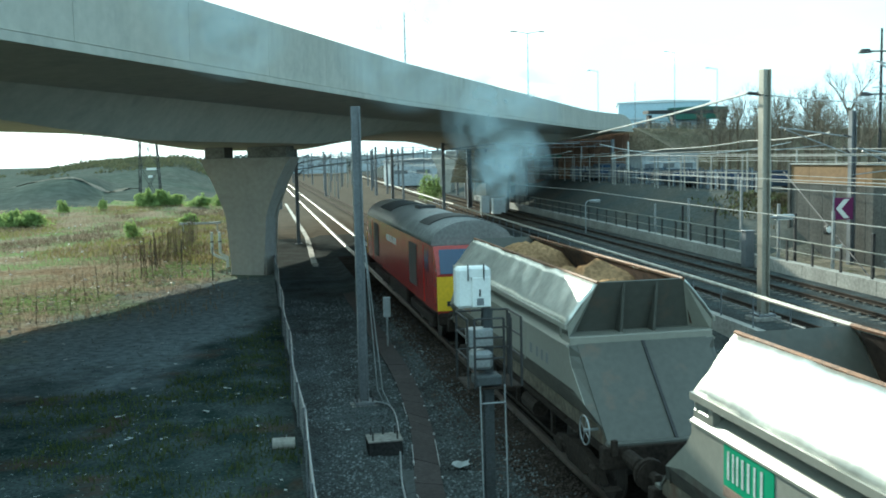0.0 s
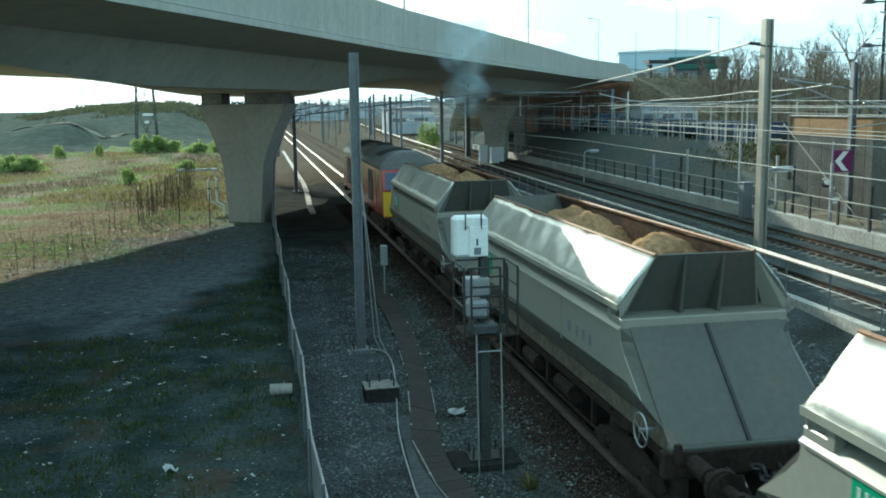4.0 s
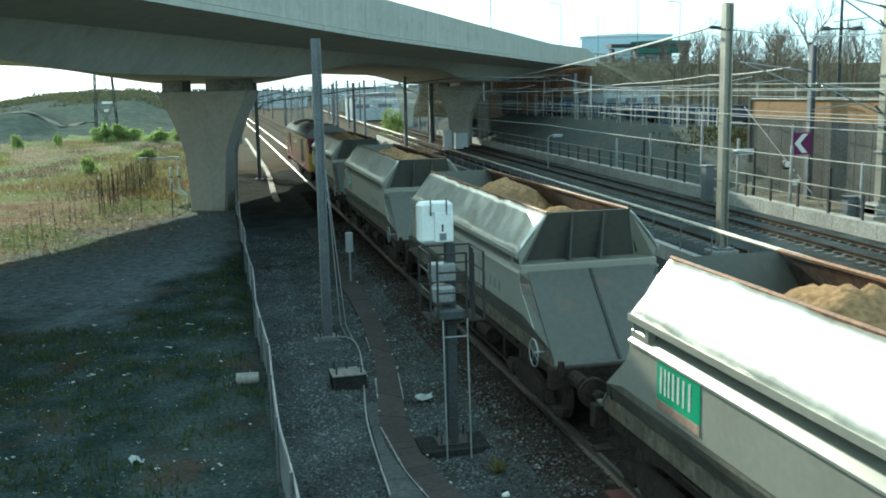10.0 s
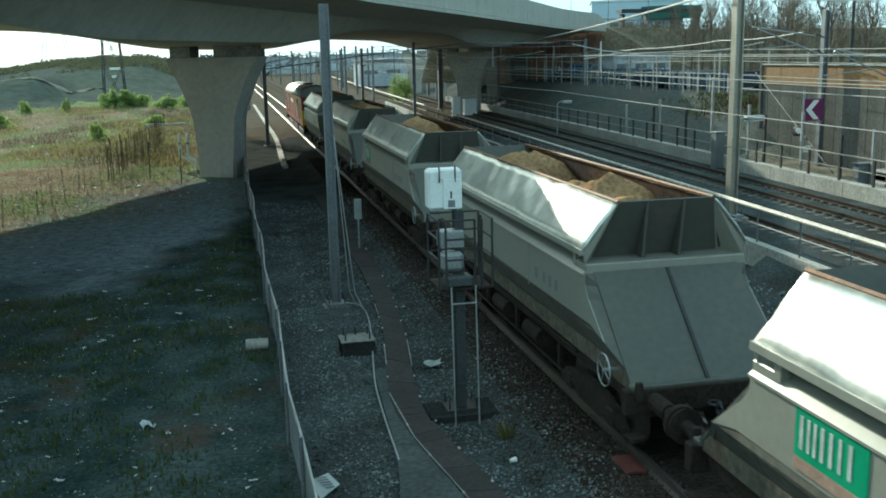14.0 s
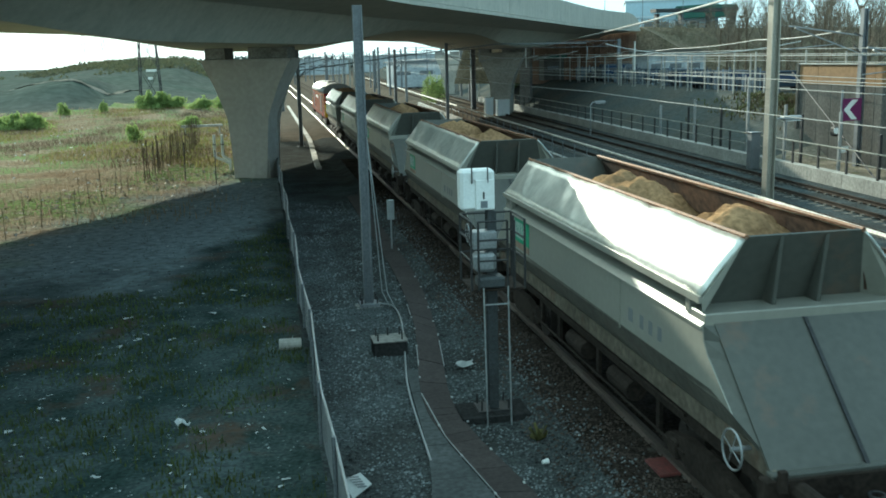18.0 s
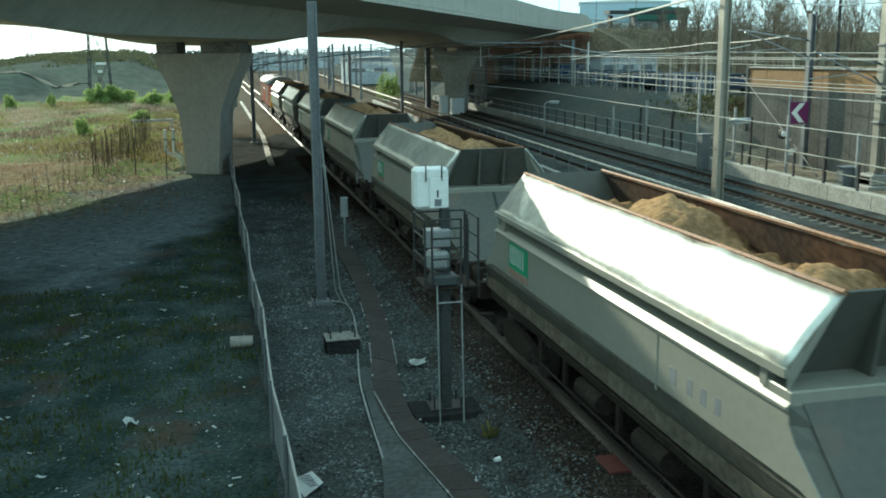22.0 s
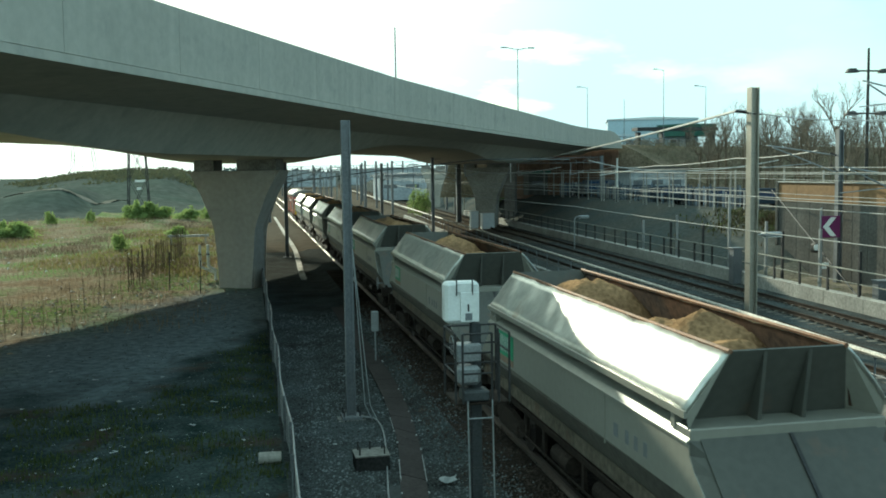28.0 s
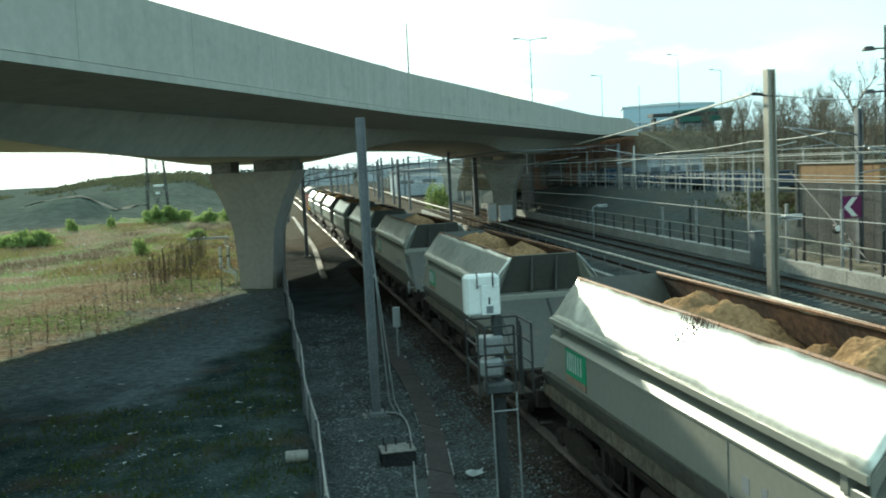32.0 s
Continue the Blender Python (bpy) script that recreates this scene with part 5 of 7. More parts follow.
# ---- litter, stones, tufts ----
pipe = thing("pipe_offcut", 0.3, 20.7, Z_G + 0.13, "short pale pipe offcut lying by the fence", "pipe")
bm = bmesh.new()
tube(bm, (-0.24, 0, 0), (0.24, -0.03, 0), 0.13, seg=14)
part("shell", bm, KERB, pipe)
card = thing("discarded_card", 1.05, 13.4, Z_G + 0.03, "creased white printed card lying on the ballast", "card")
bm = bmesh.new()
slab(bm, [(-0.21, 0.2, 0.0), (0.09, 0.36, 0.03), (0.21, -0.14, 0.06), (-0.1, -0.45, 0.0)], 0.012)
part("sheet", bm, PAPER, card)
bm = bmesh.new()
for k in range(5):
    box(bm, -0.12 + 0.03 * k, 0.05 + 0.02 * k, 0.16 - k * 0.09, 0.2 - k * 0.09, 0.045, 0.05)
part("print_bars", bm, GREY_BLUE, card, "grey bars of print")


def litter_mesh(seed):
    r = random.Random(seed)
    bm = bmesh.new()
    n = 3
    g = [[bm.verts.new(((i / n - 0.5) * r.uniform(0.8, 1.2), (j / n - 0.5) * r.uniform(0.5, 0.9), r.uniform(0, 0.35))) for i in range(n + 1)] for j in range(n + 1)]
    for j in range(n):
        for i in range(n):
            bm.faces.new((g[j][i], g[j][i + 1], g[j + 1][i + 1], g[j + 1][i]))
    me = bpy.data.meshes.new("litter")
    bm.to_mesh(me)
    bm.free()
    me.materials.append(PAPER)
    return me


lm = [litter_mesh(s) for s in range(5)]
for i in range(285):
    while True:
        x, yy = rng.uniform(-9.5, 0.5), rng.uniform(9, 46)
        if rng.random() < 0.25 + 0.75 * (yy < 28) and rng.random() < 0.45 + 0.55 * (x > -5):
            break
    if i > 215:
        x = rng.uniform(1.0, 4.6)
    if i > 262:
        x, yy = rng.uniform(4.3, 4.9), rng.uniform(10, 30)
    o = new("litter_scrap", rng.choice(lm))
    s = rng.choice((0.028, 0.032, 0.04, 0.04, 0.055, 0.075, 0.105)) * rng.uniform(0.8, 1.3) * (0.6 if x > 0.8 else 1.0)
    o.matrix_basis = pose(x, yy, ground_z(x, yy) + 0.01, 0, 0, rng.uniform(0, 360)) @ Matrix.Diagonal((s * rng.uniform(1.0, 2.0), s, s, 1))
    tagged(o, "scrap of pale windblown litter on the ground", "litter", "scattered litter")
lv, lf = [], []


def crumpled(x, yy, z, s):
    """One bent scrap for the joined far litter."""
    a = rng.uniform(0, 2 * math.pi)
    c, d = math.cos(a) * s, math.sin(a) * s
    b = len(lv)
    lv.extend([(x - c, yy - d, z), (x + d * 0.5, yy - c * 0.5, z + s * rng.uniform(0.2, 0.9)), (x + c, yy + d, z), (x - d * 0.5, yy + c * 0.5, z + s * rng.uniform(0.2, 0.9))])
    lf.extend([(b, b + 1, b + 3), (b + 1, b + 2, b + 3)])


for i in range(170):
    x, yy = spline([(-13, 33), (-9, 42), (-5, 50), (-2.5, 54)], rng.random())
    x, yy = x + rng.gauss(-1.5, 2.2), yy + rng.gauss(1.5, 2.5)
    crumpled(x, yy, ground_z(x, yy) + 0.02, rng.uniform(0.04, 0.16))
for i in range(90):
    x, yy = rng.uniform(-24, -3), rng.uniform(50, 105)
    crumpled(x, yy, ground_z(x, yy) + 0.12, rng.uniform(0.06, 0.2))
for i in range(420):
    x, yy = rng.uniform(-10, 0.55), 9 + 30 * rng.random()
    crumpled(x, yy, ground_z(x, yy) + 0.008, rng.uniform(0.012, 0.03))
me = bpy.data.meshes.new("far_litter")
me.from_pydata(lv, [], lf)
me.materials.append(PAPER)
tagged(new("far_litter", me), "small pale scraps of litter strewn over dirt and meadow", "litter", kind="stuff")
big = new("plastic_bag", lm[1])
big.matrix_basis = pose(-1.7, 16.6, ground_z(-1.7, 16.6) + 0.02, 0, 0, 40) @ Matrix.Diagonal((0.2, 0.26, 0.45, 1))
tagged(big, "crumpled white plastic bag on dark weedy dirt", "plastic bag")
bag2 = new("plastic_bag", lm[3])
bag2.matrix_basis = pose(3.75, 18.4, Z_G + 0.05, 0, 0, 10) @ Matrix.Diagonal((0.36, 0.25, 0.4, 1))
tagged(bag2, "torn white plastic sheet beside the board walkway", "plastic bag")

sv, sf = [], []


def stone(x, yy, z, s):
    b = len(sv)
    for dx, dy, dz in ((1, 0, 0), (0, 1, 0), (-1, 0, 0), (0, -1, 0), (0.2, 0.1, 0.9), (0, 0, -0.6)):
        sv.append((x + s * dx * rng.uniform(0.6, 1.3), yy + s * dy * rng.uniform(0.6, 1.3), z + s * dz * rng.uniform(0.6, 1.2)))
    for f in ((0, 1, 4), (1, 2, 4), (2, 3, 4), (3, 0, 4), (1, 0, 5), (2, 1, 5), (3, 2, 5), (0, 3, 5)):
        sf.append(tuple(b + k for k in f))


for i in range(26000):
    yy = 9 + 34 * rng.random() ** 1.8
    x = rng.uniform(0.85, 4.75) - 0.2 + abs(rng.gauss(0, 0.45))
    stone(x, yy, ground_z(x, yy) + 0.012, rng.uniform(0.012, 0.034))
for i in range(5000):
    yy = rng.uniform(9, 34)
    x = rng.uniform(8.2, 14.8)
    stone(x, yy, -0.74, rng.uniform(0.03, 0.06))
me = bpy.data.meshes.new("ballast_stones")
me.from_pydata(sv, [], sf)
yel = thing("yellow_weed", 4.15, 14.4, Z_G, "small yellow-green weed growing in the ballast", "plant")
bm = bmesh.new()
for k in range(26):
    a, h = k * 2.4, rng.uniform(0.08, 0.3)
    c, d = math.cos(a), math.sin(a)
    slab(bm, [(0, 0, 0), (d * 0.02, -c * 0.02, 0), (c * 0.13 + d * 0.03, d * 0.13 - c * 0.03, h), (c * 0.16, d * 0.16, h * 0.9)], 0.003)
part("leaves", bm, leafy(mat("yellow_leaf", (0.22, 0.21, 0.085), 0.7, 0, 0.2, 4, 20, 0)), yel)
def each_stone(m, lo, hi):
    """Gives every stone of a joined heap its own brightness."""
    n, l = m.node_tree.nodes, m.node_tree.links
    b = n["Principled BSDF"]
    old = b.inputs["Base Color"].links[0].from_socket
    geo = n.new("ShaderNodeNewGeometry")
    mr = n.new("ShaderNodeMapRange")
    mr.inputs["To Min"].default_value, mr.inputs["To Max"].default_value = lo, hi
    hs = n.new("ShaderNodeHueSaturation")
    l.new(geo.outputs["Random Per Island"], mr.inputs["Value"])
    l.new(mr.outputs["Result"], hs.inputs["Value"])
    l.new(old, hs.inputs["Color"])
    l.new(hs.outputs["Color"], b.inputs["Base Color"])
    return m


STONE = mat("ballast_stone", (0.155, 0.172, 0.178), 0.95, 0, 0.5, 1.2, 20, 0.3, col2=(0.062, 0.065, 0.066), coords="World")
me.materials.append(each_stone(STONE, 0.45, 1.75))
tagged(new("ballast_stones", me), "loose grey crushed-stone ballast beside the track", "ballast", kind="stuff")


sv, sf = [], []
for i in range(9000):
    yy = 9 + 40 * rng.random() ** 1.5
    x = rng.uniform(-10, 0.6)
    stone(x, yy, ground_z(x, yy) + 0.004, rng.uniform(0.01, 0.03) * (1.6 if rng.random() < 0.06 else 1.0))
me = bpy.data.meshes.new("dirt_stones")
me.from_pydata(sv, [], sf)
me.materials.append(each_stone(mat("dirty_stone", (0.12, 0.14, 0.14), 0.95, 0, 0.4, 1.2, 20, 0.3, col2=(0.06, 0.07, 0.066), coords="World"), 0.4, 2.0))
tagged(new("dirt_stones", me), "grey stones and crumbs scattered over the weedy dirt", "stones", kind="stuff")
sv, sf = [], []
for i in range(9000):
    yy = 9 + 36 * rng.random() ** 1.5
    x = 4.0 + 2.0 * rng.random() ** 0.8
    stone(x, yy, ground_z(x, yy) + 0.01, rng.uniform(0.014, 0.036))
me = bpy.data.meshes.new("oily_stones")
me.from_pydata(sv, [], sf)
me.materials.append(mat("oily_stone", (0.10, 0.078, 0.065), 0.9, 0, 0.4, 1.5, 20, 0.3, col2=(0.05, 0.04, 0.034), coords="World"))
tagged(new("oily_stones", me), "brown oil-stained ballast stones along the rail", "ballast", kind="stuff")


def blades(name, count, place, h0, h1, spread, mtl, label, per=6, wide=0.012, droop=0.5):
    bv, bf = [], []
    for i in range(count):
        x, yy = place()
        z = ground_z(x, yy) - 0.02
        for k in range(per):
            a, h = rng.uniform(0, 2 * math.pi), rng.uniform(h0, h1)
            ox, oy = rng.gauss(0, spread), rng.gauss(0, spread)
            w = wide * rng.uniform(0.7, 1.4)
            dx, dy = math.cos(a), math.sin(a)
            lean = rng.uniform(0.1, droop) * h
            b = len(bv)
            bx, by = x + ox, yy + oy
            bv.extend([(bx - dy * w, by + dx * w, z), (bx + dy * w, by - dx * w, z), (bx + dx * lean * 0.4 + dy * w * 0.7, by + dy * lean * 0.4 - dx * w * 0.7, z + h * 0.6), (bx + dx * lean * 0.4 - dy * w * 0.7, by + dy * lean * 0.4 + dx * w * 0.7, z + h * 0.6), (bx + dx * lean, by + dy * lean, z + h)])
            bf.extend([(b, b + 1, b + 2, b + 3), (b + 3, b + 2, b + 4)])
    m = bpy.data.meshes.new(name)
    m.from_pydata(bv, [], bf)
    m.materials.append(mtl)
    return tagged(new(name, m), label, "grass", kind="stuff")


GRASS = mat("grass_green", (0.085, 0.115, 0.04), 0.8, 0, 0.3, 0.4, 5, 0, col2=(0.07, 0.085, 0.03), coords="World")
# lighter copy for the sunlit meadow: some sun is in its colour
GRASS_LIT = leafy(mat("sunlit_grass", (0.17, 0.19, 0.06), 0.8, 0, 0.3, 0.2, 5, 0, col2=(0.18, 0.14, 0.075), coords="World"), 0.5)
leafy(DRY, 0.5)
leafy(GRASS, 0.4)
def weedy():
    """Weeds keep to the dirt and off the gravel sweep."""
    while True:
        x, yy = rng.uniform(-9, 0.55), 9 + 38 * rng.random() ** 1.3
        if yy < 27 + max(0.0, 3.2 * x + 9.6) + 5 * noise.noise((x * 0.4, yy * 0.4, 6.0)) and noise.noise((x * 0.7, yy * 0.5, 1.5)) > -0.12:
            return x, yy


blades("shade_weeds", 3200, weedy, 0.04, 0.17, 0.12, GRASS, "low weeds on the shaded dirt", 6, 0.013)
blades("dry_weeds", 3800, lambda: (rng.uniform(-42, -2.5), rng.uniform(40, 140)), 0.1, 0.5, 0.9, DRY, "dry brown stalks across the meadow", 7, 0.022, 0.8)
def patchy():
    """Green comes in patches across the meadow."""
    while True:
        x, yy = rng.uniform(-45, -3), 44 + 98 * rng.random() ** 1.3
        if noise.noise((x * 0.09, yy * 0.045, 2.2)) > 0.12 - 0.1 * (x < -14):
            return x, yy


def thicket():
    """Dead weeds stand in dark drifts."""
    while True:
        x, yy = rng.uniform(-40, -3), 46 + 90 * rng.random()
        if noise.noise((x * 0.16, yy * 0.07, 7.7)) > 0.2:
            return x, yy


blades("dead_weeds", 1200, thicket, 0.15, 0.5, 0.7, leafy(mat("dead_weed_stalks", (0.15, 0.115, 0.08), 0.9, 0, 0.3, 0.6, 5, 0, coords="World"), 0.3), "dark drifts of dead weeds in the meadow", 8, 0.022, 1.6)
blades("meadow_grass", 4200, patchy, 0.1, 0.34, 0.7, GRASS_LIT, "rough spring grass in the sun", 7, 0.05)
blades("bank_brambles", 520, lambda: (right_x(30.6, 56) + rng.gauss(0, 0.9), 50.5 + abs(rng.gauss(0, 5.5))), 0.08, 0.35, 0.5, mat("bramble", (0.13, 0.15, 0.06), 0.85, 0, 0.3, 0.5, 5, 0, col2=(0.09, 0.07, 0.04), coords="World"), "dark brambles on the embankment", 7, 0.05, 0.8)


def bush(x, yy, r, h, n, mtl, label):
    root = thing("bush", x, yy, ground_z(x, yy) - 0.05, label, "bush", "bushes")
    bv, bf = [], []
    for i in range(n):
        a, e = rng.uniform(0, 2 * math.pi), rng.random() ** 0.6
        lump = 0.7 + 0.6 * noise.noise((math.cos(a) * 1.7 + x, math.sin(a) * 1.7, e * 2))
        rr = r * lump * math.sqrt(max(0.02, 1 - (e * 0.95) ** 2)) * rng.uniform(0.55, 1.05)
        c = Vector((rr * math.cos(a), rr * math.sin(a), 0.12 + h * e * lump))
        u = Vector((rng.gauss(0, 1), rng.gauss(0, 1), rng.gauss(0, 1.5))).normalized() * r * 0.12
        v = u.orthogonal().normalized() * r * 0.03
        b = len(bv)
        bv.extend([tuple(c - u), tuple(c + v), tuple(c + u), tuple(c - v)])
        bf.append((b, b + 1, b + 2, b + 3))
    m = bpy.data.meshes.new("foliage")
    m.from_pydata(bv, [], bf)
    m.materials.append(mtl)
    f = new("foliage", m)
    f.parent = root
    f["kind"] = "stuff"
    for k in range(5):
        a = k * 1.3
        bm = bmesh.new()
        tube(bm, (0, 0, 0), (r * 0.5 * math.cos(a), r * 0.5 * math.sin(a), h * 0.7), 0.03, 0.01, seg=5)
        part("stem", bm, TRUNK, root)


LEAF_LIT = leafy(mat("bush_leaf", (0.30, 0.385, 0.145), 0.75, 0, 0.4, 0.8, 5, 0, coords="World", col2=(0.22, 0.30, 0.10)), 0.6)
for x, yy, r, h in ((-14.6, 139, 3.2, 2.6), (-12.2, 140, 2.4, 1.7), (-5.0, 140, 2.2, 2.0), (-8.0, 134, 2.2, 1.6), (-23.8, 105, 2.8, 1.7), (-26, 107, 2.6, 1.4), (-25.3, 133, 1.2, 1.9), (-20.5, 134, 0.9, 1.6), (-10.6, 84, 1.0, 1.5), (-7.0, 100, 1.4, 1.1), (22.2, 128, 1.3, 4.2), (24.4, 134, 1.6, 3.6), (33.6, 128, 1.8, 3.4)):
    bush(x, yy, r, h, 1400, LEAF_LIT, "bright green bush in the dry meadow" if x < 0 else "yellow-green shrub beside the far tracks")

# field fence: uneven slim posts and wires
ff = thing("field_fence", 0, 0, 0, "leaning slim posts and wires of an old field fence", "fence", kind="structure")
FL = [(-15, 27), (-11.5, 33), (-9.0, 40), (-7.6, 47), (-6.6, 54), (-5.9, 62), (-5.4, 70), (-5.0, 78)]
k = 0.02
while k < 1:
    x, yy = spline(FL, k)
    dense = k > 0.57
    h = rng.uniform(1.7, 2.3) if dense else rng.uniform(0.8, 1.6)
    r = rng.uniform(0.018, 0.036) if dense else rng.uniform(0.010, 0.022)
    lx, ly = rng.uniform(-0.12, 0.12), rng.uniform(-0.12, 0.12)
    bm = bmesh.new()
    tube(bm, (x, yy, ground_z(x, yy) - 0.2), (x + lx, yy + ly, ground_z(x, yy) + h), r, r * 0.8, seg=6)
    part("post", bm, TRUNK, ff)
    k += rng.uniform(0.005, 0.013) if dense else rng.uniform(0.012, 0.04)
for z in (0.5, 1.1, 1.8):
    bm = bmesh.new()
    for i in range(16, 28):
        p, q = spline(FL, i / 28), spline(FL, (i + 1) / 28)
        tube(bm, (p[0], p[1], Z_G + z), (q[0], q[1], Z_G + z), 0.012, seg=4)
    part("rail", bm, TRUNK, ff)
for x, yy, h in ((-4.3, 53.5, 2.2), (-2.6, 51.6, 1.9)):
    sp = thing("lone_post", x, yy, Z_G - 0.1, "thin leaning dark post at the field's edge", "post", "lone posts")
    bm = bmesh.new()
    tube(bm, (0, 0, 0), (0.05, 0, h), 0.03, seg=6)
    part("stem", bm, DARK_STEEL, sp)
bar_t = thing("trestle_barrier", -5.3, 88, Z_G, "low pale trestle barrier beyond the fence", "barrier")
part("bar", cbox(-1.8, 1.8, -0.06, 0.06, 0.75, 0.95), GALV, bar_t)
for dx in (-1.5, 1.5):
    part("leg", cbox(dx - 0.05, dx + 0.05, -0.05, 0.05, -0.1, 0.75), GALV, bar_t)
for x, run in ((-2.89, 0.87), (-2.43, 0.42)):
    hp = thing("bent_pipe", x, 58.4, Z_G, "white bent pipe rising beside the pier", "pipe", "bent pipes")
    bm = bmesh.new()
    tube(bm, (0, 0, 0.86), (0, 0, 2.12), 0.085, seg=10)
    tube(bm, (0, 0, 0.90), (0.07, -0.01, 0.76), 0.085, seg=10)
    tube(bm, (0.05, -0.01, 0.79), (run, -0.1, 0.76 - 0.41 * run), 0.085, seg=10)
    tube(bm, (run - 0.02, -0.1, 0.79 - 0.41 * run), (run, -0.1, -0.1), 0.08, seg=10)
    part("pipe", bm, WHITE, hp)
    bm = bmesh.new()
    tube(bm, (0, 0, 1.50), (0, 0, 1.58), 0.10, seg=10)
    part("collar", bm, DARK_STEEL, hp, "dark pipe collar")

def trough_x(y):
    return 3.05 + 0.55 * ease((y - 54) / 27)


# concrete cable trough that carries on from the boards
trough = thing("cable_trough", 0, 0, 0, "pale concrete cable trough with loose lids beside the track", "cable trough", kind="structure")
lid_me = bpy.data.meshes.new("trough_lid")
bm = cbox(-0.17, 0.17, -0.49, 0.49, 0.0, 0.05, 0.01)
bm.to_mesh(lid_me)
bm.free()
lid_me.materials.append(TROUGH)
for i in range(82):
    y = 57.0 + i
    lid = new("lid", lid_me)
    lid.parent = trough
    lid.matrix_basis = pose(trough_x(y) + rng.uniform(-0.015, 0.015), y, Z_G + 0.06 + rng.uniform(0, 0.012), rz=rng.uniform(-1.2, 1.2))
bm = bmesh.new()
for i in range(41):
    x = trough_x(57.5 + 2 * i)
    box(bm, x - 0.14, x + 0.14, 56.5 + 2 * i, 58.5 + 2 * i, Z_G - 0.1, Z_G + 0.06)
part("channel", bm, KERB, trough)


sv, sf = [], []
for i in range(2600):
    x, yy = spline([(-16, 33), (-11, 42), (-6, 50), (-2.6, 57), (-2.6, 64)], rng.random())
    x, yy = x + rng.gauss(-0.8, 1.6), yy + rng.gauss(1.0, 2.4)
    if x < -1.9:
        stone(x, yy, ground_z(x, yy) - 0.01, rng.choice((0.03, 0.05, 0.05, 0.09, 0.14)) * rng.uniform(0.7, 1.3))
sv = [(a, b, ground_z(a, b) + (c - ground_z(a, b)) * 0.4) for a, b, c in sv]
me = bpy.data.meshes.new("rubble")
me.from_pydata(sv, [], sf)
me.materials.append(mat("pale_rubble", (0.55, 0.48, 0.40), 0.95, 0, 0.4, 0.9, 12, 0.3, col2=(0.33, 0.26, 0.19), coords="World"))
tagged(new("rubble", me), "pale broken rubble and clods along the field's edge", "rubble", kind="stuff")
# sandy path along the crest of the bare bank
hp_v, hp_f = [], []
CREST = [(-62, 166), (-50, 164), (-39, 165), (-33, 164), (-28.4, 163), (-25.5, 168), (-23, 174), (-20.5, 176)]
for i in range(61):
    x, yy = spline(CREST, i / 60)
    x2, y2 = spline(CREST, min(1, i / 60 + 0.01))
    x3, y3 = spline(CREST, max(0, i / 60 - 0.01))
    d = Vector((x2 - x3, y2 - y3)).normalized()
    for o, up in ((-1.7, 0.10), (-0.85, 0.14), (0.0, 0.10)):
        px, py = x - d.y * o, yy + d.x * o
        hp_v.append((px, py, ground_z(px, py) + up))
    if i:
        b = 3 * i
        hp_f.extend([(b - 3, b - 2, b + 1, b), (b - 2, b - 1, b + 2, b + 1)])
me = bpy.data.meshes.new("dirt_path")
me.from_pydata(hp_v, [], hp_f)
me.materials.append(mat("sandy_path", (0.225, 0.21, 0.175), 0.95, 0, 0.3, 0.3, 2, 0.3, coords="World"))
tagged(new("dirt_path", me), "pale sandy path along the crest of the bank", "path", kind="structure")
hs_v, hs_f = [], []
for i in range(24000):
    x, yy = rng.uniform(-95, -6), rng.uniform(215, 330)
    if noise.noise((x * 0.06, yy * 0.03, 5.0)) < -0.12 + 0.1 * rng.random():
        continue
    z = ground_z(x, yy) + rng.random() ** 2 * (0.9 + 0.9 * noise.noise((x * 0.2, yy * 0.1, 1.0)))
    u = Vector((rng.gauss(0, 1), rng.gauss(0, 1), rng.gauss(0, 1.0))).normalized() * rng.uniform(0.25, 0.6)
    v = u.orthogonal().normalized() * 0.2
    b = len(hs_v)
    c = Vector((x, yy, z))
    hs_v.extend([tuple(c - u), tuple(c + v), tuple(c + u), tuple(c - v)])
    hs_f.append((b, b + 1, b + 2, b + 3))
me = bpy.data.meshes.new("hill_scrub")
me.from_pydata(hs_v, [], hs_f)
me.materials.append(leafy(mat("hill_scrub_leaf", (0.115, 0.125, 0.068), 0.9, 0, 0.3, 0.1, 3, 0, col2=(0.09, 0.095, 0.06), coords="World"), 0.35))
tagged(new("hill_scrub", me), "low olive scrub over the hilltop", "scrub", kind="stuff")
tl_v, tl_f = [], []
for i in range(3000):
    x, yy = rng.uniform(-60, 260), rng.uniform(620, 660)
    z = 0.5 + 9.5 * rng.random() * (0.75 + 0.5 * noise.noise((x * 0.03, 0, 1)))
    u = Vector((rng.gauss(0, 1), rng.gauss(0, 1), rng.gauss(0, 1.0))).normalized() * rng.uniform(1.5, 3.2)
    v = u.orthogonal().normalized() * 1.2
    b = len(tl_v)
    c = Vector((x, yy, z))
    tl_v.extend([tuple(c - u), tuple(c + v), tuple(c + u), tuple(c - v)])
    tl_f.append((b, b + 1, b + 2, b + 3))
me = bpy.data.meshes.new("far_trees")
me.from_pydata(tl_v, [], tl_f)
me.materials.append(mat("far_foliage", (0.10, 0.12, 0.11), 0.95, 0, 0.3, 0.05, 1, 0, coords="World"))
tagged(new("far_trees", me), "hazy grey-green belt of distant trees", "trees", kind="stuff")


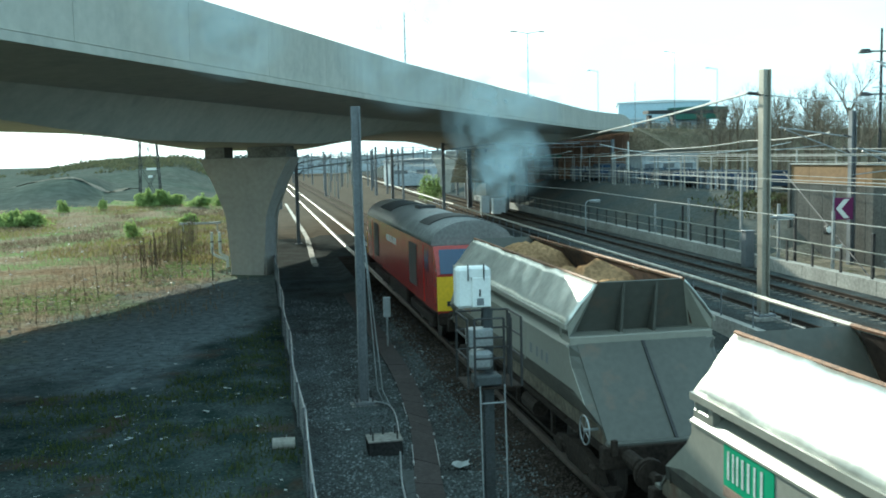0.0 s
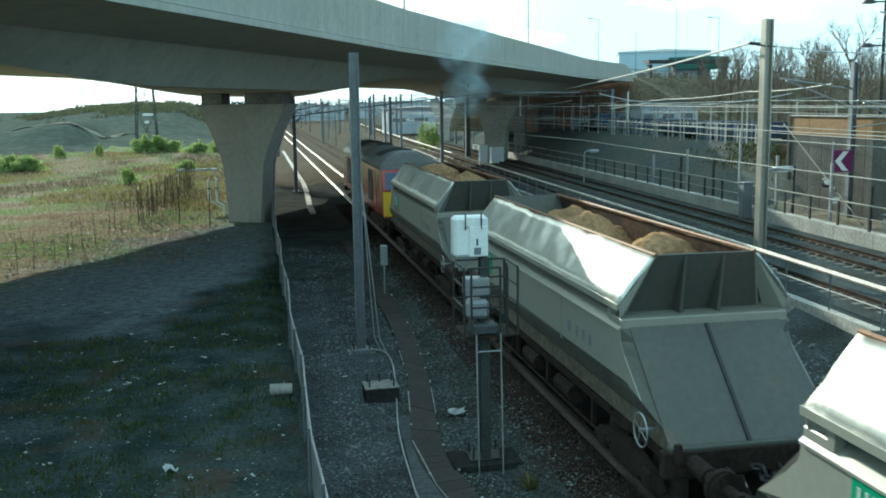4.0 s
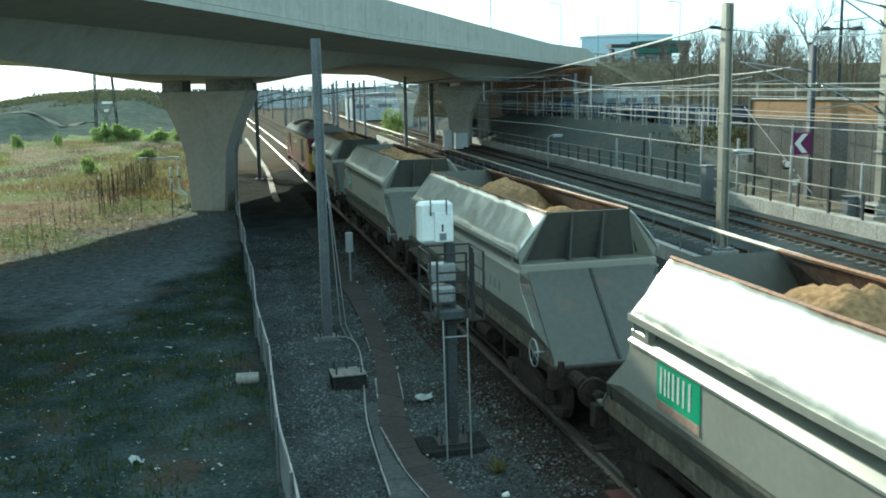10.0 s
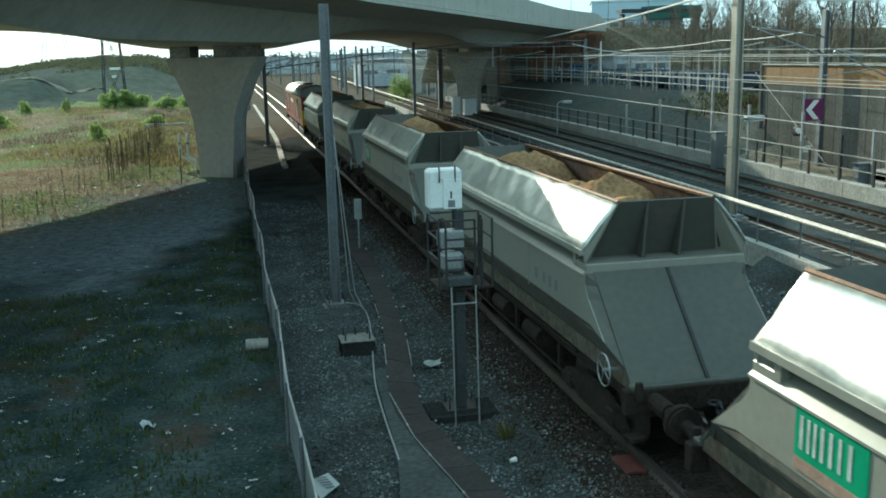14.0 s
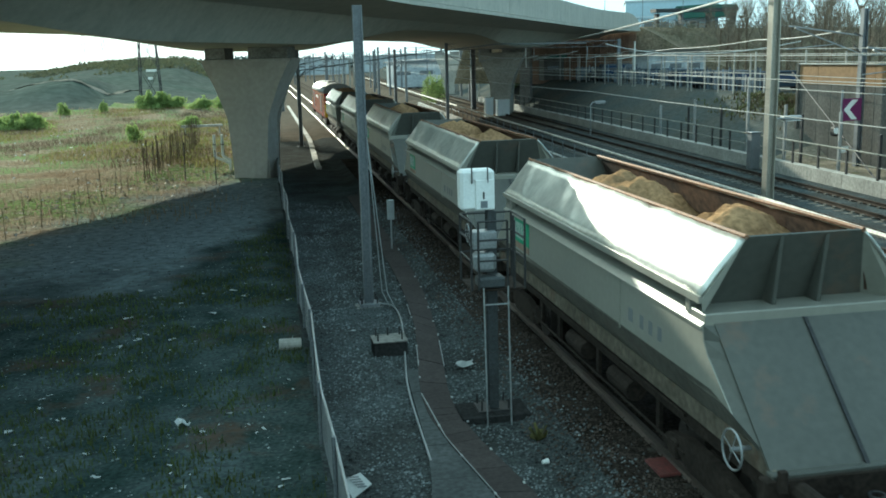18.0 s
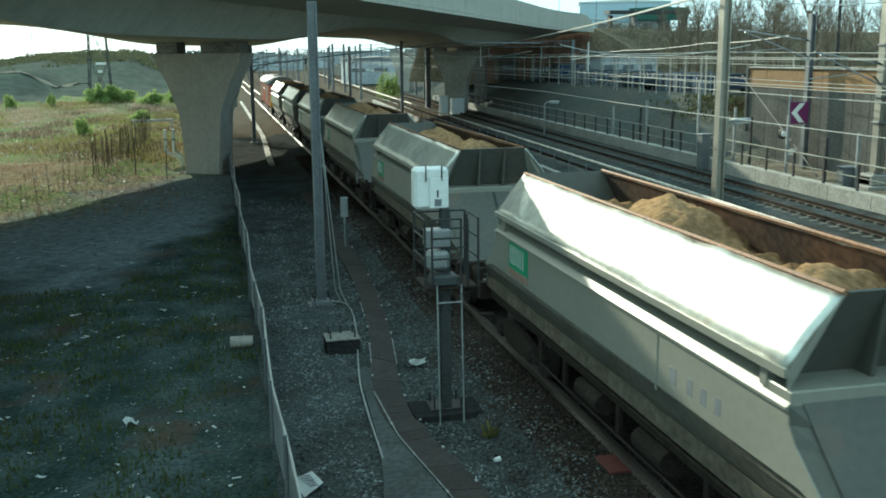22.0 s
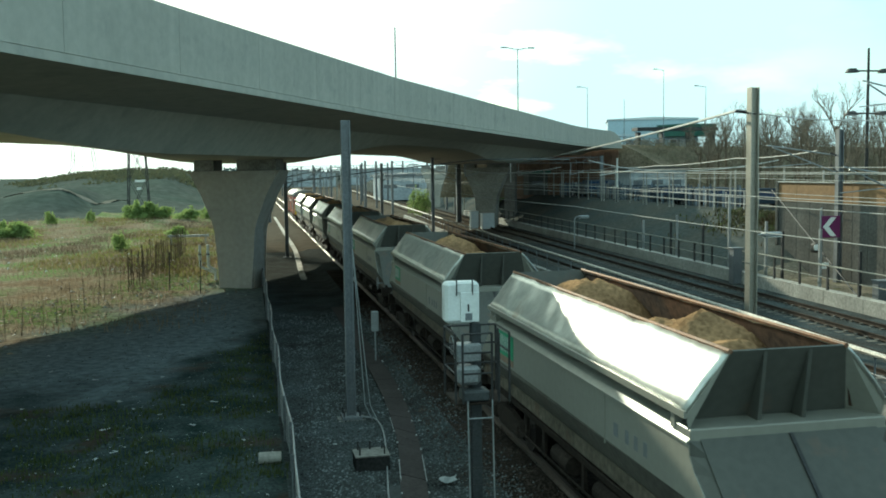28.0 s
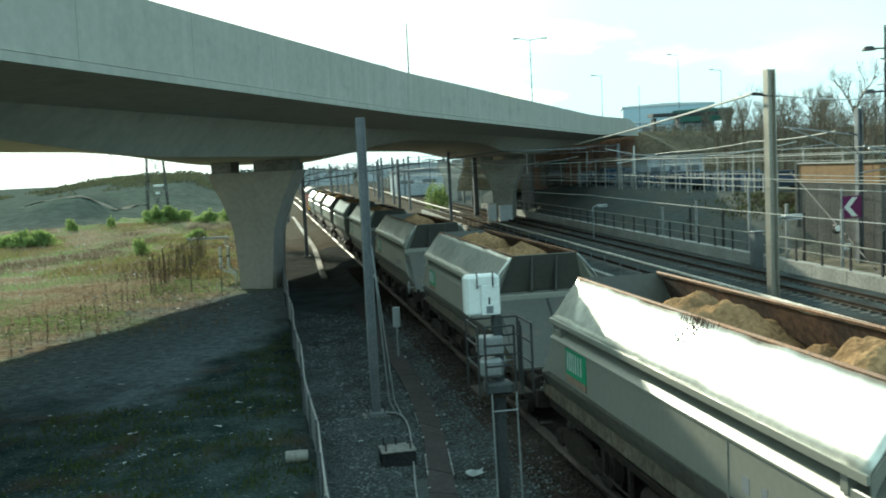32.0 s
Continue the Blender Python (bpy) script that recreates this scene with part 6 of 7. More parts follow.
def lattice(x, yy, h, b0, label, zb=None):
    root = thing("electricity_pylon", x, yy, ground_z(x, yy) - 0.2 if zb is None else zb, label, "pylon", "pylons")
    bm = bmesh.new()

    def corner(k, z):
        w = b0 * (1 - 0.86 * min(1, z / (h * 0.75))) / 2 + 0.35
        return Vector(((w, w), (-w, w), (-w, -w), (w, -w))[k] + (z,))
    zs = [h * v for v in (0, 0.16, 0.3, 0.42, 0.53, 0.63, 0.72, 0.8, 0.88, 1.0)]
    for a, b in zip(zs, zs[1:]):
        for k in range(4):
            tube(bm, corner(k, a), corner(k, b), 0.09, seg=4)
            tube(bm, corner(k, a), corner((k + 1) % 4, b), 0.05, seg=4)
            tube(bm, corner((k + 1) % 4, a), corner(k, b), 0.05, seg=4)
    part("tower", bm, DARK_STEEL, root)
    for z, w in ((0.66, 6.5), (0.78, 5.5), (0.9, 4.5)):
        bm = bmesh.new()
        for s in (-1, 1):
            tube(bm, (0, 0, h * z + 0.9), (s * w, 0, h * z), 0.07, seg=4)
            tube(bm, (0, 0, h * z - 0.3), (s * w, 0, h * z), 0.07, seg=4)
        part("cross_arm", bm, GALV_DARK, root)
    return root


pyl = lattice(-15.6, 146, 34, 2.3, "grey lattice electricity pylon in the meadow")
for z, x0, x1 in ((5.0, -0.3, 1.2), (3.9, -0.1, 0.6)):
    part("warning_plate", cbox(x0, x1, -1.3, -1.25, z, z + 0.32), WHITE, pyl, "pale guard plate")
lattice(-52, 330, 38, 7.0, "distant lattice electricity pylon on the hill")

# ---- electric lines: masts, wires, lamps, signs ----
pa = mast(17.6, 31.4, 0.0, 8.7, 0.34, "heavy weathered steel mast with pale sunlit flange", MAST_STONE)
bm = bmesh.new()
tube(bm, (-0.7, 0, 7.85), (0.3, 0, 7.75), 0.03, seg=6)
insulator(bm, (-0.65, 0, 7.88), (-0.25, 0, 7.84), 0.07)
part("wire_bracket", bm, DARK_STEEL, pa)
hm = mast(28.0, 36.4, 0.6, 13.2, 0.4, "heavy weathered steel mast with a teal equipment case", MAST_STONE)
tbx = part("equipment_case", cbox(0.24, 1.16, -0.45, 0.25, 3.3, 4.95, 0.05), TEAL, hm, "teal-grey steel equipment case")
part("case_door", cbox(0.34, 1.06, -0.475, -0.45, 3.45, 4.8, 0.01), TEAL, tbx)
part("case_label", cbox(0.68, 0.88, -0.485, -0.475, 4.3, 4.55), WHITE, tbx)
for z in (2.2, 3.3, 5.5):
    part("band", cbox(-0.24, 0.24, -0.24, 0.24, z, z + 0.08, 0.01), GALV_DARK, hm)
cantilever(hm, 8.3, 2.6, -1)
cantilever(hm, 4.7, 3.4, -1)
pb = thing("concrete_plinth", 28.0, 36.4, -0.05, "pale concrete mast base among the railings", "concrete base")
part("plinth", cbox(-0.9, 0.9, -0.8, 0.8, 0.0, 0.2, 0.03), KERB, pb)
part("cap", cbox(-0.6, 0.6, -0.55, 0.55, 0.2, 0.66, 0.04), KERB, pb)
mast(29.15, 43.5, -0.1, 7.72, 0.30, "dull steel mast standing close before the wall", GALV_DARK, -4.0, 6.4, base=False)
mast(2.75, 72.5, -0.35, 6.7, 0.3, "slim dark mast with a bracket arm beside the goods line", GALV_DARK, 2.8, 5.6)
mast(24.6, 112, -0.2, 8.0, 0.6, "dark steel mast beneath the flyover", GALV_DARK, -3.0, 5.5)
for x, yy, zt, arm in ((2.6, 122, 7.2, 2.8), (2.4, 172, 7.4, 2.8), (2.2, 225, 7.4, 2.8), (19.0, 158, 7.8, -3), (21.6, 164, 7.8, 3), (24, 205, 8, -3), (26, 250, 8, -3), (30, 300, 8, -3), (12.6, 190, 7.5, -3), (13.0, 240, 7.5, -3), (13.2, 290, 7.5, 3), (33.5, 180, 8.5, -3), (36, 225, 8.5, -3), (9.0, 260, 7.5, 3), (8.6, 330, 7.5, -3), (16.5, 330, 7.5, 3), (16.2, 118, 7.0, 2.6), (14.6, 140, 7.2, -2.4), (28.5, 132, 7.6, -3), (21.0, 182, 7.4, -2.6), (10.8, 160, 6.8, 2.4), (31.0, 150, 7.8, 2.6), (18.2, 215, 7.6, 2.8), (28.2, 196, 7.8, -2.8), (6.0, 300, 7.4, 2.6), (20.0, 270, 7.6, 2.6)):
    mast(x, yy, -0.2, zt, 0.36, "distant overhead line mast with a bracket arm", GALV_DARK, arm, 5.6, base=False)


def wire(name, pts, r, label, mtl, sag=0.0):
    root = thing(name, 0, 0, 0, label, "overhead wire", "overhead wires")
    line = [Vector(pts[0])]
    for p, q in zip(pts, pts[1:]):
        p, q = Vector(p), Vector(q)
        n = 8 if sag else 1
        for i in range(1, n + 1):
            k = i / n
            line.append(p.lerp(q, k) - Vector((0, 0, sag * 4 * k * (1 - k))))
    side = (line[-1] - line[0]).cross(Vector((0, 0, 1))).normalized()
    rings = [[tuple(c + (side * math.cos(a) + Vector((0, 0, math.sin(a)))) * r) for a in (0, 1.257, 2.513, 3.77, 5.027)] for c in line]
    part("conductor", loft(bmesh.new(), rings), mtl, root)
    return root


WIRE = mat("dull_wire", (0.36, 0.36, 0.34), 0.7, 0.2, 0.2, 2, 20, 0)
wire("feeder_wire", [(16.95, 31.4, 7.88), (24.2, 64, 7.5), (29.5, 98, 6.9)], 0.055, "thick bright feeder cable slung between masts", CATENARY, 0.04)
wire("feeder_wire", [(17.4, 31.3, 7.82), (27.9, 36.4, 7.9), (60, 50, 8.6)], 0.022, "bright cross wire between the heavy masts", CATENARY, 0.2)
for x0, z, r in ((18.4, 4.55, 0.016), (18.4, 5.75, 0.02), (21.7, 4.55, 0.016), (21.7, 5.75, 0.016), (15.9, 3.9, 0.016), (25.2, 4.6, 0.016), (25.6, 5.3, 0.016), (16.6, 5.0, 0.014), (26.4, 5.9, 0.02)):
    wire("contact_wire", [(right_x(x0, yy), yy, z) for yy in (6, 50, 100, 150, 200)], r, "thin overhead line wire along the tracks", WIRE, 0.12)
for yy, zc in ((46, 5.85), (88, 5.75)):
    wire("span_wire", [(right_x(15.5, yy), yy, zc + 0.5), (right_x(20, yy), yy, zc - 0.1), (right_x(26, yy), yy, zc + 0.4)], 0.02, "cross-span wire over the electric lines", CATENARY, 0.15)
wire("feeder_wire", [(36.0, 98, 5.9), (34.3, 88, 6.05), (33.6, 76, 6.1), (32.4, 60, 6.5), (29.5, 46, 6.7)], 0.032, "thick pale insulated feeder cable over the yard fence", WIRE, 0.12)
wire("span_wire", [(2.75, 72.5, 5.2), (9.4, 70, 6.0), (16.2, 66, 6.7), (22, 64, 6.6)], 0.04, "cross-span wire from the goods-line mast", GALV_DARK)
for yy in (60, 92, 126):
    dr = thing("wire_dropper", right_x(21.9, yy), yy, 5.0, "bright drop bracket hanging from the wires", "bracket", "overhead line brackets")
    bm = bmesh.new()
    tube(bm, (0, 0, -0.3), (0, 0, 1.6), 0.05, seg=6)
    tube(bm, (-1.2, 0, 0.5), (1.2, 0, 0.8), 0.03, seg=6)
    part("bracket", bm, CATENARY, dr)


def portal(x0, x1, yy, z, label):
    """Lattice boom across the electric lines on two legs."""
    root = thing("overhead_portal", 0, 0, 0, label, "gantry", "overhead portals")
    for dz in (0.0, 0.55):
        for dy in (-0.2, 0.2):
            bm = bmesh.new()
            tube(bm, (x0, yy + dy, z + dz), (x1, yy + dy, z + dz), 0.04, seg=4)
            part("chord", bm, GALV_DARK, root)
    n = int((x1 - x0) / 1.2)
    for i in range(n):
        a, b = x0 + (x1 - x0) * i / n, x0 + (x1 - x0) * (i + 1) / n
        bm = bmesh.new()
        tube(bm, (a, yy - 0.2, z if i % 2 else z + 0.55), (b, yy - 0.2, z + 0.55 if i % 2 else z), 0.025, seg=4)
        part("brace", bm, GALV_DARK, root)
    for x in (x0, x1):
        part("leg", cbox(x - 0.15, x + 0.15, yy - 0.15, yy + 0.15, -0.3, z + 0.7), GALV_DARK, root)
    for k in range(3):
        x = x0 + (x1 - x0) * (k + 0.6) / 3.2
        bm = bmesh.new()
        tube(bm, (x, yy, z), (x, yy, z - 1.3), 0.05, seg=6)
        tube(bm, (x, yy, z - 1.25), (x + 1.4, yy, z - 0.9), 0.035, seg=6)
        insulator(bm, (x + 0.1, yy, z - 1.22), (x + 0.5, yy, z - 1.12))
        part("drop_arm", bm, GALV, root)


portal(18.4, 36.5, 96, 6.6, "grey lattice portal over the electric lines")
portal(20.5, 40, 138, 6.8, "grey lattice portal over the electric lines")
portal(2.9, 22, 148, 6.4, "distant lattice portal across all the tracks")
portal(2.6, 24, 215, 6.5, "distant lattice portal across all the tracks")


for i in range(26):
    yy = rng.uniform(125, 330)
    x = rng.uniform(8.6, 16) + (yy - 120) * 0.06 if i % 2 else rng.uniform(17, 38) + (yy - 120) * 0.05
    h = rng.uniform(5.5, 8.5)
    sp = thing("yard_light_pole", x, yy, -0.8, "thin pale lighting pole among the distant tracks", "lighting pole", "distant poles")
    bm = bmesh.new()
    tube(bm, (0, 0, 0), (0, 0, h), 0.11, 0.07, seg=6)
    part("pole", bm, RAIL_PAINT if i % 3 else GALV_DARK, sp)
    part("crossbar", cbox(-0.8, 0.8, -0.06, 0.06, h - 0.15, h - 0.02), RAIL_PAINT if i % 3 else GALV_DARK, sp)


def platform_lamp(x, yy, zt, label):
    root = thing("track_lamp", x, yy, -0.2, label, "lamp post", "track lamps")
    h = zt + 0.2
    bm = bmesh.new()
    tube(bm, (0, 0, 0), (0, 0, h - 0.2), 0.05, 0.04, seg=8)
    tube(bm, (0, 0, h - 0.2), (0.15, 0, h), 0.04, seg=8)
    tube(bm, (0.15, 0, h), (0.4, 0, h + 0.02), 0.035, seg=8)
    part("post", bm, GALV, root)
    part("lamp_head", cbox(0.35, 1.15, -0.18, 0.18, h - 0.07, h + 0.1, 0.04), GALV, root, "pale flat lamp head")
    part("diffuser", cbox(0.42, 1.1, -0.14, 0.14, h - 0.1, h - 0.07), WHITE, root)


platform_lamp(20.1, 35.6, 3.15, "short track lamp with a flat pale head")
platform_lamp(24.6, 70.5, 2.25, "short track lamp with a flat pale head")

for cx, cy, w, d, h, lab in ((25.0, 46.2, 0.5, 0.5, 1.85, "grey lineside cabinet beside the railing"), (25.5, 34.9, 0.7, 0.45, 1.35, "small grey lineside cabinet"), (24.6, 98, 1.3, 0.9, 1.6, "white lineside cabinet under the flyover"), (22.9, 97, 0.8, 0.7, 1.9, "white lineside cabinet under the flyover")):
    c = thing("lineside_cabinet", cx, cy, -0.2, lab, "cabinet", "lineside cabinets")
    mm = WHITE if "white" in lab else GALV_DARK
    part("body", cbox(-w / 2, w / 2, -d / 2, d / 2, 0, h, 0.02), mm, c)
    part("door", cbox(-w / 2 + 0.05, w / 2 - 0.05, -d / 2 - 0.02, -d / 2, 0.1, h - 0.12, 0.005), mm, c)
    part("roof", cbox(-w / 2 - 0.05, w / 2 + 0.05, -d / 2 - 0.05, d / 2 + 0.05, h, h + 0.05, 0.01), mm, c)

cup = thing("paper_cup", 3.99, 13.46, Z_G + 0.05, "small white paper cup lying on the ballast", "cup")
bm = bmesh.new()
tube(bm, (-0.05, 0, 0), (0.05, 0.02, 0.01), 0.035, 0.045, seg=10)
part("cup_wall", bm, WHITE, cup)
rb = thing("red_board", 5.5, 12.5, Z_G + 0.2, "faded red board lying beside the rail", "board")
part("plank", cbox(-0.16, 0.16, -0.3, 0.3, 0, 0.05, 0.01), mat("faded_red_paint", (0.14, 0.035, 0.03), 0.7, 0, 0.3, 4, 20, 0.1), rb)

cs = thing("chevron_sign", 27.0, 41.7, 0.0, "purple sign with a white chevron on a steel post", "sign")
bm = bmesh.new()
tube(bm, (0.02, 0, 0), (0.02, 0, 3.9), 0.06, seg=8)
part("post", bm, GALV, cs)
part("board", cbox(0.0, 1.0, -0.09, -0.06, 2.45, 3.5, 0.01), MAGENTA, cs)
for sg in (-1, 1):
    bm = bmesh.new()
    slab(bm, [(0.06, -0.1, 2.98), (0.36, -0.1, 2.98), (0.78, -0.1, 2.98 + sg * 0.46), (0.48, -0.1, 2.98 + sg * 0.46)], 0.012 * sg)
    part("chevron_stroke", bm, WHITE, cs, "white chevron stroke")
part("signal_lamp", cbox(-0.5, -0.02, -0.3, 0.1, 1.75, 2.2, 0.08), BLACK, cs, "black signal lamp with a white face")
bm = bmesh.new()
tube(bm, (-0.4, -0.31, 2.02), (-0.4, -0.33, 2.02), 0.15, seg=14)
part("lamp_face", bm, WHITE, cs)
part("number_plate", cbox(-0.12, 0.42, -0.1, -0.07, 0.95, 1.25), WHITE, cs)
for i, (yy, h) in enumerate(((32, 2.3), (34.5, 2.6), (36.8, 2.2), (40, 3.0), (43.5, 2.7), (45.2, 3.1), (47.4, 2.6), (49.5, 4.4), (53, 2.6), (57, 2.9), (58, 2.4), (63, 2.3), (30, 2.1), (28, 2.5))):
    sp = thing("railing_stanchion", right_x(24.9, yy), yy, 0.0, "tall steel stanchion behind the kerb railing", "post", "stanchions")
    bm = bmesh.new()
    box(bm, -0.06, 0.06, -0.06, 0.06, -0.2, h)
    part("stem", bm, GALV if i % 2 else DARK_STEEL, sp)

# wall with orange band; the shadow on it is only in its darkened colours
ow = thing("boundary_wall", 0, 0, 0, "grey panel wall with a smooth orange band along its top", "wall", kind="structure")
y = 8.0
while y < 49.7:
    y1 = min(y + 1.235, 49.8)
    part("wall_panel", cbox(29.6, 29.9, y, y1, -0.4, 3.95, 0.02), WALL_GREY, ow)
    y += 1.25
y = 8.0
while y < 49.7:
    y1 = min(y + 4.98, 49.8)
    part("band_panel", cbox(29.58, 29.92, y, y1, 3.955, 4.98, 0.01), ORANGE_WALL, ow)
    part("coping", cbox(29.5, 30.0, y, y1, 4.985, 5.07, 0.02), KERB, ow)
    y += 5.0
part("end_post", cbox(29.5, 30.0, 49.8, 50.05, -0.4, 5.1, 0.02), WALL_GREY, ow)
part("end_return", cbox(29.9, 60, 49.5, 49.8, -0.4, 4.98), ORANGE_WALL, ow)
stay = thing("mast_stay", 0, 0, 0, "thin diagonal steel stay in front of the wall", "stay")
bm = bmesh.new()
tube(bm, (29.0, 49.6, 4.6), (26.2, 37.5, 0.1), 0.035, seg=6)
part("rod", bm, DARK_STEEL, stay)

CAR_STEEL = mat("blue_grey_steel", (0.14, 0.175, 0.215), 0.9, 0.0, 0.2, 1, 10, 0, per_object=0.45)
SHED_BLUEGREY = mat("blue_grey_cladding", (0.48, 0.52, 0.55), 0.9, 0.1, 0.2, 0.2, 2, 0.02)
# yard fence and parked things on the embankment
yf = thing("yard_fence", 0, 0, 0, "slim grey posts and rails of the yard fence on the bank", "fence", kind="structure")
y = 50.0
while y < 210:
    bm = bmesh.new()
    xx = right_x(31.0, y) if y < 140 else 37
    box(bm, xx - 0.045, xx + 0.045, y - 0.045, y + 0.045, 2.5, 5.4 + 0.5 * rng.random())
    part("post", bm, KERB, yf)
    y += 0.75 if int(y * 10) % 3 == 0 else rng.choice((2.6, 3.4, 4.5))
for z in (3.4, 4.3, 5.3):
    bm = bmesh.new()
    tube(bm, (right_x(31, 50), 50, z), (right_x(31, 140), 140, z), 0.016, seg=5)
    part("rail", bm, RAIL_PAINT, yf)


pal = thing("yard_palisade", 0, 0, 0, "weathered blue-grey palisade pales along the yard", "fence", kind="structure")
y = 62.0
while y < 135:
    bm = bmesh.new()
    xx = right_x(33.2, y) + rng.uniform(-0.1, 0.1)
    box(bm, xx - 0.03, xx + 0.03, y - 0.07, y + 0.07, 2.6, 2.8 + rng.uniform(1.0, 1.9))
    part("pale", bm, GALV if rng.random() < 0.15 else CAR_STEEL, pal)
    y += rng.choice((0.35, 0.35, 0.5, 0.9))


def vehicle(x, yy, rz, ln, h, mtl, label):
    root = thing("parked_van", x, yy, 2.8, label, "van", "vehicles in the yard", rz=rz)
    w = 1.85
    bm = bmesh.new()
    extrude(bm, [(-ln / 2, 0.35), (ln / 2, 0.35), (ln / 2, 0.95), (ln / 2 - 0.9, 1.1), (ln / 2 - 1.5, h), (-ln / 2 + 0.15, h), (-ln / 2, h - 0.3)], -w / 2, w / 2)
    bmesh.ops.bevel(bm, geom=bm.edges[:], offset=0.05, segments=1, affect="EDGES")
    part("body", bm, mtl, root)
    for s in (-1, 1):
        part("side_window", cbox(-ln / 2 + 0.5, ln / 2 - 1.6, s * w / 2 - 0.012, s * w / 2 + 0.012, h - 0.65, h - 0.2), GLASS_DARK, root)
        for a in (-ln / 2 + 0.8, ln / 2 - 0.8):
            bm = bmesh.new()
            tube(bm, (a, s * (w / 2 - 0.2), 0.33), (a, s * (w / 2 + 0.01), 0.33), 0.33, seg=14)
            part("wheel", bm, BLACK, root)


CAR_BLUE = mat("blue_vehicle_paint", (0.045, 0.06, 0.08), 0.93, 0.2, 0.1, 1, 10, 0)
CAR_SILVER = mat("silver_vehicle_paint", (0.16, 0.18, 0.21), 0.93, 0.1, 0.1, 1, 10, 0)
CAR_GREY = mat("grey_vehicle_paint", (0.12, 0.13, 0.145), 0.93, 0.3, 0.1, 1, 10, 0)
for i in range(22):
    if i % 3 == 1:
        continue
    yy = 66 + i * 3.3
    vehicle(right_x(34.5, min(yy, 140)) + rng.uniform(0, 1.5), yy, rng.choice((0, 180)) + rng.uniform(-4, 4), 4.6, rng.choice((1.45, 1.5, 1.9)), (CAR_BLUE, CAR_GREY, CAR_GREY, CAR_BLUE, CAR_SILVER)[i % 5], ("dark blue", "dark grey", "dark grey", "dark blue", "silver")[i % 5] + " vehicle parked behind the yard fence")


def shed(x, yy, w, d, h, zb, mtl, roof, label, name="industrial_shed", rz=0, bands=0):
    root = thing(name, x, yy, zb, label, "building", "industrial buildings", rz=rz)
    part("wall", cbox(-w / 2, w / 2, -d / 2, d / 2, 0, h), mtl, root)
    bm = bmesh.new()
    extrude(bm, [(-w / 2 - 0.3, h), (w / 2 + 0.3, h), (w / 2 + 0.3, h + 0.3), (0, h + 0.3 + w * 0.02), (-w / 2 - 0.3, h + 0.3)], -d / 2 - 0.3, d / 2 + 0.3)
    part("roof", bm, roof, root)
    n = max(3, int(w / 4))
    for i in range(n):
        xx = -w / 2 + w * (i + 0.5) / n
        part("window", cbox(xx - w / n * 0.3, xx + w / n * 0.3, -d / 2 - 0.05, -d / 2, h * 0.5, h * 0.66), GALV_DARK, root)
        part("cladding_rib", cbox(xx + w / n * 0.5 - 0.08, xx + w / n * 0.5 + 0.08, -d / 2 - 0.08, -d / 2, 0.1, h), mtl, root)
    for k in range(bands):
        z = h * (k + 1) / (bands + 1)
        part("cladding_band", cbox(-w / 2, w / 2, -d / 2 - 0.06, -d / 2, z - 0.1, z + 0.1), roof, root)
    return root


shed(121, 277, 26, 22, 17.4, 2.8, BLUE_SHED, SHED_WHITE, "large blue and white clad industrial building", rz=-20, bands=3)
shed(125.5, 262, 16, 8, 3.0, 15.0, GREEN_SHED, GREEN_SHED, "dark green plant room on the large building", "plant_room", rz=-20)
st = thing("plant_gantry", 117.5, 252, 2.8, "dark steel gantry in front of the large building", "gantry")
for dx in (-11, -4, 4, 11):
    part("column", cbox(dx - 0.4, dx + 0.4, -1, 1, 0, 13.2), DARK_STEEL, st)
part("deck", cbox(-12, 12, -2, 2, 13.5, 14.4), DARK_STEEL, st)
shed(41.0, 94, 6, 4, 2.9, 2.8, SHED_BLUEGREY, WALL_GREY, "grey-roofed portable office in the yard")
shed(37.8, 118, 7, 5, 2.6, 2.8, WALL_GREY, GREEN_SHED, "small grey building with a green roof in the yard")
shed(34, 205, 14, 10, 5, 0, SHED_BLUEGREY, GALV_DARK, "blue-grey trackside shed beyond the flyover")
shed(48, 260, 14, 10, 5, 0, SHED_BLUEGREY, GALV, "pale grey trackside shed beyond the flyover")
shed(22, 420, 30, 12, 6, 0, SHED_BLUEGREY, GALV, "distant blue-grey warehouse beyond the tracks")
shed(-2, 520, 40, 12, 6, 0, WALL_GREY, GALV, "distant grey warehouse at the end of the line")
shed(70, 470, 50, 14, 7, 0, SHED_BLUEGREY, GALV, "distant blue-grey warehouse beyond the tracks")

# street lamps on the flyover and a floodlight mast
def street_lamp(x, yy, zb, zt, double, label):
    root = thing("street_lamp", x, yy, zb, label, "street lamp", "street lamps")
    h = zt - zb
    bm = bmesh.new()
    tube(bm, (0, 0, 0), (0, 0, h), 0.10, 0.05, seg=8)
    part("pole", bm, GALV_DARK, root)
    for s in (() if double is None else (-1, 1) if double else (-1,)):
        bm = bmesh.new()
        tube(bm, (0, 0, h - 0.1), (s * 1.6, 0, h + 0.15), 0.05, seg=6)
        part("arm", bm, GALV_DARK, root)
        part("lantern", cbox(min(s * 1.5, s * 2.4), max(s * 1.5, s * 2.4), -0.15, 0.15, h + 0.06, h + 0.24, 0.04), GALV, root)


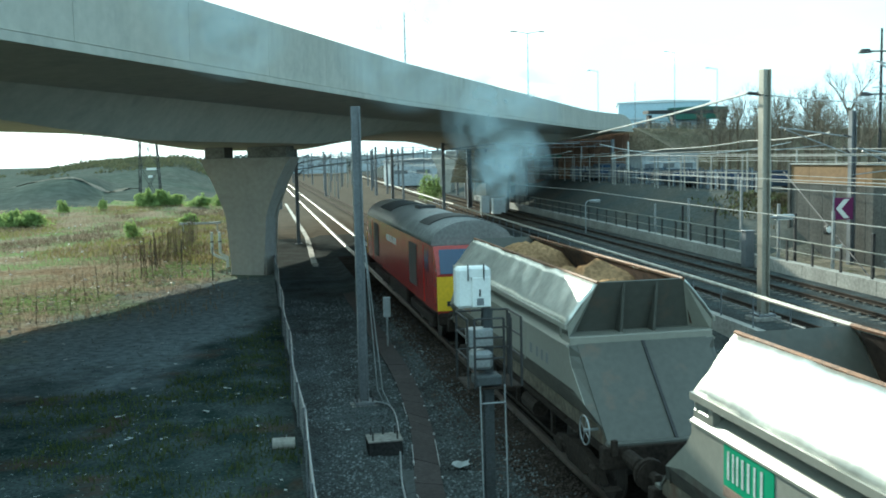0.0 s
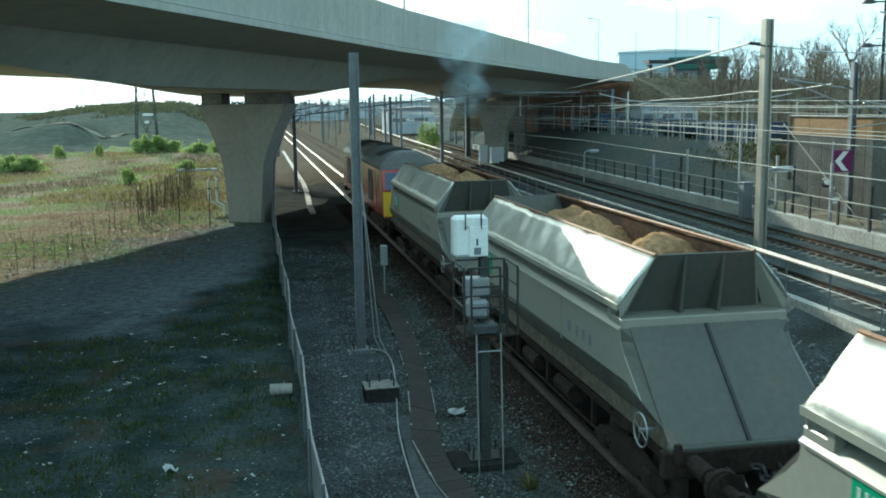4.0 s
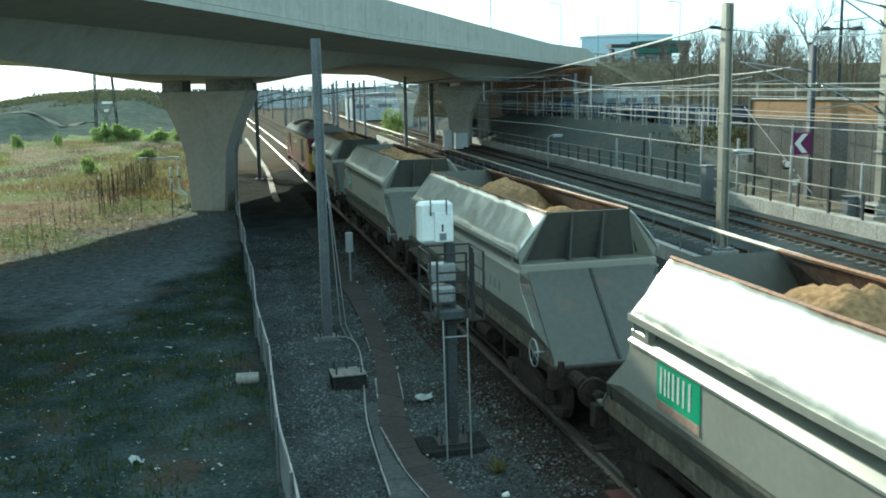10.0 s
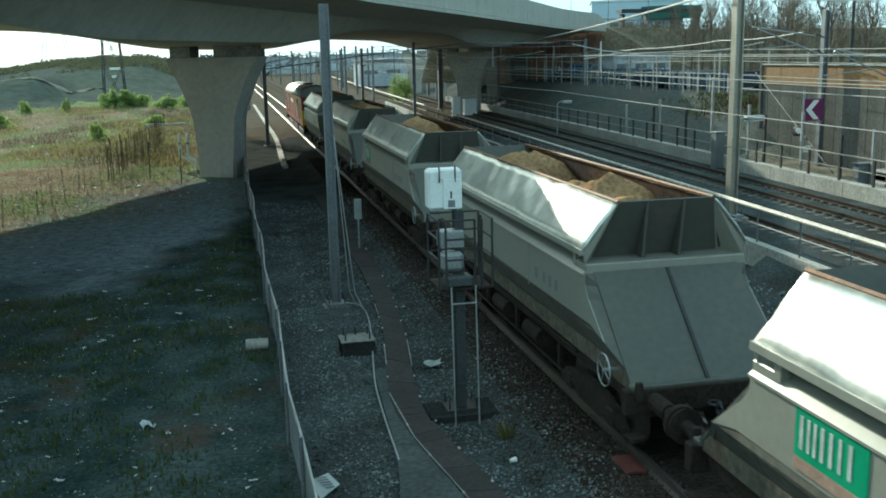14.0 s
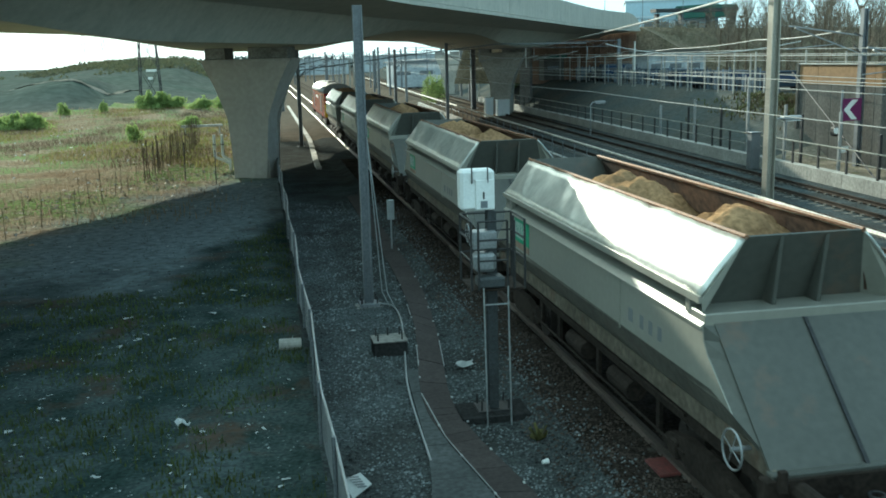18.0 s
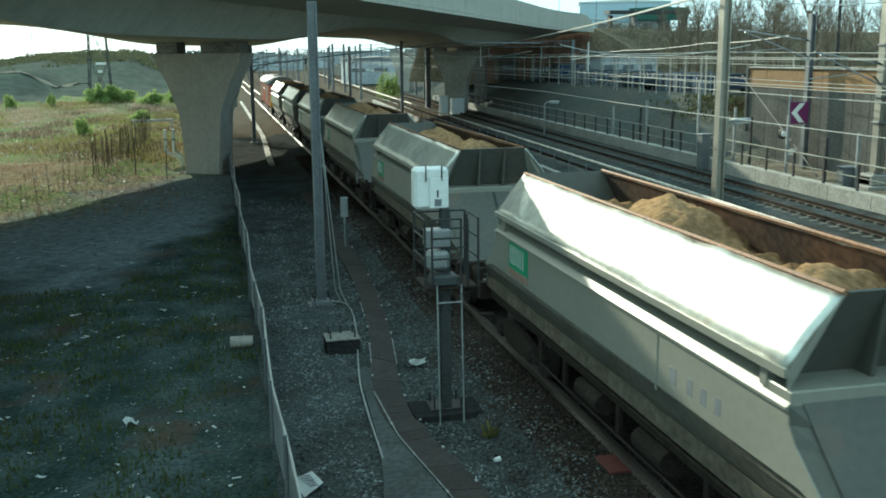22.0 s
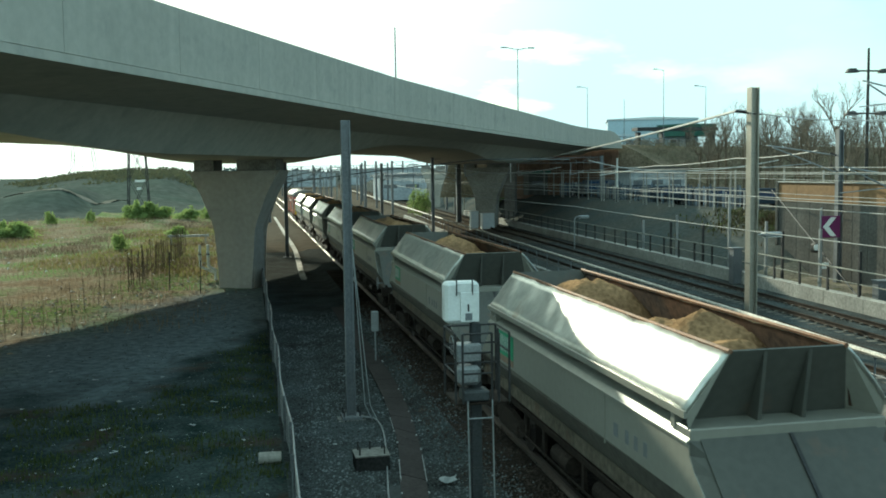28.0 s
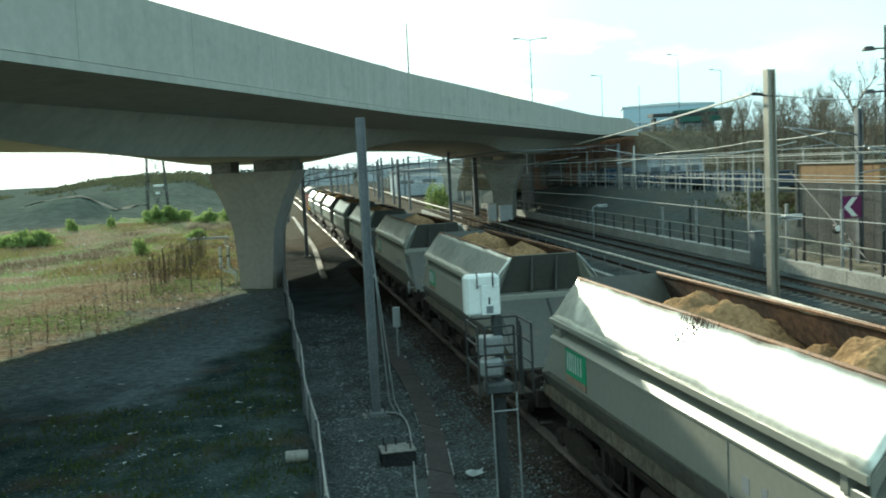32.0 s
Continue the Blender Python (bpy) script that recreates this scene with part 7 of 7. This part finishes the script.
for a in ((12.8, 83, 8.8, 18.3, None), (36.6, 128, 8.8, 22.4, True), (71, 195, 2.6, 23.1, False), (86, 190, 2.6, 26.4, False), (80.9, 199, 2.6, 21.0, None), (86.7, 172.4, 2.6, 21.4, False), (66.5, 190, 2.6, 14.0, None)):
    street_lamp(*a, "tall slim street lamp on the flyover")
fm = thing("floodlight_mast", 43.5, 61.7, 0, "tall floodlight mast with paired lamp heads", "floodlight mast")
bm = bmesh.new()
tube(bm, (0, 0, 0), (0, 0, 14.2), 0.16, 0.08, seg=8)
part("pole", bm, DARK_STEEL, fm)
for z in (12.6, 9.6):
    for s in (-1, 1):
        bm = bmesh.new()
        tube(bm, (0, 0, z), (s * 1.3, 0, z), 0.06, seg=6)
        part("arm", bm, DARK_STEEL, fm)
        bm = bmesh.new()
        tube(bm, (s * 1.3, 0, z - 0.12), (s * 1.3, 0, z + 0.15), 0.5, 0.3, seg=12)
        part("lamp_head", bm, DARK_STEEL, fm)


# bare trees
def grow(bm, p, d, ln, r, depth, rr):
    """A limb that bends a little and forks into finer ones."""
    mid = p + d * ln * 0.5
    d2 = (d + Vector((rr.gauss(0, 0.13), rr.gauss(0, 0.13), 0.10))).normalized()
    q = mid + d2 * ln * 0.5
    seg = 6 if depth > 4 else 4 if depth > 2 else 3
    tube(bm, p, mid, r, r * 0.85, seg=seg)
    tube(bm, mid, q, r * 0.85, r * 0.65, seg=seg)
    if depth == 0:
        return
    for k in range(rr.choice((2, 3, 3))):
        a = rr.uniform(0, 2 * math.pi)
        side = d2.orthogonal().normalized()
        side = side * math.cos(a) + d2.cross(side) * math.sin(a)
        nd = (d2 * rr.uniform(0.8, 1.1) + side * rr.uniform(0.3, 0.75) + Vector((0, 0, 0.28))).normalized()
        at = rr.uniform(0.5, 1.0)
        grow(bm, (p.lerp(mid, at * 2) if at < 0.5 else mid.lerp(q, at * 2 - 1)), nd, ln * rr.uniform(0.58, 0.8), r * 0.58, depth - 1, rr)


def tree(seed, h):
    rr = random.Random(seed)
    root = thing("bare_tree", 0, 0, 0, "leafless tree with a fine tangle of twigs", "tree", "bare trees")
    bm = bmesh.new()
    tube(bm, (0, 0, -0.5), (0.1, 0, h * 0.22), h * 0.012, h * 0.0095, seg=8)
    tube(bm, (0.1, 0, h * 0.22), (0.0, 0.1, h * 0.5), h * 0.0095, h * 0.006, seg=8)
    part("trunk", bm, TRUNK, root)
    bm = bmesh.new()
    for k in range(6):
        a = k * 2.4 + rr.random()
        z = 0.16 + 0.065 * k
        d = Vector((math.cos(a) * 0.5, math.sin(a) * 0.5, 1)).normalized()
        grow(bm, Vector((0.05, 0.03, h * z)), d, h * (0.20 - 0.014 * k), h * 0.0052, 5, rr)
    part("crown", bm, TWIG, root, "bare branches")
    return root


protos = [tree(s, 10.0) for s in (1, 2, 3, 4)]
TREES = [(44, 66, 12.8), (49, 60, 12.0), (53, 66, 12.5), (40, 52, 8.5), (46, 52, 11.5), (56, 58, 12), (38, 60, 9.5), (41, 66, 10.5), (36.5, 66, 8.0), (62, 58, 13), (49, 54, 12), (43, 47, 9.5), (52, 75, 10), (58, 84, 10), (62, 92, 10), (60, 78, 11), (66, 100, 10), (57, 96, 9), (70, 112, 11), (64, 115, 9.5), (76, 120, 11), (51, 100, 7.5), (82, 128, 11), (74, 135, 11), (47, 58, 11), (42, 58, 9), (51, 70, 11.5), (55, 52, 12.5), (60, 66, 12), (64, 72, 12), (48, 82, 9), (54, 88, 9.5), (68, 88, 11), (61, 104, 9.5), (56, 110, 8.5), (50, 112, 8), (45.5, 90, 11), (48, 91, 12.5), (50.5, 87, 11.5), (52.5, 92, 12.5), (54.5, 88, 12), (57, 91, 12.5), (59, 87, 12), (46.8, 85, 11), (43.8, 88, 10.5), (55.5, 96, 13), (49.2, 95, 12)]
for i, (x, yy, h) in enumerate(TREES):
    s = h / 10.0
    m = pose(x, yy, 2.5 if yy > 50 else 0.5, 0, 0, i * 77)
    if i < 4:
        protos[i].scale = (s, s, s)
        protos[i].matrix_basis = m @ Matrix.Diagonal((s, s, s, 1))
    else:
        o = copy_thing(protos[i % 4], m)
        o.scale = (s, s, s)

# far hedge of scrub behind the yard
bvv, bff = [], []
for i in range(30000):
    k = rng.random()
    x, yy = 38 + 78 * k + rng.gauss(0, 3), 172 - 52 * k + rng.gauss(0, 4)
    z = 2.6 + 8.2 * rng.random() ** 1.3 * (0.8 + 0.5 * noise.noise((k * 14, 0, 3)))
    u = Vector((rng.gauss(0, 1), rng.gauss(0, 1), rng.gauss(0, 1.4))).normalized() * rng.uniform(0.3, 0.9)
    v = u.orthogonal().normalized() * 0.05
    b = len(bvv)
    c = Vector((x, yy, z))
    bvv.extend([tuple(c - u), tuple(c + v), tuple(c + u), tuple(c - v)])
    bff.append((b, b + 1, b + 2, b + 3))
for i in range(22000):
    k, n = 76 + 90 * rng.random(), 0.5 - 13.5 * rng.random()
    x, yy, z = fly_point(k, n, 0)
    z = 8.6 + n * 0.45 + 1.1 * rng.random() * (0.8 + 0.9 * noise.noise((x * 0.2, yy * 0.2, 4)))
    u = Vector((rng.gauss(0, 0.7), rng.gauss(0, 0.7), rng.gauss(0, 1.4))).normalized() * rng.uniform(0.2, 0.55)
    v = u.orthogonal().normalized() * 0.035
    b = len(bvv)
    c = Vector((x, yy, z))
    bvv.extend([tuple(c - u), tuple(c + v), tuple(c + u), tuple(c - v)])
    bff.append((b, b + 1, b + 2, b + 3))
me = bpy.data.meshes.new("scrub_hedge")
me.from_pydata(bvv, [], bff)
me.materials.append(mat("scrub", (0.20, 0.16, 0.115), 0.9, 0, 0.3, 0.5, 3, 0, col2=(0.125, 0.12, 0.08), coords="World"))
tagged(new("scrub_hedge", me), "brown leafless scrub behind the yard", "hedge", kind="stuff")

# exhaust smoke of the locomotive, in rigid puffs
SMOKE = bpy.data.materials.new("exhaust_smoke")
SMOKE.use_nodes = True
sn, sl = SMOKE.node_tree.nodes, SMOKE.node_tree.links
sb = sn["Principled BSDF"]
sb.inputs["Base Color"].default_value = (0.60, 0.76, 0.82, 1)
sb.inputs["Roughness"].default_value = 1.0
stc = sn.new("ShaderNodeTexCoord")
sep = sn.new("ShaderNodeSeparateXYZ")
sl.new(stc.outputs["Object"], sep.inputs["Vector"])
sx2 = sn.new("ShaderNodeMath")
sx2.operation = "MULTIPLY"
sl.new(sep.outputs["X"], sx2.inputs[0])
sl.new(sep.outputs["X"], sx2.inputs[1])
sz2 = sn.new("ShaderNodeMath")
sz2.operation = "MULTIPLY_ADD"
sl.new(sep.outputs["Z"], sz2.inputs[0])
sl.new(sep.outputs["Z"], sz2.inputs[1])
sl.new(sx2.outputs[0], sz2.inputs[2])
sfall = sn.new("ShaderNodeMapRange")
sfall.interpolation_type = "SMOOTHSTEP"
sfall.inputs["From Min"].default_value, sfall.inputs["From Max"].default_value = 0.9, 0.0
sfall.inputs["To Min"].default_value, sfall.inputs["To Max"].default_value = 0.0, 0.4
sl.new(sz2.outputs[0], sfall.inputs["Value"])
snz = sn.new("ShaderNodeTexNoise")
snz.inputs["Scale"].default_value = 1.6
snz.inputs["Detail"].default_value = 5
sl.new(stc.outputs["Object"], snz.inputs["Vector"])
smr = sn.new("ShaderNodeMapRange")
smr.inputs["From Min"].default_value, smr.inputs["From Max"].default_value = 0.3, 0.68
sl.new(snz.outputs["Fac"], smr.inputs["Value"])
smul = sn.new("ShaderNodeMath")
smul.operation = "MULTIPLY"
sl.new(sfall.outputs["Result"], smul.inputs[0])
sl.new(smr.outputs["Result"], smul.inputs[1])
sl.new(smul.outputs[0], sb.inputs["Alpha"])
puffs = []
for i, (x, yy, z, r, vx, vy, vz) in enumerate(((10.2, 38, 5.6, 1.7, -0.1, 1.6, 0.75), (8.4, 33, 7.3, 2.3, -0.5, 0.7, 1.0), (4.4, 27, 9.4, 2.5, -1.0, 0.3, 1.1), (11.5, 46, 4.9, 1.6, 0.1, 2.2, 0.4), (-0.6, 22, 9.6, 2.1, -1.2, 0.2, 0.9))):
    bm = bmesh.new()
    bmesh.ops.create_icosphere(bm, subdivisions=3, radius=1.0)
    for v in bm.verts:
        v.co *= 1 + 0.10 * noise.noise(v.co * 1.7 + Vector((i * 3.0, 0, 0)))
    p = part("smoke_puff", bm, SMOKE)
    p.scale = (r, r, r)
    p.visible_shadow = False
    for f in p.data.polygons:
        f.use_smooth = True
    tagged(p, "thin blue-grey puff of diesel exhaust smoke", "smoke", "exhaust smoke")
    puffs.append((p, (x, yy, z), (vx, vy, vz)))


# ---- what moves ----
# metres by which the train runs ahead of its even speed
SLIP = ((0, -0.30), (3, -0.12), (6, 0.03), (11, 0.12), (19, 0.03), (24, -0.07), (28, -0.15), (32, -0.40))
wheels = [o for w, b in moving for o in w.children_recursive if o.name.startswith("wheelset")]


def motions():
    for ob, base in moving:
        walk(ob, [(t, pose(TX, base + SPEED * t + slip, 0)) for t, slip in SLIP])
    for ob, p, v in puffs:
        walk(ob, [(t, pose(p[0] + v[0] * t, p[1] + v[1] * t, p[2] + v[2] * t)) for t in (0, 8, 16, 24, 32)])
    for w in wheels:
        y, z, r = w.location.y, w.location.z, w.location.z
        turn = -math.degrees(SPEED / r) * 0.2
        walk(w, [(i * 0.2, pose(0, y, z, turn * i)) for i in range(161)])


motions()
